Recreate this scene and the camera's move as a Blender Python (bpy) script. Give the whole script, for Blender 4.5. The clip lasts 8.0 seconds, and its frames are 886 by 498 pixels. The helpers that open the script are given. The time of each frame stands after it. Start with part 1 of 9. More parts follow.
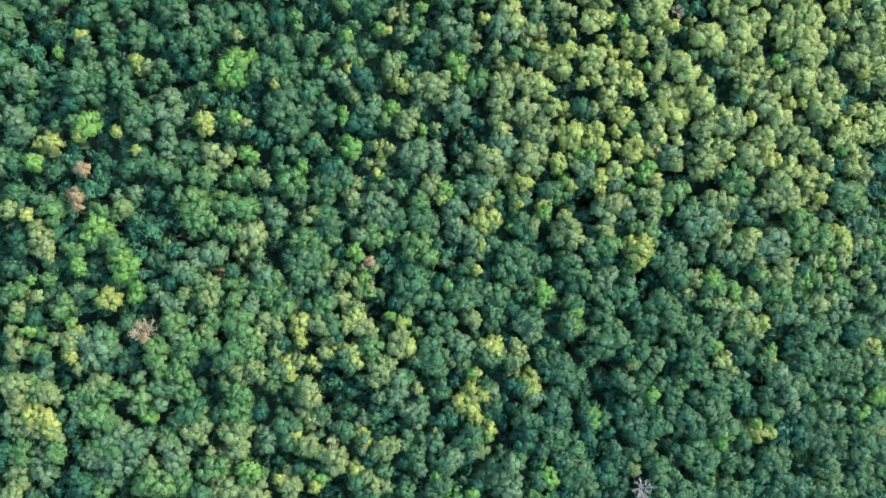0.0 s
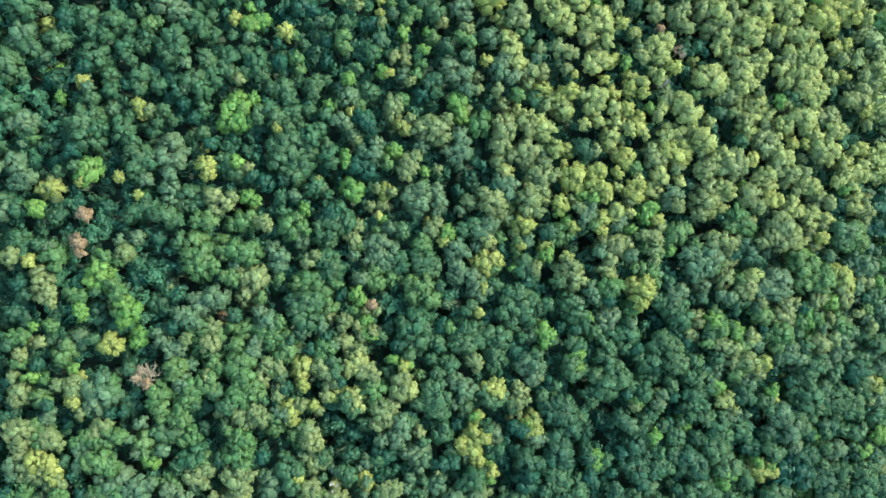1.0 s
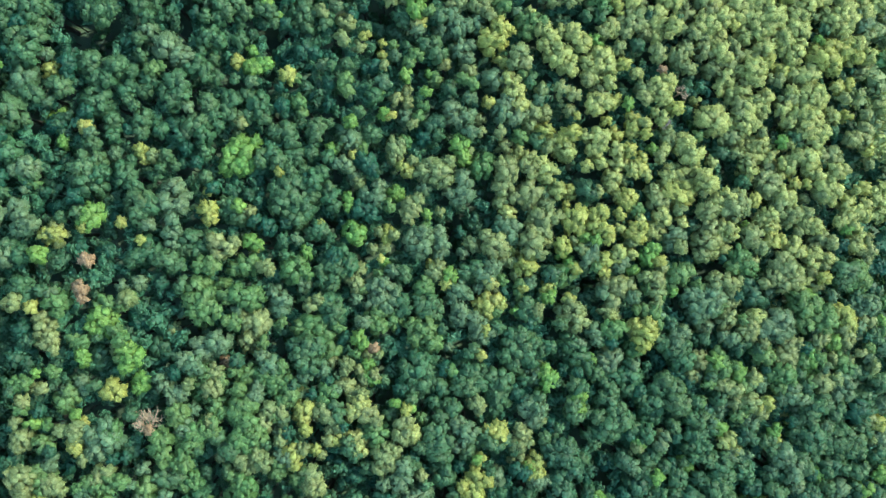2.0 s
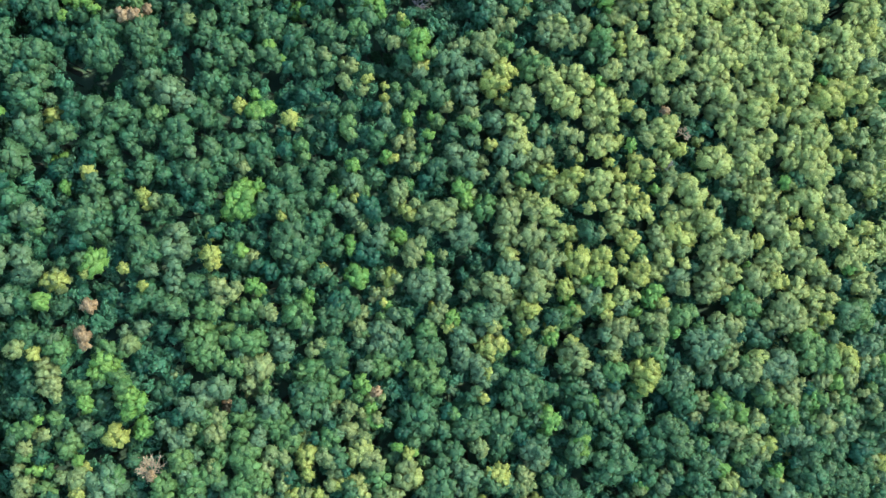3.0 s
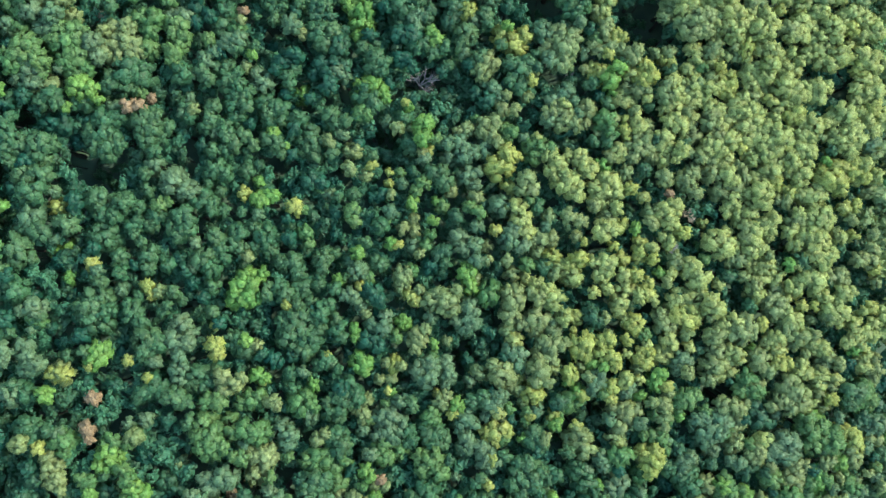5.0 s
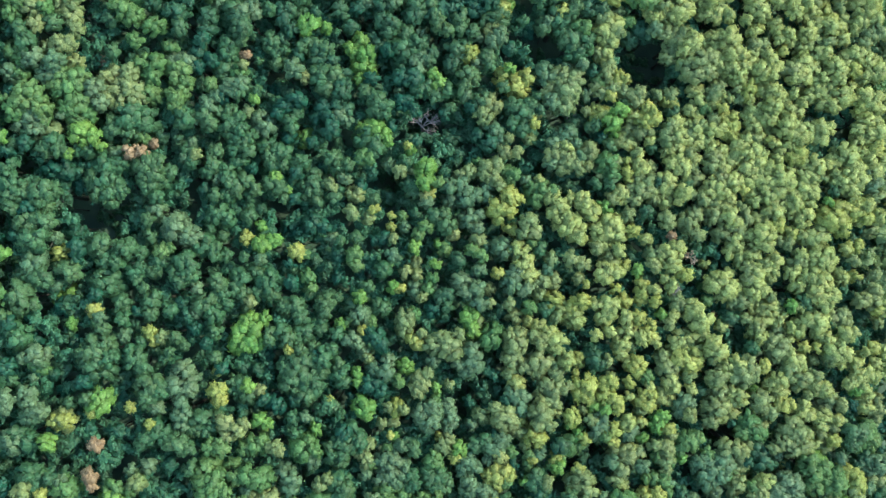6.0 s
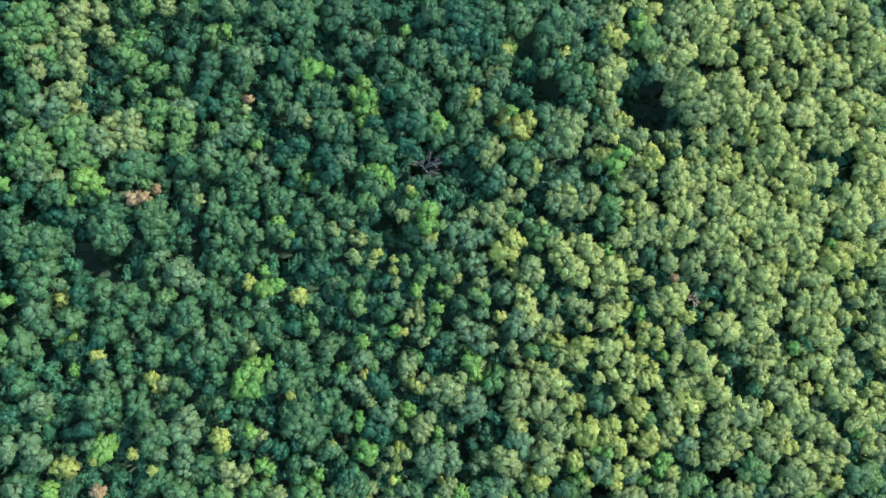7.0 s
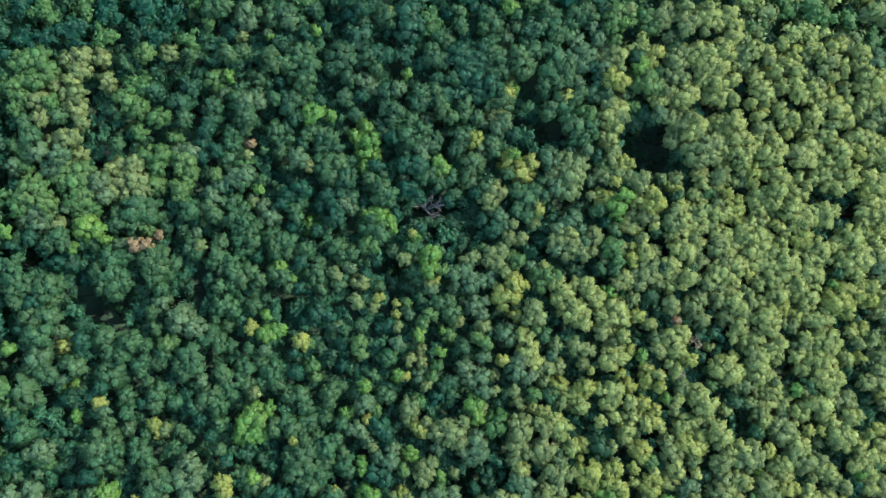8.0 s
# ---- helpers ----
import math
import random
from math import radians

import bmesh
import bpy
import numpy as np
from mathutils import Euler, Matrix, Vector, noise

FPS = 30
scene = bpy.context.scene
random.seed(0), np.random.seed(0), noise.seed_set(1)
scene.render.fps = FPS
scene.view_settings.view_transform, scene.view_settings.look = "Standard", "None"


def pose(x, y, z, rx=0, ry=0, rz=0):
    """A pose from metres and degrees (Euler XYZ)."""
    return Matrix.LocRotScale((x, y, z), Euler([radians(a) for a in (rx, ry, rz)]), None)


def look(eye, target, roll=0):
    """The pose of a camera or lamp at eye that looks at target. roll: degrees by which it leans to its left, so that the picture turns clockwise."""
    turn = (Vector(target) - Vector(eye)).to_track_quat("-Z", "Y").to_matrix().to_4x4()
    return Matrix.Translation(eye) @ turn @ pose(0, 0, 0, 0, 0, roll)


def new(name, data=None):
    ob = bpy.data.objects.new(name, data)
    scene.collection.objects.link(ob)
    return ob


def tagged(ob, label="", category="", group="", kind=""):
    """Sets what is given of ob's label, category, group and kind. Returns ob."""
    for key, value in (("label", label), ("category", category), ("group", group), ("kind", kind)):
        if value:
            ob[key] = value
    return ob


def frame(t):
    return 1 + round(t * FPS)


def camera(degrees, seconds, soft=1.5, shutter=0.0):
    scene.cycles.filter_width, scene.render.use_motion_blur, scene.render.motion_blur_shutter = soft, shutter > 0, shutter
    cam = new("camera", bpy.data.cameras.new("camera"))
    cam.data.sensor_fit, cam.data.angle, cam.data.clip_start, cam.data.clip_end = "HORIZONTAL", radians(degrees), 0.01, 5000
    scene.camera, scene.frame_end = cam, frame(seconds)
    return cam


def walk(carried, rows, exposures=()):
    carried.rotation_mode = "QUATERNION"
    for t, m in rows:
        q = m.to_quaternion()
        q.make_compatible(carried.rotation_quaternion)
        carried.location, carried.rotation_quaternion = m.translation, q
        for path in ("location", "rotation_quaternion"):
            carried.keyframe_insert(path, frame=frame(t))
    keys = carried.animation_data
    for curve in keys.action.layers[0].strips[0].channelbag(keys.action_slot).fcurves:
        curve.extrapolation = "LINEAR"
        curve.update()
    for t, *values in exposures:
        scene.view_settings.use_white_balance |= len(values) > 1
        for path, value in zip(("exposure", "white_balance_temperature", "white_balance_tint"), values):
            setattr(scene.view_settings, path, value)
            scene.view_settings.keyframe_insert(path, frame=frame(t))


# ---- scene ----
# The camera: a drone that looks straight down and flies on level, about 135 m over the treetops.
cam = camera(55.0, 8.0, soft=1.33)
ROWS = [
    (0.0, 1.468, -27.152, 151.212),
    (1.0, 1.100, -20.421, 151.148),
    (2.0, 0.733, -13.652, 151.087),
    (3.0, 0.366, -6.845, 151.030),
    (4.0, -0.000, 0.000, 150.976),
    (5.0, -0.366, 6.883, 150.926),
    (6.0, -0.732, 13.805, 150.880),
    (7.0, -1.097, 20.765, 150.838),
    (8.0, -1.462, 27.763, 150.799),
]
walk(cam, [(t, pose(x, y, z, 0, 0, 0)) for t, x, y, z in ROWS], exposures=[(0.0, 2.82), (3.5, 2.75), (7.0, 2.70), (7.5, 2.62), (8.0, 2.30)])

# ---- light ----
SUN_ELEVATION, SUN_AZIMUTH = 37.0, 22.0          # degrees; azimuth counted from +x towards +y
world = bpy.data.worlds.new("sky")
scene.world = world
world.use_nodes = True
wn = world.node_tree
sky = wn.nodes.new("ShaderNodeTexSky")
sky.sky_type, sky.sun_disc = "NISHITA", False
sky.air_density, sky.dust_density, sky.ozone_density = 2.8, 1.0, 5.0
sky.sun_elevation, sky.sun_rotation = radians(SUN_ELEVATION), radians(90 - SUN_AZIMUTH)
wn.links.new(sky.outputs["Color"], wn.nodes["Background"].inputs["Color"])
wn.nodes["Background"].inputs["Strength"].default_value = 0.15
sun = new("sun", bpy.data.lights.new("sun", "SUN"))
sun.data.energy, sun.data.angle, sun.data.color = 1.8, radians(0.8), (1.0, 0.84, 0.63)
sun_way = Vector((math.cos(radians(SUN_ELEVATION)) * math.cos(radians(SUN_AZIMUTH)),
                  math.cos(radians(SUN_ELEVATION)) * math.sin(radians(SUN_AZIMUTH)), math.sin(radians(SUN_ELEVATION))))
sun.matrix_world = look(sun_way * 300, (0, 0, 0))


# ---- materials ----
def nodes_of(name):
    mat = bpy.data.materials.new(name)
    mat.use_nodes = True
    mat.node_tree.nodes.clear()
    return mat, mat.node_tree.nodes, mat.node_tree.links


def foliage(name, base, second, through_colour, patch=0.5, gloss=0.2, see=0.45):
    """Leaves: each tree between two colours, each spray of leaves a little different, light passing through."""
    mat, n, l = nodes_of(name)
    out = n.new("ShaderNodeOutputMaterial")
    info = n.new("ShaderNodeObjectInfo")
    geo = n.new("ShaderNodeNewGeometry")
    tree_mix = n.new("ShaderNodeMix")
    tree_mix.data_type = "RGBA"
    tree_mix.inputs["A"].default_value = (*base, 1)
    tree_mix.inputs["B"].default_value = (*second, 1)
    coord = n.new("ShaderNodeTexCoord")
    blot = n.new("ShaderNodeTexNoise")
    blot.inputs["Scale"].default_value = 1.6
    blot.inputs["Detail"].default_value = 2.0
    l.new(coord.outputs["Object"], blot.inputs["Vector"])
    add = n.new("ShaderNodeMath")
    add.operation = "MULTIPLY_ADD"
    add.inputs[1].default_value = patch
    l.new(blot.outputs["Fac"], add.inputs[0])
    shift = n.new("ShaderNodeMath")
    shift.operation = "MULTIPLY_ADD"
    shift.inputs[1].default_value = 1.0 - patch * 0.4
    shift.inputs[2].default_value = -patch * 0.3
    l.new(info.outputs["Random"], shift.inputs[0])
    l.new(shift.outputs[0], add.inputs[2])
    l.new(add.outputs[0], tree_mix.inputs["Factor"])
    spray = n.new("ShaderNodeMapRange")
    spray.inputs["To Min"].default_value = 0.72
    spray.inputs["To Max"].default_value = 1.30
    l.new(geo.outputs["Random Per Island"], spray.inputs["Value"])
    hsv = n.new("ShaderNodeHueSaturation")
    l.new(tree_mix.outputs["Result"], hsv.inputs["Color"])
    fine = n.new("ShaderNodeTexNoise")
    fine.inputs["Scale"].default_value, fine.inputs["Detail"].default_value = 5.5, 2.0
    l.new(geo.outputs["Position"], fine.inputs["Vector"])
    speck = n.new("ShaderNodeMapRange")
    speck.inputs["From Min"].default_value, speck.inputs["From Max"].default_value = 0.3, 0.7
    speck.inputs["To Min"].default_value, speck.inputs["To Max"].default_value = 0.68, 1.32
    l.new(fine.outputs["Fac"], speck.inputs["Value"])
    value = n.new("ShaderNodeMath")
    value.operation = "MULTIPLY"
    l.new(spray.outputs["Result"], value.inputs[0])
    l.new(speck.outputs["Result"], value.inputs[1])
    l.new(value.outputs[0], hsv.inputs["Value"])
    relief = n.new("ShaderNodeBump")
    relief.inputs["Strength"].default_value, relief.inputs["Distance"].default_value = 0.6, 0.12
    l.new(fine.outputs["Fac"], relief.inputs["Height"])
    body = n.new("ShaderNodeBsdfPrincipled")
    body.inputs["Roughness"].default_value = 0.5
    body.inputs["Specular IOR Level"].default_value = gloss
    l.new(hsv.outputs["Color"], body.inputs["Base Color"])
    l.new(relief.outputs["Normal"], body.inputs["Normal"])
    lit = n.new("ShaderNodeBsdfTranslucent")
    warm = n.new("ShaderNodeMix")
    warm.data_type = "RGBA"
    warm.inputs["Factor"].default_value = 0.2
    warm.inputs["B"].default_value = (*through_colour, 1)
    l.new(hsv.outputs["Color"], warm.inputs["A"])
    l.new(warm.outputs["Result"], lit.inputs["Color"])
    both = n.new("ShaderNodeMixShader")
    both.inputs["Fac"].default_value = see
    l.new(body.outputs[0], both.inputs[1])
    l.new(lit.outputs[0], both.inputs[2])
    l.new(both.outputs[0], out.inputs["Surface"])
    return mat


def rough(name, dark, light, scale, detail=6.0, roughness=0.9, bump=0.4):
    """Bark and forest floor: two colours by noise at two scales, with relief."""
    mat, n, l = nodes_of(name)
    out = n.new("ShaderNodeOutputMaterial")
    coord = n.new("ShaderNodeTexCoord")
    big = n.new("ShaderNodeTexNoise")
    big.inputs["Scale"].default_value, big.inputs["Detail"].default_value = scale, detail
    l.new(coord.outputs["Object"], big.inputs["Vector"])
    ramp = n.new("ShaderNodeValToRGB")
    ramp.color_ramp.elements[0].position, ramp.color_ramp.elements[0].color = 0.35, (*dark, 1)
    ramp.color_ramp.elements[1].position, ramp.color_ramp.elements[1].color = 0.68, (*light, 1)
    l.new(big.outputs["Fac"], ramp.inputs["Fac"])
    fine = n.new("ShaderNodeTexNoise")
    fine.inputs["Scale"].default_value, fine.inputs["Detail"].default_value = scale * 11, 3.0
    l.new(coord.outputs["Object"], fine.inputs["Vector"])
    relief = n.new("ShaderNodeBump")
    relief.inputs["Strength"].default_value = bump
    l.new(fine.outputs["Fac"], relief.inputs["Height"])
    body = n.new("ShaderNodeBsdfPrincipled")
    body.inputs["Roughness"].default_value = roughness
    body.inputs["Specular IOR Level"].default_value = 0.15
    l.new(ramp.outputs["Color"], body.inputs["Base Color"])
    l.new(relief.outputs["Normal"], body.inputs["Normal"])
    l.new(body.outputs[0], out.inputs["Surface"])
    return mat


# Ladder b-g-s-l/m-w-p also puts regional light and haze into the leaf colour.
LEAF = {
    "g": foliage("green_leaves", (0.013, 0.058, 0.035), (0.026, 0.071, 0.036), (0.061, 0.182, 0.034)),
    "b": foliage("blue_green_leaves", (0.006, 0.052, 0.034), (0.014, 0.060, 0.036), (0.033, 0.142, 0.047)),
    "l": foliage("light_green_leaves", (0.036, 0.103, 0.038), (0.060, 0.121, 0.045), (0.132, 0.254, 0.042)),
    "y": foliage("yellow_green_leaves", (0.130, 0.178, 0.050), (0.172, 0.204, 0.060), (0.268, 0.332, 0.052)),
    "v": foliage("lime_leaves", (0.056, 0.149, 0.039), (0.084, 0.171, 0.044), (0.202, 0.341, 0.050)),
    "o": foliage("olive_leaves", (0.069, 0.113, 0.049), (0.100, 0.133, 0.055), (0.207, 0.254, 0.051)),
    "p": foliage("haze_tinted_pale_leaves", (0.130, 0.184, 0.066), (0.170, 0.212, 0.076), (0.265, 0.343, 0.072)),
    "m": foliage("soft_green_leaves", (0.041, 0.099, 0.055), (0.064, 0.114, 0.062), (0.144, 0.247, 0.056)),
    "w": foliage("sun_tinted_green_leaves", (0.076, 0.126, 0.055), (0.112, 0.152, 0.064), (0.201, 0.294, 0.057)),
    "r": foliage("brown_leaves", (0.122, 0.098, 0.062), (0.180, 0.138, 0.086), (0.200, 0.145, 0.080)),
    # extra step between g and l, dimmer light painted as leaf colour
    "s": foliage("dimmed_green_leaves", (0.021, 0.076, 0.038), (0.039, 0.088, 0.041), (0.090, 0.215, 0.040)),
    "u": foliage("understorey_leaves", (0.020, 0.090, 0.055), (0.032, 0.104, 0.056), (0.059, 0.198, 0.044)),
}
BARK = rough("bark", (0.014, 0.020, 0.018), (0.030, 0.038, 0.032), 3.0)
GREY_WOOD = rough("dead_grey_wood", (0.10, 0.095, 0.095), (0.21, 0.198, 0.195), 4.0)
PALE_WOOD = rough("barkless_wood", (0.20, 0.19, 0.17), (0.34, 0.33, 0.30), 4.0)
RUSTY_WOOD = rough("dead_rusty_wood", (0.110, 0.096, 0.068), (0.225, 0.195, 0.140), 4.0)
FLOOR = rough("forest_floor", (0.022, 0.048, 0.038), (0.040, 0.078, 0.052), 0.25, bump=0.8)


# ---- the lie of the land ----
RELIEF = (16.105, -6.694, -3.156, 2.057, 1.581, 0.225, -0.604, 1.449, -0.17, 1.055, -0.634, -0.64, -0.385)


def canopy_z(x, y):
    """Height of the usual treetops: a hillside that falls towards +x, with a shoulder and a hollow."""
    u, v = max(-1.6, min(1.6, x / 50)), max(-1.4, min(1.4, y / 50))
    terms = (1, u, v, u * u, u * v, v * v, u ** 3, u * u * v, u * v * v, v ** 3, u ** 4, u ** 3 * v, u * u * v * v)
    return sum(c * t for c, t in zip(RELIEF, terms))


def ground_z(x, y):
    """The hillside under the trees, with soft hollows, levelling out far away."""
    far = 1.0 / (1.0 + ((x * x + y * y) / 90000.0) ** 2)
    return (canopy_z(x, y) - 16.0 + 0.9 * noise.noise(Vector((x / 34.0, y / 34.0, 3.7)))) * far


def mesh_object(name, verts, faces, material, parent=None, smooth=False):
    data = bpy.data.meshes.new(name)
    data.from_pydata(verts, [], faces)
    data.materials.append(material)
    if smooth:
        data.polygons.foreach_set("use_smooth", [True] * len(data.polygons))
    data.update()
    ob = new(name, data)
    if parent:
        ob.parent = parent
    return ob


def build_ground():
    lines = [-4000, -2000, -1000, -600, -400, -300, -220] + list(range(-160, 161, 4)) + [220, 300, 400, 600, 1000, 2000, 4000]
    k = len(lines)
    verts = [(x, y, ground_z(x, y)) for y in lines for x in lines]
    faces = [(j * k + i, j * k + i + 1, j * k + k + i + 1, j * k + k + i) for j in range(k - 1) for i in range(k - 1)]
    ob = mesh_object("ground", verts, faces, FLOOR, smooth=True)
    tagged(ob, "dark leaf-littered forest floor on a gentle hillside", "ground", kind="structure")


build_ground()


# ---- tree shapes ----
GOLD = (1 + math.sqrt(5)) / 2
ICO_V = [Vector(v).normalized() for v in ((-1, GOLD, 0), (1, GOLD, 0), (-1, -GOLD, 0), (1, -GOLD, 0), (0, -1, GOLD), (0, 1, GOLD),
                                          (0, -1, -GOLD), (0, 1, -GOLD), (GOLD, 0, -1), (GOLD, 0, 1), (-GOLD, 0, -1), (-GOLD, 0, 1))]
ICO_F = [(0, 11, 5), (0, 5, 1), (0, 1, 7), (0, 7, 10), (0, 10, 11), (1, 5, 9), (5, 11, 4), (11, 10, 2), (10, 7, 6), (7, 1, 8),
         (3, 9, 4), (3, 4, 2), (3, 2, 6), (3, 6, 8), (3, 8, 9), (4, 9, 5), (2, 4, 11), (6, 2, 10), (8, 6, 7), (9, 8, 1)]


def unit(rng):
    while True:
        v = Vector((rng.uniform(-1, 1), rng.uniform(-1, 1), rng.uniform(-1, 1)))
        if 0.05 < v.length < 1:
            return v.normalized()


def add_leaf(verts, faces, at, facing, size, rng):
    """One spray of leaves: a folded, pointed blade of two triangles each side of its rib."""
    side = facing.cross(unit(rng))
    if side.length < 0.05:
        side = facing.orthogonal()
    side.normalize()
    along = facing.cross(side)
    long, wide = size * rng.uniform(0.8, 1.25), size * rng.uniform(0.55, 0.85)
    droop = facing * (-0.28 * size)
    k = len(verts)
    verts += [tuple(at - along * long * 0.5 + droop * 0.4), tuple(at + side * wide * 0.5 + droop),
              tuple(at + along * long * 0.55 + droop * 0.5), tuple(at - side * wide * 0.5 + droop)]
    faces += [(k, k + 1, k + 2), (k, k + 2, k + 3)]


def crown_data(name, seed, clumps, knobs, blades, leaf, lump, depth=0.85, reach=(0.60, 0.74), bulk=(0.30, 0.40)):
    """A crown of unit radius round its origin: boughs on a dome, each a heap of leafy knobs with overlapping sprays."""
    rng = random.Random(seed)
    verts, faces = [], []
    lean = unit(rng) * 0.10
    golden = math.pi * (3 - math.sqrt(5))
    normals = []
    for v in ICO_V:                                               # the dense heart of the crown
        verts.append((v[0] * 0.60, v[1] * 0.60, v[2] * 0.52))
        normals.append(Vector(v))
    faces += ICO_F
    for i in range(clumps):
        up = 1.0 - (i + 0.4) / clumps * 1.4                       # from the top to a little below the rim
        a = i * golden + rng.uniform(-0.7, 0.7)
        up += rng.uniform(-0.12, 0.12)
        up = min(up, 0.99)
        ring = math.sqrt(max(0.0, 1 - up * up))
        way = Vector((ring * math.cos(a), ring * math.sin(a), up))
        centre = Vector((way.x, way.y, way.z * depth)) * rng.uniform(*reach) + lean * rng.uniform(0, 1)
        size = rng.uniform(*bulk) * rng.choice((0.75, 1.0, 1.0, 1.2))
        flat = rng.uniform(0.72, 0.95)
        turn = Matrix.Rotation(rng.uniform(0, 6.28), 3, "Z")
        k = len(verts)
        for v in ICO_V:
            p = turn @ Vector(v)
            bulge = 0.95 + 0.10 * noise.noise(p * 2.1 + Vector((seed, i, 0)))
            verts.append(tuple(centre + Vector((p.x, p.y, p.z * flat)) * size * bulge))
        normals += [(Vector(verts[k + q]) - centre).normalized() * 0.6 + way * 0.5 for q in range(12)]
        faces += [(a + k, b + k, c + k) for a, b, c in ICO_F]
        for j in range(knobs):
            z = 1.0 - (j + 0.5) / knobs * 1.45
            w = math.sqrt(max(0.0, 1 - z * z))
            b = j * golden + rng.uniform(-0.5, 0.5)
            out = Vector((w * math.cos(b), w * math.sin(b), z + rng.uniform(-0.12, 0.12))).normalized()
            out = (out + way * 0.35).normalized()
            knob = centre + Vector((out.x, out.y, out.z * flat)) * size * rng.uniform(0.84, 0.99)
            ball = lump * rng.uniform(0.75, 1.25)
            for _ in range(blades):
                d = (out * 0.7 + unit(rng)).normalized()
                face = (d * 0.8 + out * 0.3 + way * 0.2 + Vector((0, 0, 0.22)) + unit(rng) * 0.2).normalized()
                add_leaf(verts, faces, knob + d * ball * rng.uniform(0.6, 1.5), face, leaf, rng)
                normals += [d * 0.45 + out * 0.4 + way * 0.45 + face * 0.3 + unit(rng) * 0.25] * 4
    data = bpy.data.meshes.new(name)
    data.from_pydata(verts, [], faces)
    data.polygons.foreach_set("use_smooth", [True] * len(data.polygons))
    data.update()
    data.normals_split_custom_set_from_vertices([n.normalized() for n in normals])
    return data


def limb(verts, faces, a, b, ra, rb, sides=6):
    """A tapered round limb from a to b."""
    way = (b - a).normalized()
    u = way.orthogonal().normalized()
    v = way.cross(u)
    k = len(verts)
    for p, r in ((a, ra), (b, rb)):
        for i in range(sides):
            t = 2 * math.pi * i / sides
            verts.append(tuple(p + (u * math.cos(t) + v * math.sin(t)) * r))
    faces += [(k + i, k + (i + 1) % sides, k + sides + (i + 1) % sides, k + sides + i) for i in range(sides)]
    faces.append(tuple(k + sides + i for i in range(sides)))


def trunk_data(name, seed):
    """A trunk of unit height that forks into limbs inside the crown."""
    rng = random.Random(seed)
    verts, faces = [], []
    top = Vector((0.01, 0.0, 0.62))
    limb(verts, faces, Vector((0, 0, -0.04)), Vector((0, 0, 0.03)), 0.034, 0.024)
    limb(verts, faces, Vector((0, 0, 0.03)), top, 0.024, 0.016)
    for i in range(5):
        a = i * 2.4 + rng.uniform(-0.4, 0.4)
        end = Vector((math.cos(a) * 0.12, math.sin(a) * 0.12, rng.uniform(0.72, 0.86)))
        limb(verts, faces, top - Vector((0, 0, 0.06 * (i % 3))), end, 0.010, 0.004, 5)
    limb(verts, faces, top, Vector((0, 0, 0.9)), 0.014, 0.004, 5)
    data = bpy.data.meshes.new(name)
    data.from_pydata(verts, [], faces)
    data.materials.append(BARK)
    data.update()
    return data


# per size class: boughs, knobs a bough, sprays a knob, spray and knob size, how far out boughs sit, bough size (of the crown's radius), shapes
CLASSES = {"large": (36, 8, 8, 0.088, 0.074, (0.70, 0.84), (0.19, 0.27), 6),
           "middle": (20, 6, 7, 0.130, 0.100, (0.66, 0.80), (0.24, 0.33), 7),
           "small": (11, 5, 6, 0.196, 0.135, (0.60, 0.76), (0.30, 0.40), 7)}
SHAPES = {}
for size_name, (clumps, knobs, blades, leaf, lump, reach, bulk, count) in CLASSES.items():
    SHAPES[size_name] = [crown_data("crown", 11 * i + len(size_name), clumps, knobs, blades, leaf, lump, 0.8 + 0.06 * i, reach, bulk) for i in range(count)]
TRUNKS = [trunk_data("trunk", 70 + i) for i in range(4)]
DRESSED = {}


def crown_of(size_name, index, kind):
    """The crown mesh of that shape, dressed in leaves of that kind."""
    key = (size_name, index, kind)
    if key not in DRESSED:
        data = SHAPES[size_name][index].copy()
        data.name = "crown"
        data.materials.append(LEAF[kind])
        DRESSED[key] = data
    return DRESSED[key]


LABELS = {
    "g": "broad-leaved forest tree with a dense mid-green crown",
    "b": "broad-leaved forest tree with a dark bluish-green crown",
    "l": "leafy forest tree with a fresh light-green crown",
    "y": "forest tree with a bright yellow-green crown",
    "o": "forest tree with an olive crown starting to turn",
    "p": "forest tree with a pale grey-green crown, whitened for sun haze",
    "v": "leafy forest tree with a vivid lime-green crown",
    "m": "broad-leaved forest tree with a soft pale-green crown",
    "w": "broad-leaved forest tree with a warm yellowish-green crown, tinted for sunlight",
    "s": "broad-leaved forest tree with a deep green crown, darkened for areas in dimmer light",
    "r": "dying forest tree with withered brown leaves",
}
NAMES = {"g": "green_tree", "s": "dimmed_green_tree", "b": "blue_green_tree", "l": "light_green_tree", "y": "yellow_green_tree", "o": "turning_tree",
         "p": "haze_tinted_pale_tree", "r": "withered_tree", "w": "sun_tinted_green_tree", "v": "lime_green_tree", "m": "soft_green_tree"}
LABELS_SMALL = {k: v.replace("forest tree", "young tree") for k, v in LABELS.items()}
pick = random.Random(5)
CROWNS = []


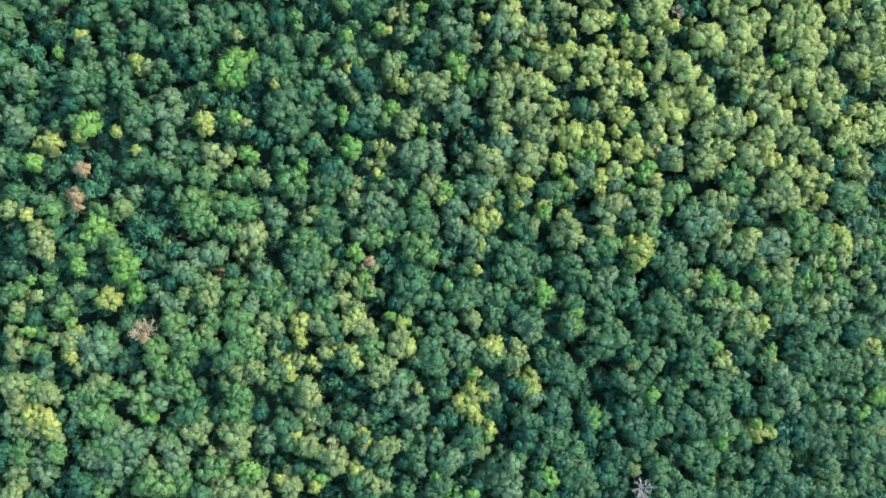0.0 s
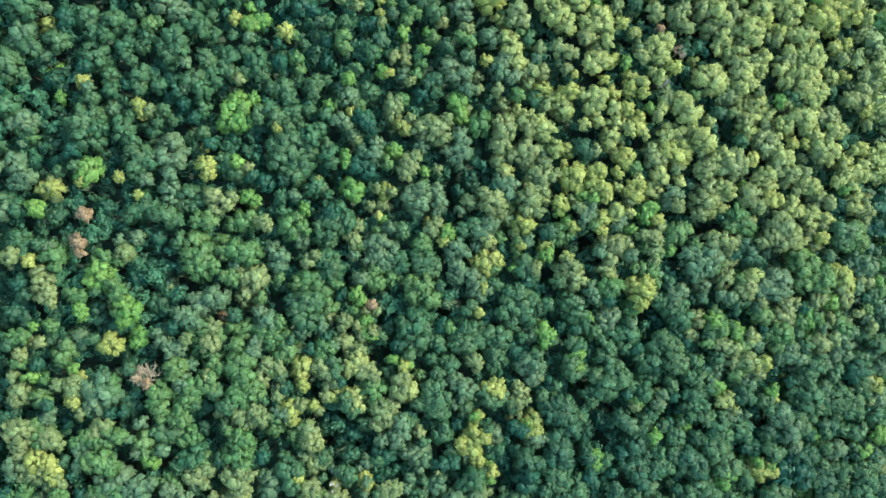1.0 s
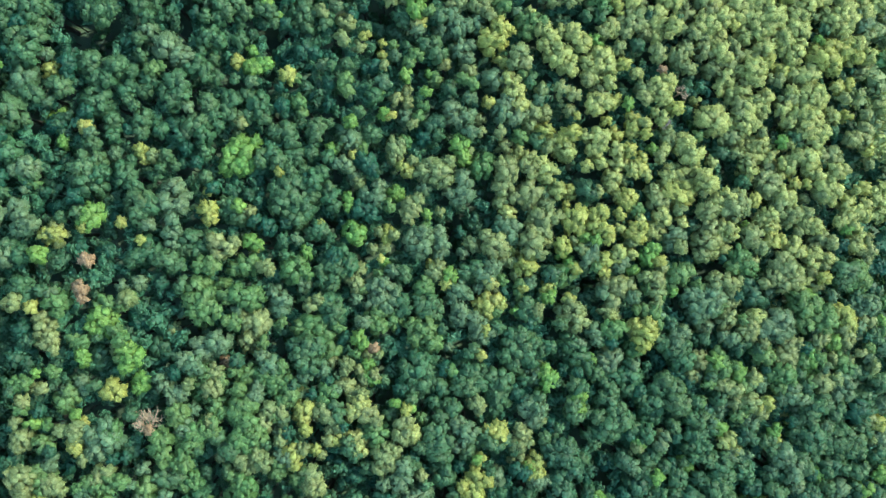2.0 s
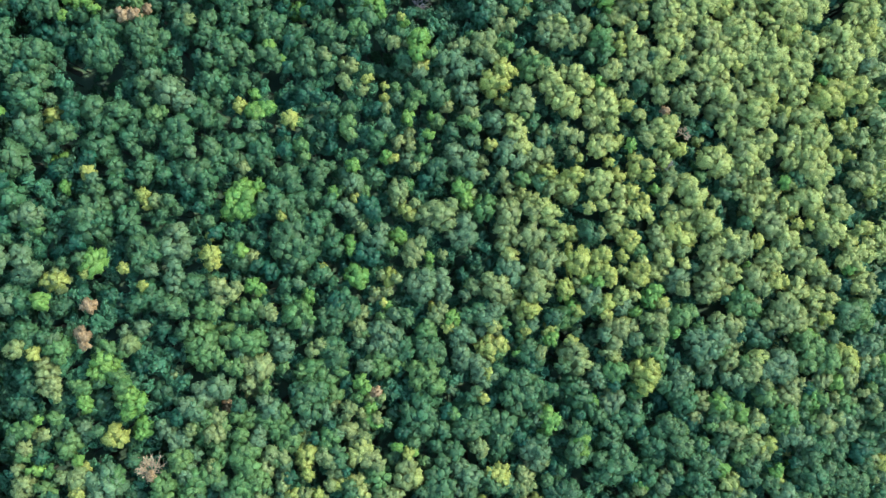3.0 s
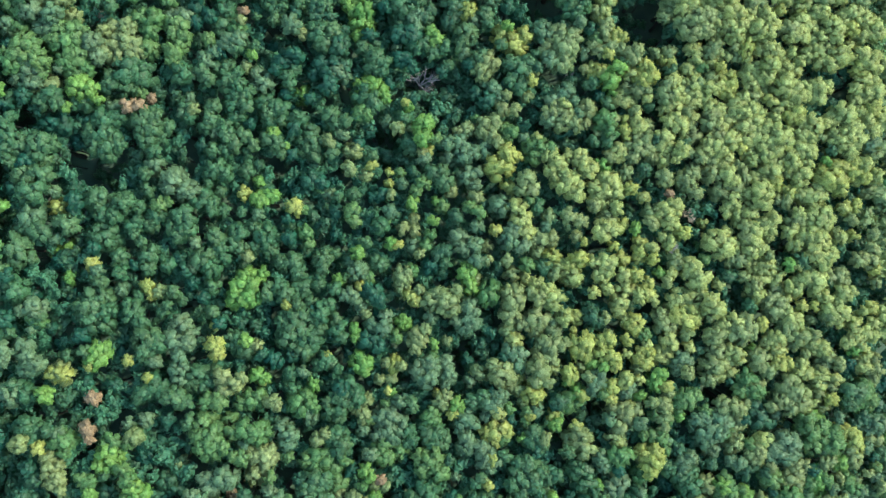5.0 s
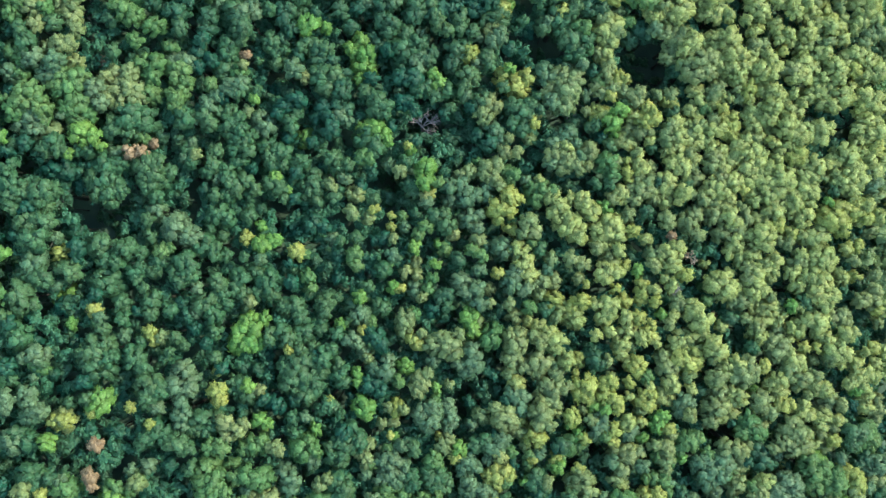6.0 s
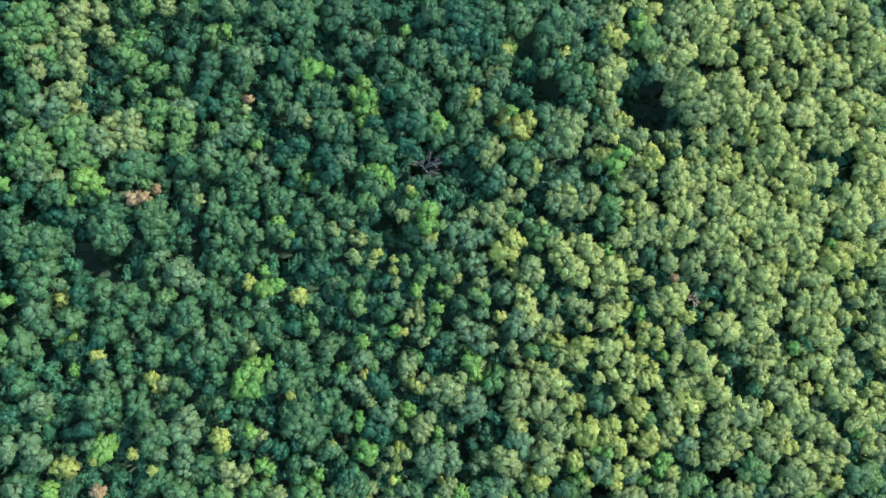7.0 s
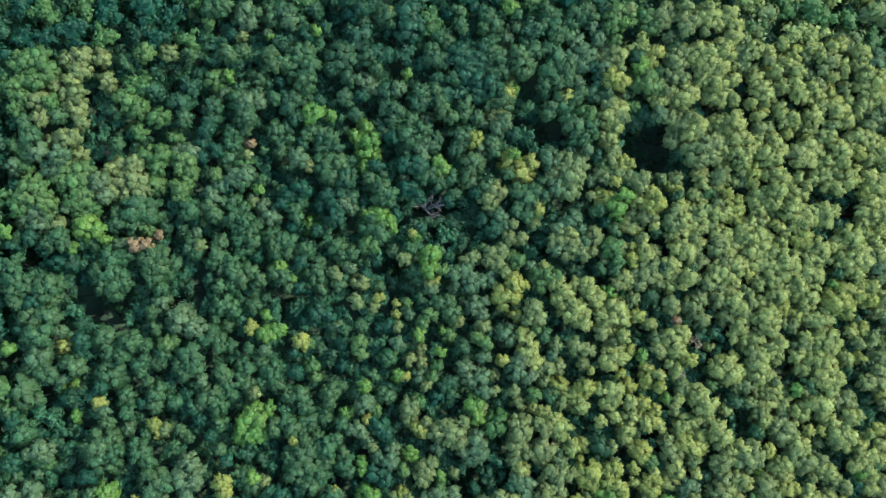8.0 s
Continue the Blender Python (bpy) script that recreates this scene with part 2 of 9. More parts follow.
def tree(kind, x, y, r, rise=0.0, *sides):
    """A tree whose crown of radius r tops out near the canopy's height, by rise more or less, with lower side crowns."""
    base = ground_z(x, y)
    height = canopy_z(x, y) + rise + 0.6 - base
    spread = max([r] + [math.hypot(dx, dy) + lobe for dx, dy, lobe in sides])
    root = new(NAMES[kind] if spread > 1.75 else "young_" + NAMES[kind])
    root.location = (x, y, base)
    for dx, dy, lobe in ((0.0, 0.0, r),) + sides:
        dx, dy = dx * 0.92, dy * 0.92
        size_name = "large" if lobe > 2.6 else "middle" if lobe > 1.45 else "small"
        tall = lobe * pick.uniform(1.15, 1.5)
        lower = 0.24 * math.hypot(dx, dy) + pick.uniform(-0.15, 0.25)
        wide = lobe * (1.18 if sides else 1.06)
        CROWNS.append((x + dx, y + dy, wide))
        crown = new("crown", crown_of(size_name, pick.randrange(len(SHAPES[size_name])), kind))
        crown.parent = root
        crown.location = (dx, dy, height - lower - tall * 0.95)
        crown.rotation_euler = (pick.uniform(-0.15, 0.15), pick.uniform(-0.15, 0.15), pick.uniform(0, 6.28))
        long = pick.uniform(0.9, 1.14)
        crown.scale = (wide * long, wide / long, tall)
    stem = new("trunk", TRUNKS[pick.randrange(4)])
    stem.parent = root
    stem.rotation_euler = (0, 0, pick.uniform(0, 6.28))
    stem.scale = (min(height, spread * 4.0), min(height, spread * 4.0), height * 0.84)
    tagged(root, (LABELS if spread > 1.75 else LABELS_SMALL)[kind], "tree", group="forest canopy")
    return root


# ---- the trees of the canopy: kind, x, y, crown radius, rise over the usual treetops, side crowns (dx, dy, radius) ----
# Kinds are shifted darker or lighter by area, painting its light into the leaves.
# mid-green trees
tree("g", 76.4, -69.8, 1.41, -0.9)
tree("g", 62.7, -68.8, 1.90, 0.3, (-2.0, 0.5, 1.36), (-0.9, 1.5, 1.16))
tree("g", 58.6, -68.6, 1.74, 0.2, (-1.9, 1.3, 2.10))
tree("g", 45.0, -68.6, 1.32, 0.4, (-1.1, 1.5, 1.32))
tree("g", 46.2, -68.0, 2.08, 0.1)
tree("g", 30.1, -67.6, 1.11, -0.9, (1.4, 0.9, 0.92))
tree("g", 74.7, -67.3, 2.19, -0.3, (0.3, 2.0, 2.11), (-1.3, 2.7, 2.18), (-1.4, -1.1, 1.39))
tree("g", 40.4, -67.1, 2.05, 1.1, (-1.6, 0.6, 2.05), (2.0, -0.8, 1.31))
tree("g", 59.4, -66.5, 2.35, 0.1, (-0.7, 2.3, 2.35), (-2.6, 1.1, 1.92))
tree("g", 30.9, -65.1, 1.57, -0.9)
tree("g", 16.9, -64.5, 1.08, 1.0, (-0.5, 0.9, 1.08))
tree("g", 27.9, -63.9, 1.79, -0.0, (1.2, -1.3, 0.92))
tree("g", 56.1, -63.4, 1.72, 0.5)
tree("g", -59.2, -63.4, 1.16, -0.4)
tree("g", 79.4, -63.2, 1.41, 0.5, (-0.2, 2.1, 1.20))
tree("g", 39.3, -62.0, 1.12, -1.2)
tree("g", 21.1, -61.5, 1.27, 0.3, (-0.5, 1.4, 1.09), (-1.4, 0.5, 1.09))
tree("g", -51.5, -61.1, 1.00, 0.4)
tree("g", 67.6, -61.0, 1.90, 0.5, (-1.5, 1.6, 1.90), (0.3, 2.2, 1.17))
tree("g", 39.7, -60.1, 0.93, 0.1)
tree("g", 29.3, -59.6, 0.92, 0.2, (-0.3, -0.9, 0.92), (-0.3, 0.9, 0.73))
tree("g", 38.7, -59.6, 1.11, -1.4)
tree("g", 17.3, -59.1, 1.08, 0.4, (0.0, -1.4, 0.72))
tree("g", -56.3, -58.9, 0.83, -0.3)
tree("g", 16.0, -57.2, 1.26, -0.8)
tree("g", -58.6, -57.1, 0.99, -1.5)
tree("g", 43.4, -56.8, 1.82, 1.3, (-0.8, 1.3, 1.49), (-2.4, 0.2, 1.82))
tree("g", 33.1, -56.8, 2.25, 0.3, (0.5, -2.1, 1.57), (-1.7, 0.8, 1.29), (2.5, -0.3, 1.26))
tree("g", 73.4, -56.6, 1.18, 0.1)
tree("g", 76.4, -56.3, 1.59, 1.0, (-1.3, 1.6, 1.18))
tree("g", 21.0, -56.1, 0.91, 0.0)
tree("g", 63.4, -55.7, 1.65, 1.1, (-1.6, 0.1, 1.64))
tree("g", -23.7, -55.7, 1.20, -0.6)
tree("g", 41.3, -54.9, 1.82, 1.1, (-2.7, 0.4, 1.30))
tree("g", 24.8, -54.4, 1.27, -0.0, (-0.5, 1.4, 1.09), (0.5, -1.9, 0.91))
tree("g", 14.4, -54.0, 1.75, 1.1, (2.0, -0.5, 1.08))
tree("g", 19.5, -52.9, 2.20, 1.1, (1.5, -1.8, 1.09))
tree("g", 32.4, -52.5, 2.02, -0.7, (0.4, -1.7, 1.10), (0.8, 2.0, 1.10), (1.3, -0.8, 0.92))
tree("g", -13.2, -52.2, 1.21, -0.8, (-0.8, -0.8, 1.21))
tree("g", 8.2, -52.2, 0.89, -1.1)
tree("g", -32.3, -52.0, 1.01, 0.6)
tree("g", 43.2, -51.9, 1.59, -0.4)
tree("g", -55.0, -51.8, 1.15, -0.1)
tree("g", 68.2, -51.5, 1.65, -0.4, (-1.3, 0.7, 1.16))
tree("g", 19.5, -51.0, 1.87, 0.6, (2.4, 1.5, 1.77))
tree("g", 37.1, -49.7, 1.29, -0.6)
tree("g", 30.0, -48.0, 1.33, -0.4, (0.9, -1.0, 1.10))
tree("g", 20.3, -46.8, 2.21, 0.8, (-2.6, 1.5, 1.76), (0.7, 1.6, 1.27), (-1.1, 2.1, 1.26), (-2.3, -0.1, 1.54))
tree("g", 51.2, -44.8, 1.61, 0.2, (1.3, -0.6, 1.13))
tree("g", -56.5, -43.1, 0.99, 0.4)
tree("g", -45.5, -38.3, 1.17, 0.0)
tree("g", 62.1, -37.1, 1.33, 0.6)
tree("g", 44.8, -35.0, 1.12, 0.4)
tree("g", -61.9, -34.4, 0.98, 0.6)
tree("g", -22.1, -34.4, 1.03, -0.1)
tree("g", -60.0, -31.6, 0.82, -1.2)
tree("g", -30.4, -30.5, 1.19, 0.4)
tree("g", 53.2, -30.3, 1.13, 0.6)
tree("g", 49.7, -29.9, 1.31, 0.5)
tree("g", 43.8, -28.5, 1.11, -0.3)
tree("g", -22.2, -28.4, 1.21, 0.1)
tree("g", -60.4, -27.1, 1.31, -1.0)
tree("g", 0.7, -26.2, 0.89, 0.3)
tree("g", 38.0, -26.1, 1.48, -0.1)
tree("g", 72.0, -22.2, 1.35, -0.3, (-1.6, -1.0, 1.16))
tree("g", 52.4, -21.2, 2.28, -0.6, (-0.6, 1.9, 1.68))
tree("g", -58.2, -19.7, 0.99, 0.3)
tree("g", 18.4, -17.6, 1.45, 0.8)
tree("g", 42.0, -9.7, 1.11, -1.3)
tree("g", 24.1, -4.2, 1.82, 0.5)
tree("g", 47.0, 2.2, 1.30, -0.5)
tree("g", -15.1, 5.0, 1.32, -1.1)
tree("g", -35.4, 6.3, 1.20, -0.8)
tree("g", -0.1, 6.5, 1.17, 0.6, (-1.3, -0.4, 1.08))
tree("g", 1.7, 12.3, 1.26, 0.5)
tree("g", 6.2, 14.1, 1.27, -1.4)
tree("g", 32.7, 19.9, 1.29, -0.1)
tree("g", -29.2, 20.0, 0.87, -1.5)
tree("g", 34.6, 24.6, 1.11, 0.1)
tree("g", -62.2, 31.2, 1.49, -0.7)
tree("g", -50.5, 31.4, 1.35, 0.5)
tree("g", 15.0, 36.4, 0.92, 0.6)
tree("g", -17.5, 36.4, 1.25, 0.1, (1.8, -0.4, 1.07))
tree("g", -16.8, 38.9, 1.74, 0.9)
tree("g", -11.3, 39.7, 0.90, -0.9)
tree("g", -16.6, 41.8, 1.25, -1.3)
tree("g", 23.9, 43.0, 1.11, -0.2)
tree("g", 38.0, 43.6, 1.30, -1.4)
tree("g", -3.3, 44.4, 1.27, -0.6, (0.9, 1.4, 1.09))
tree("g", -20.1, 44.9, 1.60, -0.0, (-0.9, -1.4, 1.33), (1.7, -1.3, 1.07))
tree("g", 1.3, 45.8, 1.63, 0.6, (-0.5, -2.3, 1.45))
tree("g", -26.1, 46.9, 1.23, -1.1)
tree("g", -11.3, 46.9, 1.62, -1.0, (-0.9, 1.3, 1.08))
tree("g", -32.1, 48.0, 1.57, 1.0, (-0.4, 1.7, 1.40))
tree("g", -51.3, 48.7, 1.35, -0.7)
tree("g", -15.3, 49.0, 1.25, 0.6)
tree("g", -9.1, 49.7, 1.44, 1.0, (-1.3, 0.9, 1.44), (-0.4, -1.4, 1.08))
tree("g", -37.0, 49.9, 1.39, 0.0, (-0.4, -2.2, 1.39))
tree("g", -25.7, 50.0, 1.41, 0.1, (0.9, -1.7, 1.24), (0.9, 1.4, 1.24), (-0.4, 1.3, 1.24))
tree("g", -41.9, 50.1, 1.72, 0.5, (0.8, -2.5, 1.38))
tree("g", -21.0, 51.1, 1.07, -0.1)
tree("g", -5.4, 51.3, 1.54, 0.2, (1.2, 0.7, 1.08))
tree("g", -45.5, 51.6, 1.54, -0.2)
tree("g", -17.1, 52.1, 1.16, 0.2, (0.4, -1.3, 0.89))
tree("g", -10.3, 52.7, 1.97, 0.8)
tree("g", 24.3, 54.9, 1.65, 0.4, (-1.4, -1.8, 1.47), (0.9, -1.8, 1.29))
tree("g", -16.4, 54.9, 1.74, -0.4)
tree("g", -2.4, 55.2, 1.09, 0.1)
tree("g", -29.5, 56.4, 1.14, -1.0)
tree("g", -18.1, 58.2, 2.61, -0.1, (2.0, -0.7, 1.61), (-1.1, -1.7, 1.42))
tree("g", -13.5, 58.4, 1.61, 0.8)
tree("g", -3.3, 58.8, 1.81, 0.3, (1.8, -0.8, 1.63))
tree("g", 30.3, 59.1, 1.29, -0.2)
tree("g", -24.3, 62.7, 1.24, -0.9, (-1.3, -1.4, 1.23))
tree("g", -20.0, 62.9, 1.06, -0.6)
tree("g", 25.2, 63.6, 1.28, -0.2)
tree("g", -14.3, 64.0, 1.07, -1.5)
tree("g", -25.6, 64.8, 1.23, 0.3, (-1.3, 0.4, 1.23))
tree("g", -10.8, 65.0, 1.61, 0.0)
tree("g", -21.1, 65.0, 0.89, -1.4)
tree("g", -21.7, 65.4, 1.24, -0.1)
tree("g", 5.0, 66.4, 0.91, -0.5)
tree("g", -47.2, -63.0, 1.03, -3.5)
tree("g", -26.0, -60.3, 1.05, -4.2)
tree("g", -35.7, -47.8, 1.21, -3.4)
tree("g", -46.7, -43.7, 1.37, -3.0, (1.2, -0.5, 1.20))
tree("g", -52.4, -35.6, 1.19, -4.9)
tree("g", -55.2, -33.4, 1.02, -4.9)
tree("g", -63.2, -30.0, 1.51, -2.9, (2.0, -0.8, 1.18))
tree("g", -50.9, -29.6, 1.53, -2.3, (0.8, -1.7, 1.02), (-1.6, -1.3, 1.02))
tree("g", -42.8, -28.8, 1.72, -3.9, (1.2, -1.3, 1.38))
tree("g", 62.5, -27.5, 1.17, -4.0)
tree("g", -35.5, -26.2, 1.22, -3.7)
tree("g", -42.5, -25.3, 1.90, -4.1)
tree("g", 25.4, -21.4, 1.50, -4.1)
tree("g", -50.5, -16.7, 1.37, -4.2)
tree("g", 55.2, -16.6, 1.15, -4.2)
tree("g", -56.5, -15.2, 1.19, -3.7)
tree("g", 71.8, -14.6, 1.18, -4.3)
tree("g", 8.2, -9.5, 1.29, -4.1)
tree("g", 5.9, -8.6, 1.29, -3.3)
tree("g", 69.0, -8.5, 1.18, -4.9)
tree("g", 29.5, -6.8, 0.94, -3.8)
tree("g", -29.7, -5.2, 1.24, -3.4)
tree("g", 6.4, -4.9, 1.66, -4.2)
tree("g", -59.0, -3.3, 1.19, -4.5)
tree("g", 8.7, 3.3, 1.30, -3.2)
tree("g", 19.1, 10.1, 1.31, -4.4)
tree("g", -12.4, 11.7, 1.09, -4.6)
tree("g", -20.4, 13.2, 1.45, -4.0)
tree("g", -7.0, 15.3, 0.92, -3.5)
tree("g", 7.8, 17.1, 1.12, -4.8)
tree("g", -7.0, 21.8, 1.29, -4.2)
tree("g", -9.7, 22.2, 1.28, -4.2)
tree("g", 21.1, 23.7, 1.32, -2.7, (-1.4, 0.9, 0.94))
tree("g", 23.5, 24.2, 1.13, -4.0)
tree("g", -44.5, 31.4, 1.40, -3.0)
tree("g", 0.4, 32.0, 1.67, -4.0, (0.9, -1.9, 1.30))
tree("g", 4.1, 34.8, 1.31, -4.2)
tree("g", -44.5, 39.3, 1.23, -3.5)
tree("g", 32.6, 50.2, 2.08, -2.2, (-2.4, -1.4, 1.33))
# deep green trees, darkened to carry the dimmer light of their areas
tree("s", 74.0, -70.5, 1.40, -0.4)
tree("s", 80.2, -70.2, 1.42, -0.9)
tree("s", 78.3, -69.4, 1.61, -1.1)
tree("s", 69.5, -69.2, 2.17, 0.5, (-2.0, -0.4, 1.92), (2.1, -1.1, 1.19))
tree("s", 65.3, -68.9, 1.67, -0.9)
tree("s", 49.9, -67.9, 2.09, 1.1, (2.7, 0.8, 1.15), (1.8, -1.1, 1.15))
tree("s", 37.4, -67.6, 1.30, 0.9, (-1.0, 1.5, 1.30))
tree("s", 79.7, -66.7, 1.72, -0.9)
tree("s", 6.5, -66.3, 0.89, -1.0)
tree("s", 55.2, -65.3, 1.15, 0.3)
tree("s", -4.4, -64.9, 1.50, 0.0)
tree("s", 68.9, -64.9, 1.38, 0.9, (-1.5, -0.6, 1.67), (-1.1, 1.4, 1.67))
tree("s", 39.8, -64.9, 1.31, -0.2, (-1.1, 0.8, 1.59))
tree("s", -6.8, -64.7, 0.87, -1.1, (-0.9, 0.0, 0.70))
tree("s", 77.7, -64.6, 1.00, -0.9)
tree("s", -9.7, -64.6, 1.36, 0.7, (-1.4, -0.3, 1.22))
tree("s", 49.9, -64.5, 1.14, -0.9)
tree("s", -30.3, -64.4, 1.19, -0.7)
tree("s", 24.6, -64.3, 2.00, 0.3, (-1.2, -2.0, 1.64), (-2.3, 0.1, 2.00), (-0.9, 1.3, 1.78), (0.7, -1.7, 1.28))
tree("s", 1.4, -64.2, 1.51, 0.1, (-2.0, -1.2, 1.23))
tree("s", 52.6, -64.0, 1.86, -0.4)
tree("s", -34.6, -63.7, 1.65, 0.7)
tree("s", 76.4, -63.5, 1.20, -1.1)
tree("s", 10.8, -63.4, 1.97, -0.6, (-1.1, -1.7, 1.97), (-0.6, 1.8, 1.96), (-2.4, 0.1, 1.96))
tree("s", -12.1, -63.1, 1.27, 0.6)
tree("s", 74.2, -62.6, 1.94, 1.2, (2.6, 0.7, 1.20), (-2.6, -0.4, 1.18))
tree("s", 36.6, -62.6, 1.81, 1.3, (0.2, -2.1, 1.30))
tree("s", 45.4, -62.3, 2.29, 0.5, (-0.2, -2.1, 1.94), (-0.2, 1.9, 1.69), (-1.9, 2.2, 2.06), (-1.6, -1.4, 1.50))
tree("s", 57.5, -62.3, 1.87, 1.0, (-1.5, 0.3, 1.15))
tree("s", 59.3, -62.2, 1.35, 0.6)
tree("s", 49.8, -62.1, 1.14, -0.6, (-1.0, 0.5, 1.13), (0.6, -1.0, 0.95), (-0.5, -1.4, 0.95))
tree("s", 41.7, -61.6, 1.12, 0.4, (0.5, -1.0, 0.94), (-0.0, 1.4, 0.75))
tree("s", -7.8, -61.5, 1.49, 0.4)
tree("s", 1.6, -61.5, 1.06, -0.1)
tree("s", 32.7, -60.8, 1.57, -0.2)
tree("s", -16.6, -60.7, 1.04, -0.9)
tree("s", 65.7, -60.6, 1.17, -0.4, (-0.6, 1.0, 1.16))
tree("s", 0.4, -60.3, 1.72, -0.8)
tree("s", 11.0, -60.2, 1.07, -1.4)
tree("s", 13.3, -60.1, 1.53, 0.2, (0.3, -1.6, 1.08))
tree("s", 22.7, -59.9, 1.77, -0.3, (-0.7, -1.7, 1.45), (0.5, 1.5, 1.33))
tree("s", 34.8, -59.9, 1.29, 0.3)
tree("s", 15.5, -59.5, 0.90, -1.5)
tree("s", 52.0, -59.4, 1.62, 0.6)
tree("s", -2.9, -59.3, 1.50, 0.1)
tree("s", 74.2, -59.2, 1.78, 1.3, (1.3, -1.6, 1.59), (1.7, 0.9, 1.19))
tree("s", 70.7, -58.9, 1.37, 1.0, (-0.5, -1.5, 1.18), (-1.8, 0.6, 0.98))
tree("s", -9.3, -58.9, 1.22, 0.5)
tree("s", 66.7, -57.7, 1.17, -0.2)
tree("s", -11.9, -57.6, 1.27, -1.4)
tree("s", 19.4, -57.0, 1.76, 0.8, (-0.9, 1.3, 1.76), (0.7, 1.9, 1.27), (-1.2, -1.2, 1.26), (0.2, -1.7, 1.09), (1.6, -0.9, 0.91))
tree("s", -2.8, -56.9, 1.05, -1.1)
tree("s", -4.1, -56.9, 1.05, -0.9)
tree("s", 48.8, -56.9, 2.07, 0.9, (-1.6, -0.7, 1.32), (-1.1, 2.8, 1.60))
tree("s", -2.0, -56.5, 0.88, -0.4)
tree("s", -13.6, -56.5, 0.87, -0.7)
tree("s", 5.9, -56.2, 1.52, 1.3, (-1.6, -1.7, 1.41), (0.6, -1.1, 1.07))
tree("s", 36.4, -56.1, 1.58, 0.5, (1.8, -0.2, 1.11), (-0.7, 2.2, 1.11))
tree("s", -17.4, -55.5, 0.78, -0.8)
tree("s", 16.0, -55.4, 1.26, -0.9)
tree("s", -13.3, -55.0, 1.27, 0.7, (-1.2, 0.7, 0.87))
tree("s", 72.8, -55.0, 1.37, -0.4)
tree("s", 57.0, -54.9, 1.86, 0.4)
tree("s", 27.6, -54.9, 1.10, -0.4, (-0.9, -0.9, 0.91))
tree("s", 13.7, -54.9, 1.26, -1.0)
tree("s", 58.4, -54.8, 1.15, -0.3)
tree("s", 67.1, -54.7, 1.36, 0.4)
tree("s", 56.3, -54.2, 1.14, -1.1)
tree("s", -22.3, -54.2, 1.88, 1.0, (0.5, -2.1, 1.46), (1.6, 0.1, 0.86))
tree("s", 36.7, -53.9, 0.92, 0.5)
tree("s", 46.5, -53.3, 1.50, 1.0, (0.7, 1.7, 1.83), (-1.5, 0.1, 1.50), (-0.5, -1.4, 1.31))
tree("s", -8.9, -53.2, 1.05, 0.3)
tree("s", 75.5, -52.7, 1.18, -1.5)
tree("s", 72.6, -52.5, 1.37, 0.6, (-2.3, 0.6, 1.36), (1.1, 0.9, 1.18))
tree("s", -17.2, -52.4, 1.26, 0.4)
tree("s", 57.8, -52.3, 1.33, -0.9, (-1.6, 0.1, 1.33))
tree("s", -23.2, -52.3, 1.20, -0.9)
tree("s", 2.4, -52.3, 1.24, -0.9)
tree("s", 15.5, -52.2, 0.90, -0.4)
tree("s", 66.9, -52.2, 1.36, -0.5)
tree("s", -36.8, -52.1, 2.26, 0.2, (-1.9, -1.4, 1.17))
tree("s", 10.0, -52.1, 0.89, 0.1)
tree("s", -6.7, -52.0, 1.05, -1.5)
tree("s", 39.4, -51.4, 1.81, -0.7, (0.2, -2.1, 1.30))
tree("s", -19.9, -51.1, 1.20, -1.2)
tree("s", 34.7, -51.0, 1.47, -0.6, (-0.3, 1.8, 1.57))
tree("s", 50.8, -50.8, 2.07, -0.7, (1.3, -1.2, 1.32), (0.2, 2.1, 1.32))
tree("s", 62.0, -50.5, 1.25, 1.1, (-0.6, 1.5, 1.15))
tree("s", -2.0, -50.4, 1.06, 0.4)
tree("s", 77.4, -50.0, 2.41, -0.6, (1.0, -1.8, 1.59))
tree("s", 46.8, -49.8, 1.83, 0.3, (-0.8, -2.1, 1.31), (-1.4, 1.7, 1.12), (0.6, 1.7, 0.94))
tree("s", 73.6, -49.6, 0.98, -0.8)
tree("s", 0.9, -49.4, 2.15, -0.5)
tree("s", 69.0, -49.4, 0.97, -0.8)
tree("s", 8.2, -49.3, 1.07, -0.1)
tree("s", 64.1, -49.2, 1.15, -0.2)
tree("s", 40.5, -48.9, 0.93, -0.8)
tree("s", 73.4, -48.3, 1.67, -0.9)
tree("s", -4.3, -48.2, 1.71, -0.6)
tree("s", -40.6, -48.1, 1.84, -0.7, (1.9, 0.1, 1.17), (-1.7, 0.1, 1.00))
tree("s", 43.9, -48.0, 1.30, 0.3, (-1.0, 1.4, 1.30), (0.5, 1.4, 1.12), (1.0, -1.0, 0.93))
tree("s", 42.0, -48.0, 0.93, 0.0)
tree("s", -11.1, -47.5, 1.22, -0.6)
tree("s", 23.3, -47.5, 1.09, -1.3)
tree("s", -31.9, -47.4, 1.18, -1.1)
tree("s", 35.2, -47.3, 1.29, -0.3, (-1.0, -0.9, 1.10))
tree("s", 72.1, -46.8, 1.67, 0.5, (-0.9, -2.2, 1.17))
tree("s", 36.1, -46.4, 1.11, 0.2)
tree("s", 68.2, -46.2, 2.12, 0.2, (-1.5, -0.1, 1.74), (-1.1, 1.8, 1.74), (2.9, 0.7, 1.36), (1.2, 1.3, 1.36), (2.2, -0.6, 1.42), (0.8, -1.7, 1.16), (-1.4, -2.1, 0.97))
tree("s", 1.1, -46.1, 1.24, 0.3)
tree("s", 56.0, -46.0, 0.95, -0.2)
tree("s", 55.0, -46.0, 1.13, -0.1, (1.1, -1.5, 0.95))
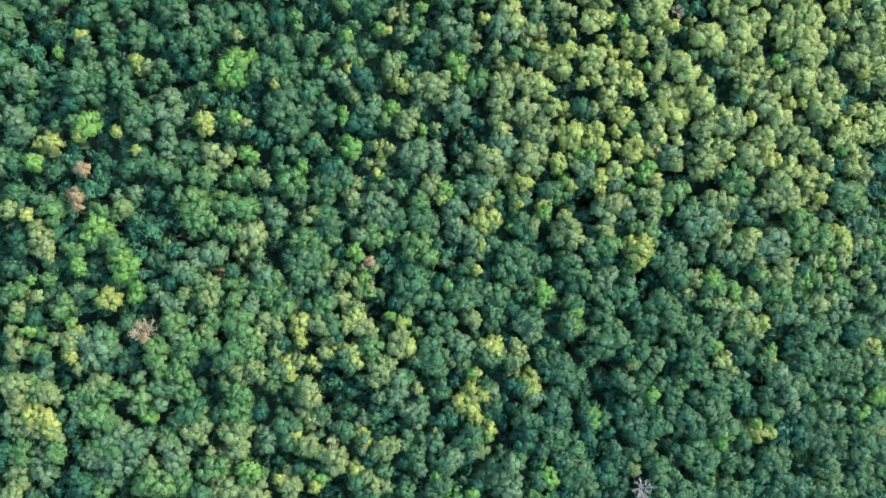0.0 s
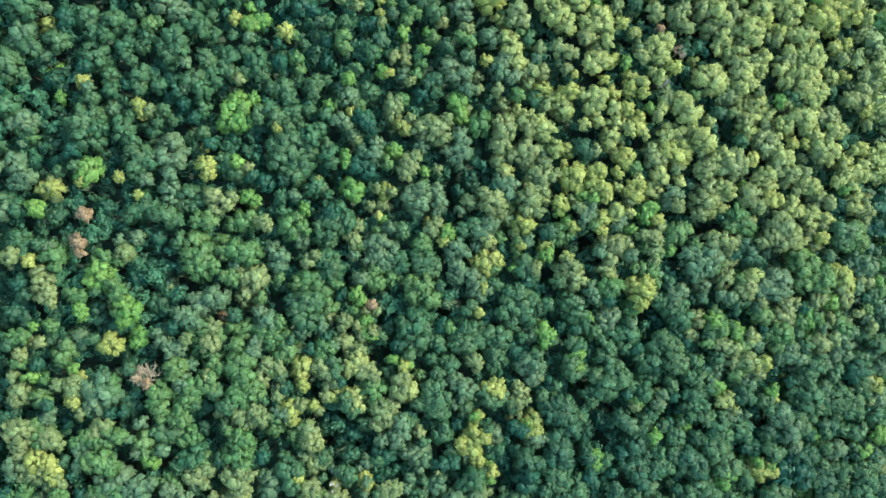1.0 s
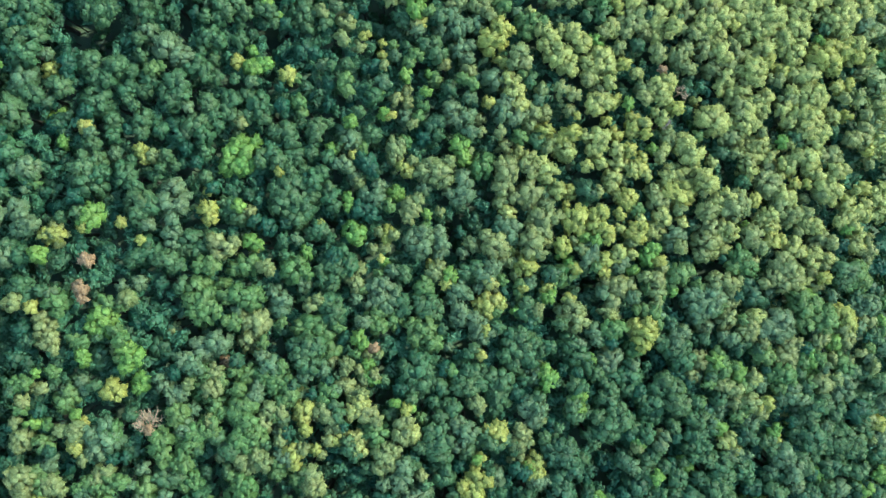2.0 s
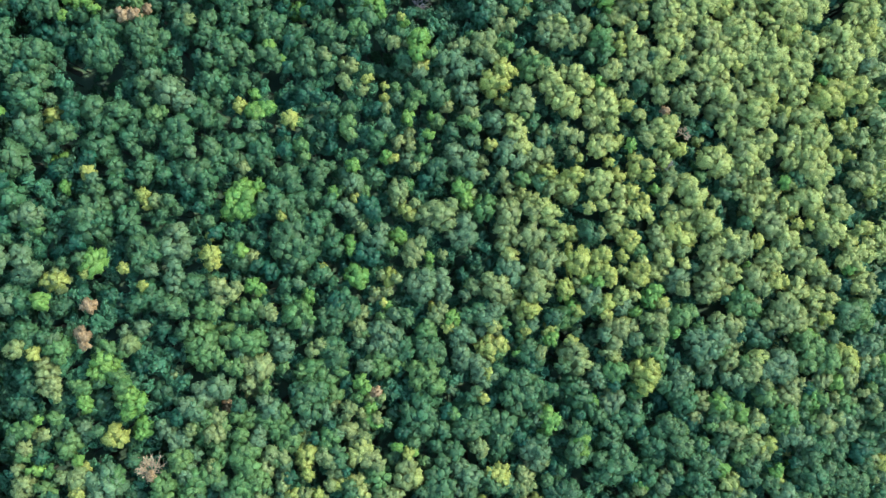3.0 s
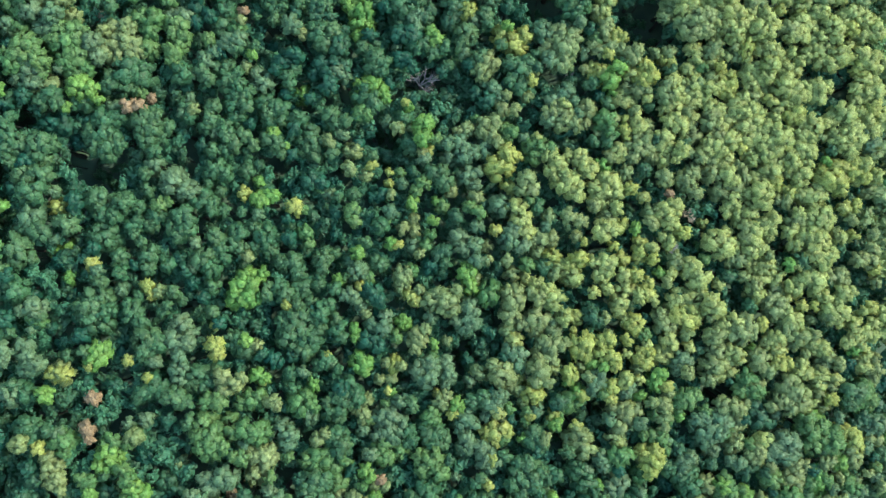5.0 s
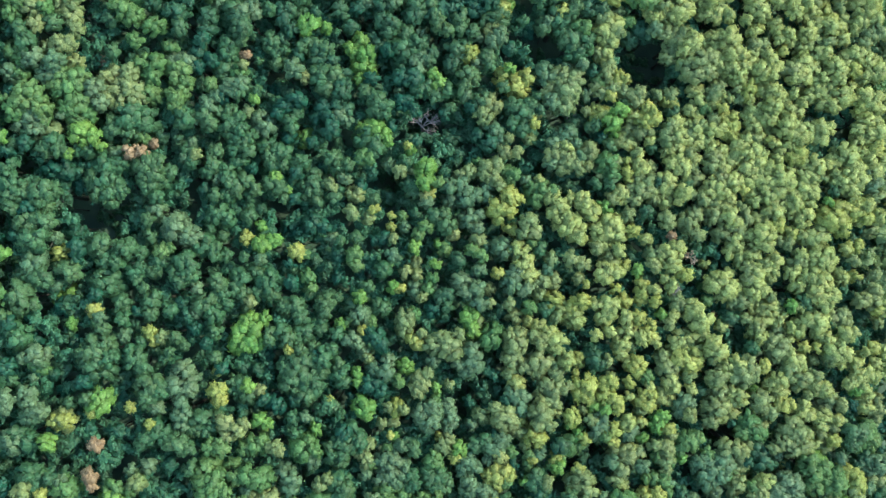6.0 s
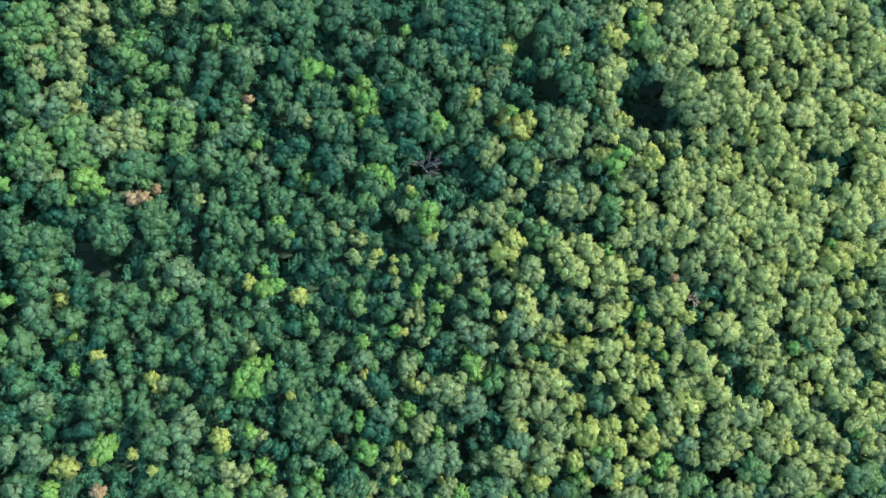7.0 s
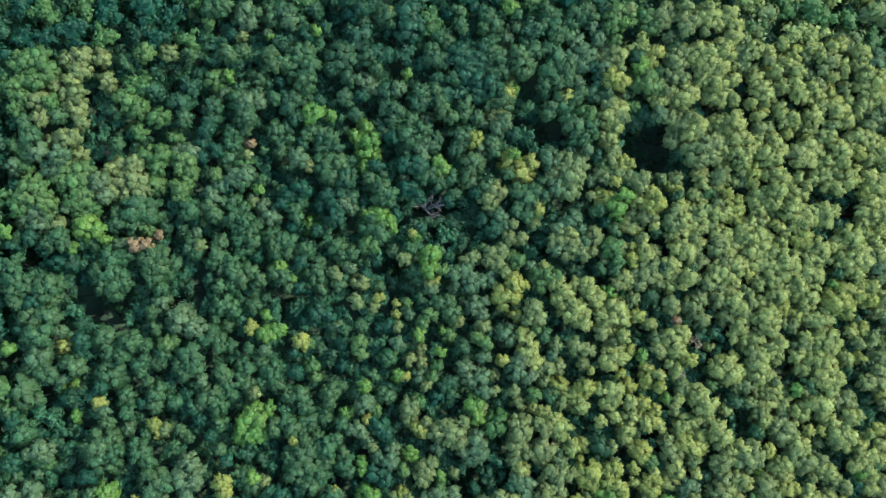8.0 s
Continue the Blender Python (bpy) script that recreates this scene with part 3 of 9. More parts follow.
tree("s", 4.6, -45.9, 1.52, -0.6)
tree("s", 12.3, -45.9, 0.90, -0.5)
tree("s", 74.5, -45.7, 1.17, 0.1)
tree("s", 63.7, -45.5, 2.34, 0.3, (-0.7, -2.2, 1.73), (-1.9, -0.7, 1.72), (1.4, -2.2, 1.35), (-3.0, 0.8, 1.34))
tree("s", 25.2, -45.2, 1.09, 0.0)
tree("s", 11.4, -44.5, 1.07, -0.5)
tree("s", 42.2, -44.4, 1.81, -0.3, (1.2, -0.8, 1.30), (-0.7, -2.1, 1.30))
tree("s", 8.2, -44.4, 1.25, 0.3, (-0.9, 1.8, 1.25), (1.3, -0.5, 1.07))
tree("s", -13.6, -44.4, 1.21, 0.4, (0.9, -1.3, 1.04), (-0.4, 1.3, 1.04))
tree("s", 6.4, -44.4, 1.07, -1.4)
tree("s", 73.9, -44.1, 1.17, -0.1, (-1.1, -0.9, 1.17))
tree("s", 24.6, -44.1, 1.55, -0.4)
tree("s", -0.4, -44.1, 2.15, 1.1, (0.2, -2.0, 1.41), (-0.7, 2.0, 1.23), (-2.4, -0.6, 1.05), (2.4, 0.6, 0.88))
tree("s", -31.1, -44.0, 1.19, 0.8, (-1.2, 0.0, 0.68))
tree("s", -36.3, -43.9, 1.01, -0.7)
tree("s", 16.9, -43.7, 1.08, 0.5)
tree("s", 33.5, -43.7, 1.57, 1.0, (-2.1, 1.1, 1.28))
tree("s", 45.4, -43.4, 1.30, -0.4, (-1.5, -0.4, 1.30))
tree("s", -26.2, -43.3, 1.02, -0.5)
tree("s", 50.4, -43.0, 1.50, -1.1)
tree("s", 63.3, -42.8, 1.34, 0.3)
tree("s", 27.8, -42.8, 2.22, 0.8, (-1.7, -0.6, 1.46), (-2.1, 2.1, 1.27))
tree("s", 38.5, -42.8, 1.29, 0.5)
tree("s", 19.2, -42.4, 0.90, 0.2)
tree("s", 0.4, -42.3, 1.72, 0.6, (-0.1, 2.4, 1.06))
tree("s", 42.9, -41.9, 1.30, 0.6, (-1.5, 0.5, 1.30))
tree("s", -33.5, -41.9, 1.35, -0.2)
tree("s", 74.3, -41.7, 1.76, -0.1, (-2.4, 2.4, 2.13))
tree("s", 29.2, -41.5, 1.98, 1.0, (-1.4, 3.1, 2.00))
tree("s", -11.5, -41.4, 1.04, -1.5)
tree("s", 68.8, -41.3, 1.65, -0.6, (-1.4, 0.5, 1.65), (-0.6, -1.2, 1.16))
tree("s", 30.8, -41.2, 1.28, 0.2)
tree("s", -2.0, -40.3, 0.88, -1.5)
tree("s", 23.8, -40.2, 1.09, -1.0, (-0.9, 0.9, 0.91))
tree("s", 74.0, -39.9, 2.14, -0.7, (1.4, 1.1, 1.37))
tree("s", 62.9, -39.8, 1.87, 1.1, (-0.2, -1.6, 1.53), (1.5, -0.9, 1.64))
tree("s", 21.0, -39.7, 1.09, -1.1)
tree("s", -7.4, -39.6, 1.49, -1.3)
tree("s", 29.4, -39.4, 1.10, 0.3)
tree("s", 35.3, -39.3, 2.25, -0.4, (0.1, -2.1, 2.02), (0.7, 1.6, 1.10), (-2.1, 1.2, 1.10))
tree("s", -15.3, -39.2, 1.21, 0.8, (-0.4, 1.7, 1.04))
tree("s", 42.4, -39.1, 1.30, 0.0)
tree("s", 38.9, -38.9, 2.03, 1.2, (-0.4, 2.6, 1.48))
tree("s", 21.5, -38.8, 1.45, 1.2, (0.5, -1.8, 1.27))
tree("s", 2.4, -38.6, 1.24, 0.1, (-1.3, 0.5, 1.06))
tree("s", 65.3, -38.6, 1.15, 0.3)
tree("s", -0.2, -38.5, 1.06, -1.4)
tree("s", 46.3, -38.2, 1.49, 0.3)
tree("s", -0.7, -37.7, 1.06, -0.4)
tree("s", 16.0, -37.4, 1.26, 0.1)
tree("s", 9.5, -37.3, 2.18, -0.6, (-0.8, -1.8, 1.43))
tree("s", -4.2, -37.2, 1.05, 0.1)
tree("s", 76.7, -37.0, 1.91, 0.8)
tree("s", 45.3, -36.8, 1.12, -1.4)
tree("s", 28.0, -36.6, 1.46, -0.3, (-0.9, 1.4, 1.28), (-1.4, -1.4, 1.09))
tree("s", 51.8, -36.4, 1.13, -0.3)
tree("s", 22.9, -36.1, 1.27, 0.8, (-1.4, 0.9, 1.09))
tree("s", 4.7, -35.5, 1.78, -0.1, (-0.8, 1.8, 2.17), (1.3, 2.2, 1.60), (-1.8, 0.0, 1.42), (1.8, 0.4, 1.25))
tree("s", -4.2, -35.4, 1.58, -1.0)
tree("s", -0.3, -35.2, 1.51, -0.6, (1.0, -0.7, 1.06))
tree("s", 18.7, -35.2, 0.90, -0.2)
tree("s", 37.0, -34.9, 1.29, 0.7, (-1.1, -1.1, 1.57))
tree("s", 74.2, -34.7, 2.38, -0.3)
tree("s", 13.7, -34.7, 1.26, -0.7)
tree("s", 60.7, -34.7, 1.62, -0.5)
tree("s", 31.0, -34.5, 2.01, 0.1, (-2.5, 0.1, 1.64), (-0.2, -2.2, 1.28), (0.3, 2.4, 0.92))
tree("s", 10.2, -34.5, 1.75, 0.1, (-1.5, -0.6, 1.43), (-1.9, 0.7, 1.43))
tree("s", -8.5, -34.1, 0.88, -1.4)
tree("s", 25.7, -33.9, 1.27, -0.4)
tree("s", -50.3, -33.7, 1.00, 0.6)
tree("s", -2.9, -32.2, 2.37, 0.3, (0.7, -2.2, 2.15), (-1.7, -1.4, 1.58), (-2.6, 0.3, 1.06))
tree("s", 40.2, -31.9, 1.81, 0.8, (-0.3, 2.1, 1.48), (-1.5, 0.8, 1.80))
tree("s", 22.7, -30.9, 2.21, -0.3, (-1.5, 1.9, 1.88), (1.6, -1.6, 1.27))
tree("s", 10.5, -30.6, 1.25, 0.1)
tree("s", 17.8, -29.3, 1.08, 0.6, (-1.4, -0.4, 1.08))
tree("s", 5.6, -29.3, 0.89, 0.3, (-0.9, -0.9, 0.89))
tree("s", 13.5, -29.0, 2.41, 0.7, (1.1, -2.1, 1.80), (-2.1, -0.3, 1.61), (-1.4, -2.8, 1.97), (2.0, 0.1, 1.26), (-0.2, 1.9, 1.26), (-2.0, 1.9, 1.08))
tree("s", 51.7, -28.9, 1.31, -0.4)
tree("s", 36.6, -28.9, 1.29, 0.3, (-1.0, 0.9, 1.10))
tree("s", -20.1, -28.8, 1.73, 1.4, (0.4, -2.6, 1.73), (-1.2, -1.7, 1.55), (1.7, 0.4, 1.39))
tree("s", 75.5, -28.0, 1.36, -0.7, (0.6, -1.5, 1.17))
tree("s", -50.7, -26.7, 1.00, -1.3)
tree("s", 9.3, -26.1, 1.20, 0.2)
tree("s", 19.7, -25.7, 1.27, 0.6)
tree("s", 14.4, -23.7, 1.76, 0.1, (1.1, -1.1, 1.26), (-0.2, 1.6, 1.08))
tree("s", -5.1, -23.1, 1.06, -0.5)
tree("s", -16.9, -22.3, 1.73, 0.8, (0.6, -2.2, 1.57), (1.4, -0.9, 1.22))
tree("s", -1.5, -22.2, 1.42, -0.6, (0.6, -1.1, 1.73), (-1.3, -0.5, 1.24), (-1.8, 0.9, 1.06), (-0.9, -1.8, 1.06))
tree("s", -5.9, -21.8, 1.24, -0.4, (0.0, -1.8, 1.06))
tree("s", -61.5, -19.3, 1.96, -0.4, (1.1, -1.6, 1.48))
tree("s", -38.6, -19.0, 1.35, -0.1)
tree("s", -18.0, -18.4, 1.22, -0.8)
tree("s", -16.3, -18.3, 1.05, -0.6, (-0.4, -1.3, 1.05))
tree("s", -5.4, -17.5, 1.41, 0.1)
tree("s", 69.4, -17.4, 2.11, 1.3, (-1.1, -1.9, 1.53))
tree("s", -18.4, -16.9, 1.04, -0.9)
tree("s", 5.7, -16.7, 1.25, 0.6, (-1.8, -0.8, 1.25))
tree("s", -15.4, -16.6, 1.74, 0.2, (1.7, 0.4, 1.57), (0.8, 2.1, 1.57), (-1.7, 0.5, 1.22))
tree("s", -40.6, -15.4, 1.69, 0.9, (1.6, -0.9, 1.18))
tree("s", -23.5, -14.6, 1.04, -0.2)
tree("s", -61.6, -14.3, 1.47, -0.3, (-1.9, 1.3, 1.14))
tree("s", -44.1, -13.9, 2.25, -0.3, (-1.6, -1.2, 1.51), (1.9, -1.0, 1.18))
tree("s", -37.6, -12.5, 1.86, -0.7, (2.6, 0.5, 1.19), (1.8, -0.7, 1.19), (0.6, -1.9, 1.19), (-1.0, -1.4, 1.18))
tree("s", -23.9, -12.4, 1.21, -0.4)
tree("s", -16.7, -11.9, 0.87, -0.7)
tree("s", -18.9, -10.5, 1.39, -0.7, (-1.3, -0.8, 1.04))
tree("s", -22.3, -9.1, 1.91, -0.5)
tree("s", -56.0, -8.9, 0.99, -0.8)
tree("s", -53.3, -8.2, 1.08, 0.2)
tree("s", -31.5, -7.4, 1.72, -0.6, (0.8, -1.7, 1.37), (-1.6, -0.8, 1.37), (-1.7, 0.9, 1.03))
tree("s", -44.5, -6.6, 2.05, 1.3, (-0.2, -1.9, 1.51), (1.8, -0.8, 1.35))
tree("s", -16.8, -5.4, 1.40, 0.1, (-0.4, 1.3, 1.05), (0.6, -1.7, 1.05))
tree("s", -63.6, -5.3, 0.98, -0.2)
tree("s", -22.8, -4.8, 2.76, 0.7, (-1.2, -2.1, 2.25), (1.7, -2.6, 2.09), (-2.5, 0.5, 1.39))
tree("s", -19.4, -3.2, 1.57, 1.0, (-0.4, -2.1, 1.40), (1.3, 1.7, 1.05))
tree("s", -59.1, -2.9, 0.82, 0.2)
tree("s", -42.7, -2.8, 1.01, -0.3)
tree("s", -46.8, -2.7, 1.51, 0.1, (1.2, -1.3, 1.43), (-0.8, 1.3, 1.09))
tree("s", -35.2, -2.7, 1.11, 0.1)
tree("s", 50.4, -2.5, 1.31, 0.4)
tree("s", -52.9, -1.8, 2.40, 0.4, (1.1, -2.2, 2.16), (2.1, 1.3, 1.50), (2.6, -0.7, 1.50))
tree("s", -22.8, -1.8, 1.04, 0.1)
tree("s", -41.7, -1.6, 0.85, 0.5)
tree("s", -21.1, -1.4, 1.05, -0.5)
tree("s", -40.1, -0.8, 1.02, -1.0)
tree("s", -46.4, -0.2, 1.01, -1.0)
tree("s", -24.9, -0.0, 1.39, 0.5, (-0.9, 1.3, 1.22))
tree("s", -27.4, 0.1, 1.39, 0.1)
tree("s", -40.9, 0.5, 1.02, 0.6)
tree("s", -17.2, 0.7, 1.23, 0.4)
tree("s", -22.4, 0.8, 1.57, -0.4, (-1.3, -1.7, 1.04))
tree("s", -63.6, 0.9, 2.00, -0.6, (-1.2, 1.2, 1.14))
tree("s", 65.0, 0.9, 1.14, -0.9)
tree("s", -19.8, 1.2, 1.05, -0.8, (-0.0, 1.3, 0.96))
tree("s", -35.7, 1.2, 1.37, 0.1)
tree("s", -51.2, 2.0, 1.17, 0.4)
tree("s", -48.5, 3.2, 1.34, 0.5)
tree("s", 15.8, 4.0, 1.64, -0.8)
tree("s", -64.6, 4.1, 0.98, 0.4)
tree("s", -10.3, 4.4, 1.24, -0.5, (-0.9, 0.9, 0.89))
tree("s", -42.3, 4.6, 1.44, -0.5)
tree("s", -0.1, 4.7, 1.26, 0.1)
tree("s", -24.1, 4.7, 1.74, -0.6, (1.3, -1.8, 1.31))
tree("s", -25.8, 4.8, 1.22, -1.3)
tree("s", 59.9, 4.8, 1.51, 0.4)
tree("s", -49.1, 5.3, 1.68, -0.7)
tree("s", -34.1, 5.4, 1.20, -0.7)
tree("s", -37.0, 5.4, 1.71, 0.5, (1.4, -1.7, 1.54))
tree("s", -19.0, 5.5, 1.41, 0.5, (0.0, -1.7, 1.05))
tree("s", -61.6, 5.6, 1.15, -1.5)
tree("s", -44.8, 6.0, 1.52, -0.2, (-0.2, -2.1, 1.18))
tree("s", -17.5, 6.3, 1.06, -0.6)
tree("s", -63.2, 6.6, 2.44, -0.1)
tree("s", -27.1, 6.9, 1.30, -1.0)
tree("s", -45.8, 8.0, 0.93, -0.3)
tree("s", -12.5, 8.0, 1.06, 0.6)
tree("s", -28.0, 8.7, 1.91, 0.1, (-1.7, 1.8, 1.21), (-1.6, -1.7, 1.04))
tree("s", -35.4, 8.8, 1.38, 0.4, (0.9, -2.2, 1.20))
tree("s", -51.6, 8.9, 2.61, -0.8)
tree("s", -32.1, 9.2, 1.56, -0.1, (-1.2, -1.3, 1.55), (0.5, -2.6, 1.38))
tree("s", -40.7, 9.3, 1.36, 0.4, (-0.8, 1.3, 1.19))
tree("s", -60.2, 9.7, 1.65, -0.5, (-2.5, 0.5, 1.23))
tree("s", -56.1, 10.5, 1.83, 0.6)
tree("s", -10.3, 10.6, 1.42, 0.6)
tree("s", -47.2, 10.7, 1.52, -0.8, (0.2, -1.7, 1.18))
tree("s", -39.5, 11.9, 1.71, 1.3, (0.4, -2.1, 1.45))
tree("s", -43.9, 11.9, 1.36, -0.2, (-0.8, -1.3, 1.36))
tree("s", -49.8, 12.0, 1.35, 0.3)
tree("s", -31.3, 12.6, 0.87, 0.1)
tree("s", -34.4, 12.7, 1.21, -0.8)
tree("s", -46.3, 13.2, 1.19, 0.0)
tree("s", 14.9, 13.6, 1.28, -0.0)
tree("s", -48.3, 13.7, 1.94, 0.5)
tree("s", -52.2, 14.1, 2.01, -0.2, (0.6, -2.3, 1.17))
tree("s", -37.1, 14.4, 1.72, 0.7, (1.6, -0.9, 1.29))
tree("s", -16.9, 15.1, 0.88, 0.5)
tree("s", -60.9, 15.5, 2.15, 1.0, (1.3, 2.7, 1.66))
tree("s", -14.6, 15.5, 1.15, -0.3)
tree("s", -34.9, 15.7, 1.04, -1.3)
tree("s", -44.9, 15.8, 1.10, -0.4)
tree("s", -36.6, 17.0, 0.95, -0.8)
tree("s", -0.1, 17.7, 1.53, 0.8, (-2.1, 1.4, 1.26), (-0.5, 1.8, 1.08))
tree("s", -62.0, 17.7, 1.98, 0.2)
tree("s", -45.4, 18.3, 1.19, -0.2)
tree("s", -31.0, 18.9, 1.39, -1.0)
tree("s", -35.6, 19.1, 1.55, 0.5, (1.6, -0.4, 1.39))
tree("s", -64.3, 20.0, 1.31, -0.1)
tree("s", -59.5, 20.2, 1.16, -1.1)
tree("s", -44.1, 21.7, 1.19, 0.5)
tree("s", -25.6, 21.7, 0.88, -0.1)
tree("s", -11.7, 21.7, 1.07, -1.2)
tree("s", -35.6, 22.1, 1.21, 0.6)
tree("s", -31.0, 22.2, 1.04, -1.2)
tree("s", -17.8, 22.2, 1.06, -0.4, (0.4, 1.3, 0.89))
tree("s", -59.9, 22.2, 2.02, 1.0, (-2.9, -0.1, 1.48))
tree("s", -58.4, 22.5, 1.33, -0.1)
tree("s", -26.4, 23.5, 1.23, 0.2, (-1.5, 0.5, 1.28))
tree("s", -64.1, 23.5, 1.78, 0.5, (-0.5, -1.9, 1.31))
tree("s", 65.6, 23.7, 1.14, -0.5)
tree("s", -51.2, 23.9, 2.26, 0.2, (-0.6, 2.6, 2.06), (1.5, 2.9, 1.52), (0.2, -2.0, 1.85), (-1.5, -1.4, 1.51), (-2.3, 0.3, 1.34), (2.0, -1.4, 1.18))
tree("s", -5.1, 24.0, 1.44, -0.7, (-1.3, 0.4, 1.26), (-0.4, -1.4, 1.08))
tree("s", -20.8, 24.1, 1.94, -0.7, (-1.0, 1.6, 1.59), (-1.8, 0.3, 1.41), (-1.4, -1.5, 1.41), (-0.1, -2.4, 1.24))
tree("s", -33.6, 24.3, 1.39, 0.7, (-0.8, 1.7, 1.39), (1.3, -1.3, 1.30), (-0.4, -2.2, 1.21))
tree("s", -31.1, 24.3, 1.22, 0.6, (1.3, -1.3, 1.05))
tree("s", 24.3, 24.5, 1.10, -0.3)
tree("s", 26.6, 24.5, 1.29, 0.2)
tree("s", 39.4, 24.6, 1.49, -0.6)
tree("s", -64.7, 25.4, 1.15, -0.6, (0.7, 0.8, 0.99))
tree("s", -42.5, 25.6, 1.20, -0.1, (-1.2, -1.7, 1.20))
tree("s", -45.5, 26.1, 2.08, 1.3, (0.2, -2.7, 1.53), (1.8, 0.7, 1.37), (1.4, -1.0, 1.37))
tree("s", -48.1, 26.4, 1.36, -1.3)
tree("s", -36.1, 26.9, 1.38, 0.3, (0.4, 2.2, 1.21), (-0.8, -1.3, 1.12))
tree("s", -26.0, 27.0, 1.14, -1.0)
tree("s", -15.7, 27.1, 1.07, 0.7, (-1.7, -0.5, 1.07))
tree("s", -32.6, 27.3, 1.49, -0.6)
tree("s", -39.3, 27.3, 1.21, -0.2, (-0.8, 1.7, 1.20))
tree("s", -23.1, 27.5, 1.41, -0.5)
tree("s", -6.8, 27.6, 1.35, -0.2)
tree("s", -1.9, 27.6, 0.90, 0.1)
tree("s", -23.5, 27.9, 0.88, -0.8)
tree("s", -18.3, 28.0, 1.42, 0.4)
tree("s", -17.9, 28.8, 0.89, -1.3)
tree("s", -54.1, 29.1, 1.61, -0.4, (-1.7, -0.3, 1.00))
tree("s", -26.9, 29.2, 1.40, -0.5, (-0.8, -2.2, 1.40), (-1.3, -0.9, 1.40), (-2.1, 0.9, 1.40), (1.3, -0.4, 1.23))
tree("s", -64.3, 29.5, 0.82, -1.3)
tree("s", -58.4, 29.6, 1.50, 0.7, (0.8, -1.2, 1.17), (-1.5, -0.9, 1.16))
tree("s", -31.5, 30.0, 1.40, 0.7, (-1.3, 0.9, 1.39), (-1.7, -0.9, 1.22), (0.8, 1.3, 1.05), (0.8, -1.3, 1.05))
tree("s", 33.7, 30.6, 1.11, -1.1)
tree("s", 26.7, 31.0, 1.29, -1.0)
tree("s", -12.9, 31.7, 1.86, 0.2, (1.6, -1.0, 1.43), (1.2, -2.3, 1.25))
tree("s", -24.4, 32.8, 1.06, 0.5, (-0.4, 1.3, 1.06))
tree("s", -33.8, 32.8, 1.70, 0.9, (1.9, -0.6, 1.22), (1.8, 1.1, 1.05))
tree("s", -36.5, 33.0, 1.21, 0.7, (-1.2, 1.3, 1.21))
tree("s", -40.4, 34.0, 1.58, 0.1, (-0.6, -1.1, 1.03))
tree("s", -48.7, 34.1, 2.49, -0.2, (2.0, -0.4, 2.29), (0.2, -3.0, 1.70), (-2.5, -1.4, 1.18))
tree("s", 24.3, 34.2, 0.92, -0.4, (-0.9, -0.5, 0.92))
tree("s", -34.1, 35.2, 1.39, -0.5, (-1.6, -0.5, 1.39))
tree("s", -24.0, 35.4, 1.41, -0.3)
tree("s", 11.7, 36.1, 2.01, 0.6, (2.0, 0.8, 1.46), (1.5, -1.1, 1.46), (-1.3, 1.2, 1.46), (0.6, -2.9, 1.28), (-1.3, -2.0, 1.10))
tree("s", 37.5, 36.6, 1.30, -1.0)
tree("s", 0.4, 36.7, 1.09, -1.0)
tree("s", -10.9, 37.0, 1.44, 0.8, (-0.4, -1.4, 1.26), (-0.9, 1.3, 1.17), (1.3, -0.4, 1.08), (0.9, -1.8, 1.08))
tree("s", -27.0, 37.1, 1.06, -1.5)
tree("s", 5.4, 37.7, 1.46, 0.4)
tree("s", -32.4, 37.9, 1.22, 0.5)
tree("s", -29.5, 38.4, 0.88, 0.5)
tree("s", 14.6, 38.7, 0.92, -0.7)
tree("s", -13.3, 38.9, 1.42, -0.2)
tree("s", -4.6, 39.4, 1.45, 0.3, (1.8, 0.5, 1.09))
tree("s", -0.1, 39.4, 1.27, 0.5, (-1.8, -0.9, 1.27))
tree("s", 9.0, 40.0, 1.10, 0.6)
tree("s", -20.1, 41.0, 1.95, 0.8, (2.2, 0.1, 1.74), (0.9, -1.9, 1.42))
tree("s", 1.7, 41.3, 1.09, -0.9)
tree("s", 3.3, 41.4, 1.77, 0.9, (-0.7, -1.5, 1.27))
tree("s", -27.0, 42.9, 1.06, -0.5)
tree("s", -29.5, 43.2, 0.70, -0.3)
tree("s", -50.5, 43.7, 1.19, 0.1)
tree("s", -34.5, 43.9, 1.57, -0.6, (-0.3, -2.5, 1.91), (-0.0, 2.2, 1.39))
tree("s", -62.2, 44.4, 1.49, 0.8, (-0.7, 2.0, 1.32))
tree("s", 6.3, 45.0, 1.28, 0.3, (0.5, -1.4, 1.09))
tree("s", -25.7, 45.1, 0.88, -0.5)
tree("s", -19.3, 45.3, 1.25, 0.2, (-1.7, 0.8, 1.24))
tree("s", -23.1, 45.7, 1.15, -0.2, (0.9, 0.9, 1.06))
tree("s", -6.9, 46.1, 2.16, -0.1, (0.0, -2.7, 1.80), (2.2, 1.0, 1.63), (-0.0, 2.7, 1.44))
tree("s", -32.1, 46.2, 1.05, -0.4)
tree("s", -27.8, 46.4, 1.58, -0.7, (0.9, -2.2, 1.41))
tree("s", 2.6, 46.8, 1.27, -0.4)
tree("s", -58.8, 47.5, 1.50, 0.0)
tree("s", 20.1, 48.0, 1.84, 0.4, (1.1, -1.5, 2.02), (2.6, 0.2, 1.80), (-1.4, 1.4, 1.29))
tree("s", 4.0, 49.1, 1.27, -0.2)
tree("s", -1.5, 49.8, 1.27, 1.1, (1.4, -0.9, 1.09), (-0.5, 1.3, 1.09))
tree("s", 12.3, 50.9, 1.01, 0.4)
tree("s", -23.6, 51.0, 1.06, -1.2)
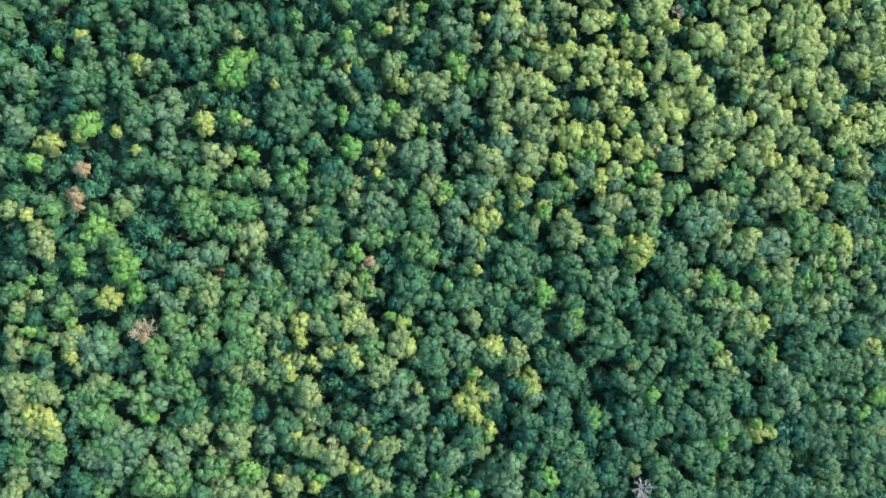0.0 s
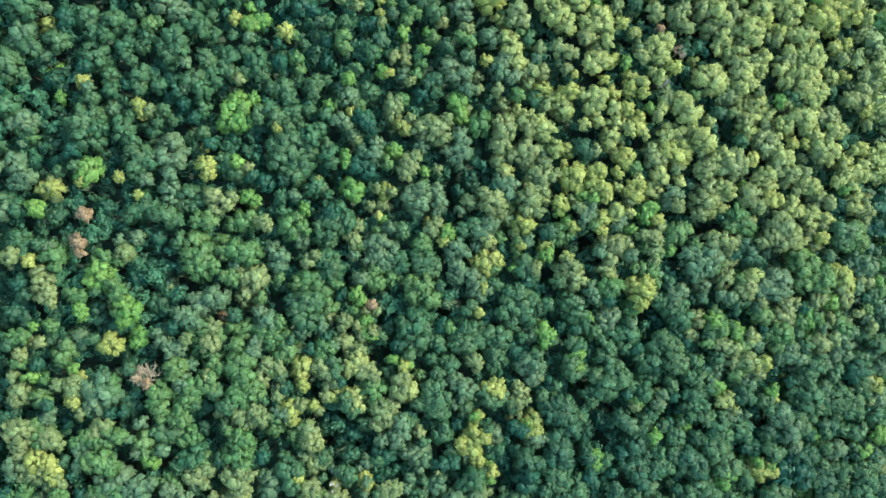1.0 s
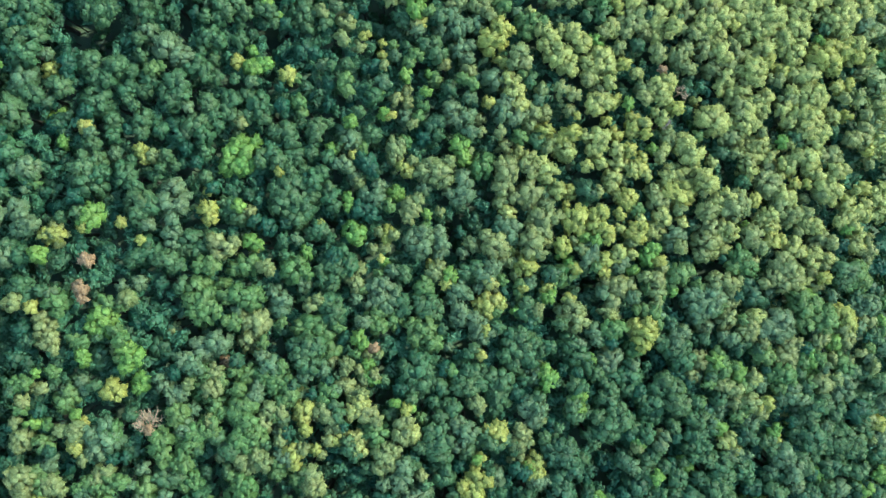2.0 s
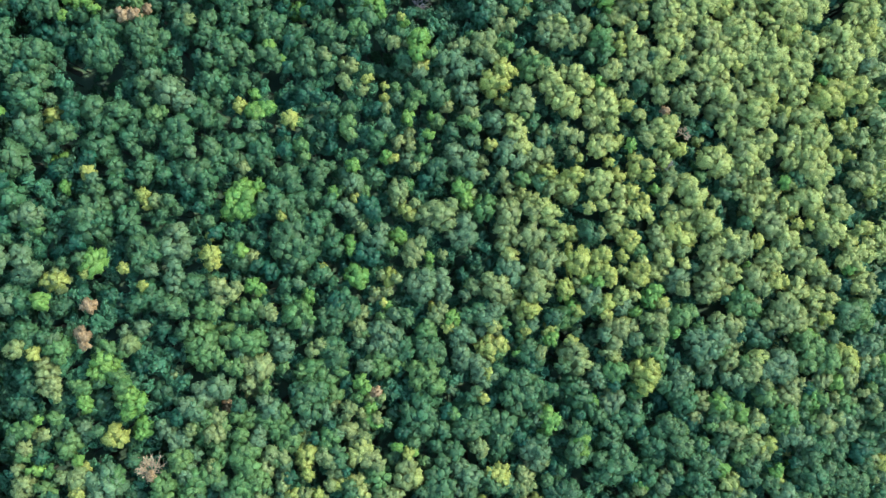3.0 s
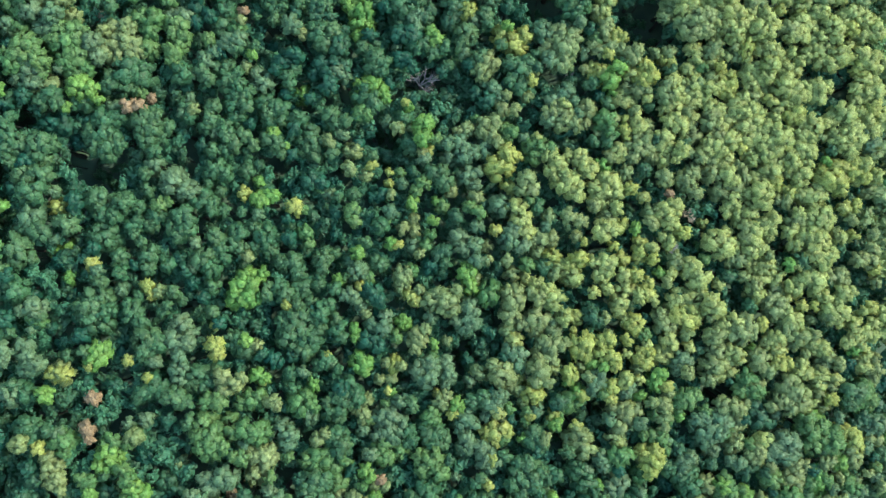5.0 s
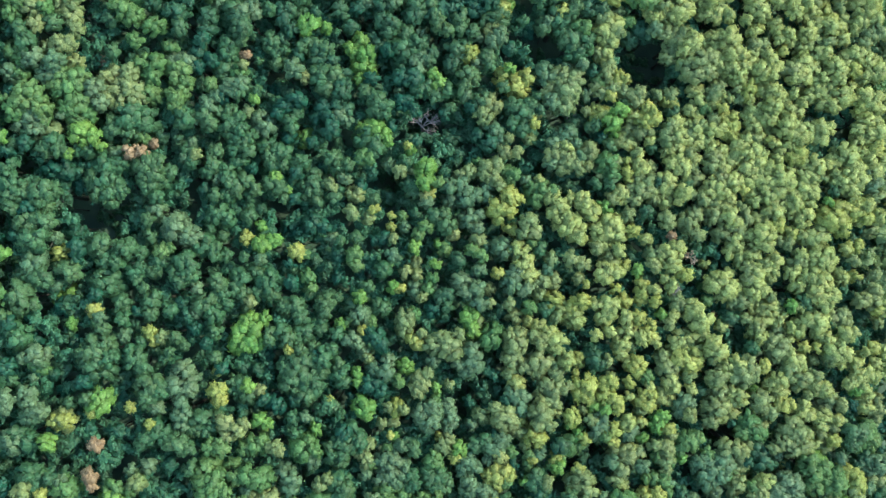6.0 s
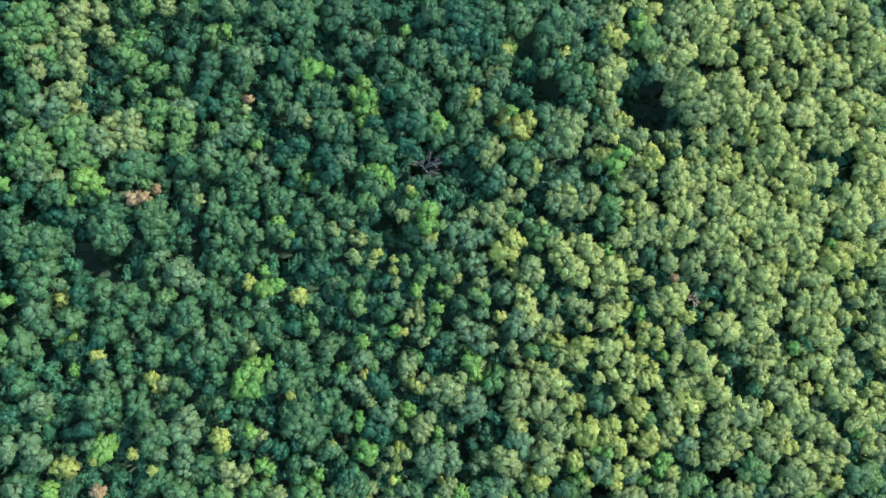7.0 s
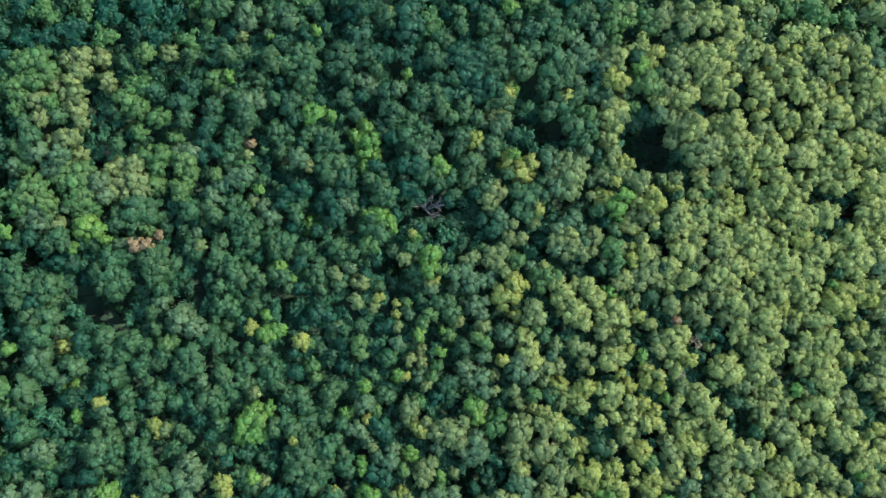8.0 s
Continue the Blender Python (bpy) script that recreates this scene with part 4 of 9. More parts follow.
tree("s", -27.9, 51.2, 1.23, 0.3)
tree("s", 2.2, 51.3, 1.45, 0.4, (-0.5, -1.8, 1.27))
tree("s", -33.3, 51.4, 1.57, -0.8, (0.0, 1.7, 1.22), (-1.2, -1.8, 1.22), (-1.7, 0.8, 1.22))
tree("s", 17.8, 51.6, 1.65, 0.1, (1.4, -0.9, 1.47), (-2.3, -1.4, 1.47))
tree("s", 8.0, 51.9, 2.00, -0.3, (-2.2, -1.0, 1.28))
tree("s", 15.5, 52.9, 1.10, -1.3)
tree("s", -5.1, 52.9, 1.44, 0.4, (2.3, 0.5, 1.27))
tree("s", 21.0, 53.0, 1.10, 0.9, (-0.9, -0.9, 1.10))
tree("s", -30.5, 54.9, 1.71, -0.6)
tree("s", 18.7, 55.2, 1.28, 0.5)
tree("s", 0.4, 55.3, 1.45, 0.1)
tree("s", -49.7, 56.0, 1.36, -1.1)
tree("s", -22.7, 56.3, 1.77, 1.3, (-0.6, -2.3, 1.94), (-2.6, -0.4, 1.72))
tree("s", 8.1, 56.4, 1.46, -0.1)
tree("s", -27.8, 56.5, 1.41, 1.1, (1.7, 0.5, 1.23), (-0.8, 1.7, 1.23))
tree("s", -12.2, 56.7, 1.26, 0.1)
tree("s", 16.6, 56.8, 2.21, 1.2, (0.1, 2.7, 2.23), (2.1, 0.3, 1.65), (-1.6, -2.5, 1.37), (0.7, -2.0, 1.28))
tree("s", 34.1, 56.9, 1.11, -0.7)
tree("s", -40.2, 57.5, 1.21, 0.3)
tree("s", 11.4, 57.6, 1.97, 1.2, (-0.9, 2.0, 1.28), (0.3, -1.6, 1.10))
tree("s", -34.5, 57.8, 1.39, 1.0, (2.1, 0.6, 1.22))
tree("s", 8.0, 58.3, 2.00, 0.2, (-1.7, -1.5, 1.64), (-1.7, 1.2, 1.64))
tree("s", -24.4, 58.4, 1.59, 0.7, (1.7, 0.5, 1.33))
tree("s", 13.1, 59.7, 1.46, 0.0, (1.4, 0.5, 1.28), (0.5, 1.4, 1.28))
tree("s", 37.3, 61.0, 1.29, -1.2)
tree("s", 6.4, 61.5, 1.64, -1.3)
tree("s", 11.8, 61.6, 1.09, -1.3)
tree("s", -0.9, 61.8, 1.45, -0.6, (-1.4, 0.4, 1.44), (0.4, -1.5, 1.09))
tree("s", 18.7, 62.6, 1.28, -0.7, (1.4, 0.9, 1.10))
tree("s", 16.9, 63.5, 1.64, 0.4, (-0.6, 1.8, 2.00), (0.0, -1.8, 1.10), (-2.3, 0.4, 1.09))
tree("s", -23.9, 63.6, 1.06, 0.0)
tree("s", 5.0, 63.7, 1.09, -0.3)
tree("s", -9.9, 63.7, 0.90, -0.6)
tree("s", 1.3, 63.9, 1.09, 0.2, (0.5, -1.2, 0.72))
tree("s", -28.2, 64.4, 1.93, -0.6)
tree("s", -31.1, 64.5, 1.14, -0.5)
tree("s", -36.0, 64.7, 1.21, 0.6, (-1.6, -0.1, 1.21), (1.2, 0.5, 1.04))
tree("s", -11.7, 65.0, 1.07, -0.6)
tree("s", 5.9, 65.5, 1.45, -0.6, (1.0, -1.1, 1.55))
tree("s", 10.5, 65.6, 0.91, 0.4)
tree("s", 22.9, 65.8, 1.10, 0.1)
tree("s", 8.2, 66.0, 0.91, -0.8)
tree("s", 20.1, 66.2, 1.46, -0.1, (1.4, -0.9, 1.28), (1.8, 0.5, 1.28), (-0.9, -1.8, 1.28))
tree("s", 0.9, 66.3, 1.45, -0.2)
tree("s", 15.5, 66.6, 1.28, -0.1)
tree("s", -59.2, -63.6, 1.53, -4.4)
tree("s", 48.2, -2.1, 1.53, -4.9)
tree("s", 72.3, 1.2, 1.18, -4.5)
tree("s", 70.6, 5.2, 1.18, -3.3)
tree("s", 40.8, 6.6, 1.33, -4.6)
tree("s", 74.6, 13.0, 1.58, -3.9)
tree("s", 30.6, 13.3, 1.32, -4.5)
tree("s", -44.9, 30.1, 1.05, -4.6)
tree("s", 66.8, 36.5, 1.17, -4.6)
# bluish-green trees
tree("b", 53.2, -68.2, 1.34, -0.2, (0.5, 1.5, 1.15), (1.6, -0.1, 0.96))
tree("b", 77.4, -67.8, 1.41, -1.1)
tree("b", 64.5, -67.1, 1.17, -1.4)
tree("b", 13.7, -66.2, 1.08, -1.3)
tree("b", 21.6, -65.7, 1.09, -1.1)
tree("b", 6.5, -64.9, 1.25, -0.4)
tree("b", 26.7, -63.7, 1.28, -0.8, (1.4, 1.3, 1.10))
tree("b", -4.6, -63.5, 0.88, -1.5)
tree("b", 70.4, -63.0, 1.18, -0.5)
tree("b", 20.1, -62.9, 1.27, -0.6)
tree("b", -51.6, -62.3, 1.49, 0.7, (-1.2, 1.7, 1.33))
tree("b", -24.5, -62.1, 1.02, -1.4)
tree("b", 16.4, -61.3, 1.08, -0.6)
tree("b", 40.7, -61.1, 1.12, -0.6)
tree("b", -17.8, -60.7, 1.03, -1.5)
tree("b", -20.3, -60.5, 1.03, 0.6)
tree("b", -4.6, -60.4, 1.05, -1.0)
tree("b", 5.1, -60.4, 1.07, -1.3)
tree("b", -10.2, -60.1, 1.04, -0.5)
tree("b", 73.1, -60.1, 1.58, -1.0)
tree("b", 62.6, -58.5, 1.88, 0.6, (0.4, -2.4, 1.16))
tree("b", 24.8, -57.6, 1.28, -0.4, (0.9, -1.0, 0.91))
tree("b", 71.7, -57.0, 1.37, -1.2)
tree("b", -52.7, -56.9, 0.99, -1.4)
tree("b", 28.6, -56.8, 0.92, 0.0)
tree("b", 60.1, -56.3, 1.15, -0.9)
tree("b", 15.0, -56.3, 1.44, 0.9, (-0.7, -1.6, 1.75))
tree("b", 64.9, -56.1, 1.35, -0.4)
tree("b", 18.3, -54.1, 1.26, 0.6)
tree("b", 30.4, -54.1, 1.47, -0.7)
tree("b", 53.7, -54.1, 1.52, -0.8)
tree("b", 52.1, -54.0, 1.32, -0.9)
tree("b", 1.1, -54.0, 1.24, 0.8, (1.8, 0.4, 1.06))
tree("b", -53.4, -53.5, 0.99, -0.2)
tree("b", -7.6, -52.8, 1.22, -0.3, (-1.3, 0.5, 1.22))
tree("b", 12.8, -52.6, 1.08, -1.3)
tree("b", 63.6, -52.1, 1.54, 0.1)
tree("b", -26.1, -51.8, 1.19, 0.7)
tree("b", 13.7, -49.5, 1.08, 0.3, (-1.4, 0.9, 1.07))
tree("b", 38.6, -49.3, 1.11, -1.5)
tree("b", 60.3, -49.0, 1.53, -0.9, (-0.6, 1.5, 1.53))
tree("b", 3.3, -48.3, 1.24, -1.3)
tree("b", -4.1, -46.4, 1.23, -1.1)
tree("b", -46.7, -44.9, 1.00, -1.5)
tree("b", -48.6, -44.9, 1.16, -1.4)
tree("b", 39.0, -44.6, 1.11, -0.1)
tree("b", 30.9, -44.0, 0.92, 0.4)
tree("b", -24.5, -43.7, 0.85, -1.1)
tree("b", 59.6, -42.8, 0.95, 0.6)
tree("b", 18.0, -42.2, 1.76, -0.3)
tree("b", -22.9, -41.6, 1.03, 0.2)
tree("b", 72.3, -41.5, 2.14, 0.8)
tree("b", -14.5, -40.9, 0.87, 0.5)
tree("b", 56.9, -40.3, 1.14, -1.4)
tree("b", 44.3, -40.1, 1.30, -0.8)
tree("b", -58.4, -37.3, 1.15, -0.2)
tree("b", 32.7, -36.7, 1.10, 0.6)
tree("b", 12.3, -36.5, 1.25, -0.8, (1.4, -1.4, 1.08))
tree("b", -5.9, -35.8, 1.40, -0.8)
tree("b", -19.2, -35.7, 1.04, 0.3)
tree("b", 41.4, -35.4, 1.30, -1.2)
tree("b", 39.0, -34.4, 1.66, -0.5)
tree("b", -17.1, -34.0, 1.04, -0.8)
tree("b", 54.8, -33.7, 0.94, -0.1)
tree("b", 22.4, -33.4, 0.91, 0.5)
tree("b", 20.1, -33.4, 1.09, -1.1)
tree("b", 1.1, -32.4, 1.24, 0.2)
tree("b", -39.3, -32.1, 1.18, 0.1)
tree("b", 61.9, -30.4, 1.14, 0.3)
tree("b", 73.9, -29.0, 0.97, -0.3)
tree("b", 28.0, -28.9, 1.10, 0.5)
tree("b", -14.6, -27.5, 1.05, -0.7)
tree("b", 14.6, -25.7, 1.44, -0.5)
tree("b", -61.2, -25.4, 1.31, -0.9)
tree("b", 49.7, -21.5, 0.93, 0.2)
tree("b", -16.7, -21.0, 1.05, -0.5)
tree("b", 10.5, -20.3, 0.90, -1.0)
tree("b", -41.8, -18.6, 1.18, -1.1)
tree("b", 17.5, -18.0, 1.08, 0.1)
tree("b", 7.5, -15.8, 0.90, -0.2)
tree("b", -16.3, -14.9, 1.57, 0.2)
tree("b", 9.3, -10.6, 1.08, -0.7)
tree("b", -26.4, -10.2, 1.55, -0.3)
tree("b", -23.9, -9.4, 1.21, -1.1)
tree("b", -28.1, -9.3, 1.03, 0.0)
tree("b", -36.7, -8.1, 0.85, -1.5)
tree("b", -12.0, -7.3, 1.76, 0.2, (1.7, -0.9, 1.41))
tree("b", -53.7, -5.7, 1.41, 0.2)
tree("b", -34.4, -4.4, 1.20, 0.0)
tree("b", -10.3, -3.9, 1.59, -1.2)
tree("b", -60.6, -3.8, 1.15, -1.0)
tree("b", -64.0, -3.3, 1.47, 0.5)
tree("b", -20.6, -2.7, 1.05, -0.1)
tree("b", -36.5, -0.5, 1.03, 0.4)
tree("b", -11.6, 0.1, 1.59, 1.0, (1.3, -1.3, 1.24))
tree("b", -38.5, 1.7, 1.19, -0.5)
tree("b", -63.7, 3.2, 1.15, 0.5)
tree("b", -39.4, 3.8, 1.19, 0.1)
tree("b", -2.3, 4.3, 1.61, -0.6)
tree("b", -46.9, 4.4, 0.84, -0.8)
tree("b", -40.6, 5.5, 1.11, -1.3)
tree("b", -52.8, 7.1, 1.17, -0.6)
tree("b", -24.2, 8.6, 1.22, 0.6)
tree("b", -17.3, 9.4, 1.15, -1.3)
tree("b", -24.6, 11.7, 1.05, -0.3)
tree("b", -55.6, 12.5, 1.17, -1.2)
tree("b", -17.3, 12.9, 1.24, -1.3)
tree("b", -55.2, 14.0, 1.50, 0.0)
tree("b", -10.4, 15.5, 1.07, -0.6, (-1.3, -0.4, 0.89))
tree("b", -63.7, 15.9, 1.48, -1.3)
tree("b", -21.3, 17.8, 1.59, -0.6, (1.7, -0.4, 1.24))
tree("b", -62.1, 19.6, 1.65, 0.1)
tree("b", -23.9, 21.7, 1.06, -0.2)
tree("b", -37.7, 23.0, 1.21, -1.5)
tree("b", -13.9, 24.0, 1.07, -1.0)
tree("b", -23.5, 25.7, 1.23, 0.7)
tree("b", -30.7, 26.5, 1.05, -1.0)
tree("b", -14.4, 28.0, 0.89, -0.3)
tree("b", -64.7, 28.2, 1.15, -0.6)
tree("b", -62.1, 29.5, 1.16, 0.2)
tree("b", -21.4, 30.6, 1.06, -0.2)
tree("b", 6.7, 30.9, 1.46, 0.3)
tree("b", -5.1, 31.2, 1.08, -0.3)
tree("b", -25.2, 31.4, 1.23, -1.1)
tree("b", 4.9, 32.2, 1.27, -1.1)
tree("b", 25.3, 32.4, 1.11, -1.3)
tree("b", -18.3, 32.9, 1.42, 0.8, (-0.0, 1.8, 1.25))
tree("b", 9.9, 33.6, 0.91, -1.3)
tree("b", -9.1, 33.9, 1.08, -1.5)
tree("b", -26.5, 34.9, 1.06, 0.6)
tree("b", -0.6, 35.8, 1.09, -1.1)
tree("b", -5.5, 36.2, 1.26, 0.5)
tree("b", -19.7, 36.4, 1.42, -0.7, (-1.3, -1.8, 1.24))
tree("b", 4.0, 36.8, 1.27, -0.4)
tree("b", -64.4, 36.9, 1.15, -1.0)
tree("b", -23.6, 37.2, 1.41, 1.1, (-2.1, -0.9, 1.41))
tree("b", -34.9, 37.4, 1.22, -0.1)
tree("b", -6.9, 37.5, 1.62, 0.1)
tree("b", -12.2, 41.0, 1.26, 0.2)
tree("b", -5.5, 41.2, 1.44, 1.1, (-2.2, -0.0, 1.44))
tree("b", -38.6, 42.0, 1.21, -0.7)
tree("b", -36.6, 43.0, 1.22, -0.1)
tree("b", -23.6, 44.3, 1.06, -0.5)
tree("b", -35.0, 44.8, 1.04, -1.3)
tree("b", -9.6, 45.6, 1.26, 0.4)
tree("b", -37.8, 46.0, 1.21, 0.3, (-0.8, -1.8, 1.04))
tree("b", 10.0, 46.4, 1.28, 0.3)
tree("b", 0.8, 50.8, 1.45, -1.0)
tree("b", -14.4, 52.2, 1.25, -0.3)
tree("b", 1.7, 53.5, 1.63, -0.3)
tree("b", 6.7, 54.1, 1.82, 1.1, (-2.7, 0.8, 1.82), (-2.7, -1.4, 1.64))
tree("b", -27.4, 54.3, 1.06, -1.4)
tree("b", 4.4, 56.8, 1.09, -0.7)
tree("b", 22.9, 57.6, 1.10, -0.4)
tree("b", -4.6, 57.9, 1.44, -1.3)
tree("b", 1.3, 58.9, 1.99, 0.7, (2.3, -0.4, 1.82), (0.9, -2.7, 1.82))
tree("b", -12.2, 58.9, 1.43, 0.7, (1.8, -0.4, 1.26))
tree("b", 4.9, 60.4, 1.09, -0.6)
tree("b", -34.0, 60.8, 1.04, -0.1)
tree("b", -23.0, 61.5, 1.24, -0.1)
tree("b", -16.1, 65.3, 1.42, -0.9)
tree("b", -6.9, 65.4, 2.41, 0.4, (0.1, -2.8, 2.19), (1.9, -1.9, 1.26))
tree("b", -14.3, 65.8, 1.25, 0.7)
tree("b", -0.5, 65.8, 1.08, -0.8)
tree("b", 29.4, -68.1, 0.94, -4.1)
tree("b", 66.2, -66.1, 1.20, -4.8)
tree("b", 4.3, -65.3, 1.09, -4.5)
tree("b", -14.9, -64.4, 1.24, -4.6)
tree("b", -56.3, -63.2, 1.53, -2.8)
tree("b", -6.1, -63.0, 1.08, -3.4)
tree("b", -24.3, -60.0, 1.05, -3.1)
tree("b", 28.3, -59.9, 1.13, -2.8)
tree("b", -36.9, -59.9, 1.04, -3.7)
tree("b", -9.2, -56.6, 1.25, -2.9)
tree("b", 11.4, -55.9, 1.57, -3.7)
tree("b", -7.0, -55.8, 1.26, -4.0)
tree("b", 10.7, -54.6, 1.10, -2.9)
tree("b", 55.5, -52.3, 1.36, -2.9)
tree("b", 24.4, -51.3, 1.31, -2.9)
tree("b", -10.5, -50.7, 1.07, -4.0)
tree("b", -14.9, -50.6, 1.24, -3.3)
tree("b", 27.8, -49.5, 1.50, -4.0)
tree("b", -13.1, -49.3, 1.78, -2.6)
tree("b", 26.8, -48.6, 1.12, -3.0)
tree("b", 10.7, -48.1, 1.28, -4.3)
tree("b", 54.3, -47.4, 1.16, -2.9)
tree("b", -17.5, -46.5, 1.24, -4.6)
tree("b", -56.4, -46.5, 1.52, -4.3, (-0.8, 1.7, 1.01))
tree("b", -62.9, -45.2, 1.01, -3.4)
tree("b", 58.5, -43.1, 1.17, -4.3)
tree("b", -46.3, -40.8, 1.03, -3.9)
tree("b", -44.4, -36.1, 1.03, -3.6)
tree("b", 25.3, -35.5, 1.12, -4.9)
tree("b", 36.0, -31.8, 1.32, -2.9, (1.5, -1.0, 1.13))
tree("b", -7.9, -31.6, 1.26, -4.4)
tree("b", -56.8, -30.5, 1.35, -4.0)
tree("b", -61.2, -29.2, 1.01, -4.3)
tree("b", 42.9, -29.0, 1.14, -3.4)
tree("b", -7.9, -28.4, 1.08, -3.4)
tree("b", -24.5, -26.6, 1.06, -4.4)
tree("b", -46.1, -24.9, 1.72, -4.3, (-0.4, 1.7, 1.20))
tree("b", -44.1, -22.8, 1.55, -4.2)
tree("b", -5.1, -16.3, 1.09, -4.1)
tree("b", 42.1, -16.1, 1.33, -4.8)
tree("b", -18.9, -14.0, 1.25, -4.6)
tree("b", -50.6, -13.8, 1.37, -3.3)
tree("b", -54.2, -13.2, 1.19, -3.4)
tree("b", -22.3, -12.9, 1.24, -2.8)
tree("b", 3.6, -11.2, 1.10, -2.9)
tree("b", -15.4, -9.7, 1.08, -3.1)
tree("b", -49.5, -8.7, 1.20, -4.2)
tree("b", -58.2, -7.5, 1.36, -4.6)
tree("b", -60.9, -7.4, 1.27, -4.3)
tree("b", -49.1, -6.6, 1.37, -3.9)
tree("b", -28.0, -6.6, 1.24, -3.8)
tree("b", -59.4, -5.0, 1.02, -3.8)
tree("b", -32.3, -4.7, 1.41, -4.1)
tree("b", -28.1, -2.7, 0.89, -3.2)
tree("b", -57.1, -0.4, 1.19, -4.4)
tree("b", -62.2, 0.2, 1.35, -3.9)
tree("b", -62.1, 3.1, 1.35, -3.0)
tree("b", -58.0, 5.1, 1.70, -3.1)
tree("b", -22.6, 6.0, 1.26, -4.3)
tree("b", -14.2, 9.5, 1.09, -4.5)
tree("b", -20.0, 10.9, 1.08, -3.2)
tree("b", -49.1, 16.7, 1.39, -4.9)
tree("b", -58.0, 17.0, 2.22, -4.4)
tree("b", -17.8, 17.2, 1.09, -3.8)
tree("b", -24.8, 17.3, 1.98, -3.6)
tree("b", -42.7, 21.7, 1.40, -4.6)
tree("b", -11.5, 22.7, 1.10, -4.9)
tree("b", -56.3, 23.4, 1.54, -4.4)
tree("b", -59.5, 25.5, 1.71, -2.6, (1.9, 0.4, 1.54))
tree("b", -25.8, 25.8, 0.90, -4.0)
tree("b", -12.5, 25.9, 1.28, -2.8)
tree("b", -20.5, 26.8, 0.91, -3.3)
tree("b", 12.6, 26.9, 1.12, -2.8)
tree("b", -17.0, 29.5, 0.91, -5.0)
tree("b", -25.0, 29.9, 1.27, -4.6)
tree("b", 15.4, 32.1, 1.13, -5.0)
tree("b", -44.5, 35.3, 1.23, -4.0)
tree("b", -22.8, 36.7, 1.27, -4.2)
tree("b", -26.8, 39.4, 1.27, -4.4, (-1.7, -0.0, 1.08))
tree("b", 8.4, 40.5, 0.94, -3.9)
tree("b", -30.2, 41.5, 1.08, -4.8)
tree("b", 0.4, 41.8, 1.12, -4.3)
tree("b", -9.8, 42.1, 1.11, -4.5)
tree("b", -55.7, 43.2, 1.03, -3.3)
tree("b", 17.3, 44.8, 1.13, -4.1)
tree("b", -10.7, 45.3, 1.29, -4.4)
tree("b", -29.4, 45.6, 1.26, -4.9)
tree("b", 12.1, 45.7, 1.31, -4.0)
tree("b", 13.5, 50.0, 1.31, -3.6)
tree("b", -17.9, 51.0, 0.91, -3.6)
tree("b", -21.5, 55.0, 1.27, -3.0)
tree("b", -40.0, 55.4, 1.24, -3.2)
tree("b", -37.5, 58.2, 1.60, -4.3)
tree("b", -19.1, 65.6, 1.46, -4.6)
# warm green trees, sunlight put into the leaf colour
tree("w", -26.8, -64.3, 1.66, 0.7, (-1.8, 0.7, 1.19), (1.1, 1.9, 0.85))
tree("w", -8.9, -63.7, 1.22, 0.8, (-1.6, 1.1, 1.27), (1.7, -0.1, 0.87))
tree("w", -30.8, -63.5, 1.86, 0.5, (-1.6, 1.9, 1.86), (-2.3, -0.3, 1.18))
tree("w", -60.8, -63.0, 1.16, 0.8, (-1.6, -0.2, 1.15))
tree("w", -22.4, -62.8, 1.67, 0.2, (1.0, -1.1, 1.46), (0.4, 1.9, 0.86))
tree("w", -61.4, -59.7, 1.81, -0.2, (0.4, -2.0, 1.61))
tree("w", 79.1, -59.6, 1.40, -1.1)
tree("w", -32.5, -59.5, 1.86, -0.9, (1.1, 1.5, 1.18))
tree("w", -15.1, -58.9, 1.69, 0.5, (0.6, -1.5, 1.21), (-0.2, -2.3, 1.04), (-1.9, -0.1, 1.03))
tree("w", -41.9, -58.8, 1.17, 0.5)
tree("w", -7.1, -58.3, 1.49, 0.9, (-1.4, 0.3, 1.22), (0.8, 1.1, 1.05), (-0.5, 1.1, 1.05))
tree("w", -33.5, -57.5, 0.84, -0.6)
tree("w", -19.2, -56.9, 1.89, 0.2)
tree("w", 0.2, -55.3, 0.44, 0.4)
tree("w", -29.9, -54.7, 2.07, 1.2, (0.9, -1.6, 1.19), (0.7, -3.0, 1.45), (2.1, 0.5, 1.02), (-1.9, 0.2, 0.85))
tree("w", -35.9, -54.4, 1.52, 0.4, (1.8, 0.8, 1.23), (1.6, -1.3, 0.84))
tree("w", -55.4, -54.3, 1.16, -0.1, (-1.3, -0.6, 1.41), (0.8, -0.8, 0.66))
tree("w", -58.7, -53.2, 1.61, 0.3, (-1.4, 1.2, 1.60), (1.4, 1.0, 0.99), (-1.8, -0.6, 0.82))
tree("w", -18.0, -53.0, 1.47, -0.4, (-1.0, 1.0, 1.20), (-2.3, 0.6, 1.20), (-1.0, -1.6, 0.77))
tree("w", -61.0, -50.4, 1.40, -0.6, (-1.0, 1.6, 1.15))
tree("w", -29.4, -50.0, 1.19, 0.0)
tree("w", -18.9, -49.7, 1.67, 1.2, (-0.5, 1.4, 1.68))
tree("w", -56.9, -48.1, 1.48, 0.1, (1.2, -0.8, 1.15))
tree("w", 75.8, -47.2, 0.79, -0.7)
tree("w", -49.4, -47.0, 1.49, -0.3, (-1.2, -0.8, 1.32))
tree("w", 13.2, -46.8, 0.72, -0.6)
tree("w", -60.4, -46.8, 1.64, 0.8, (-1.6, -0.4, 1.48), (-0.0, -2.1, 1.15))
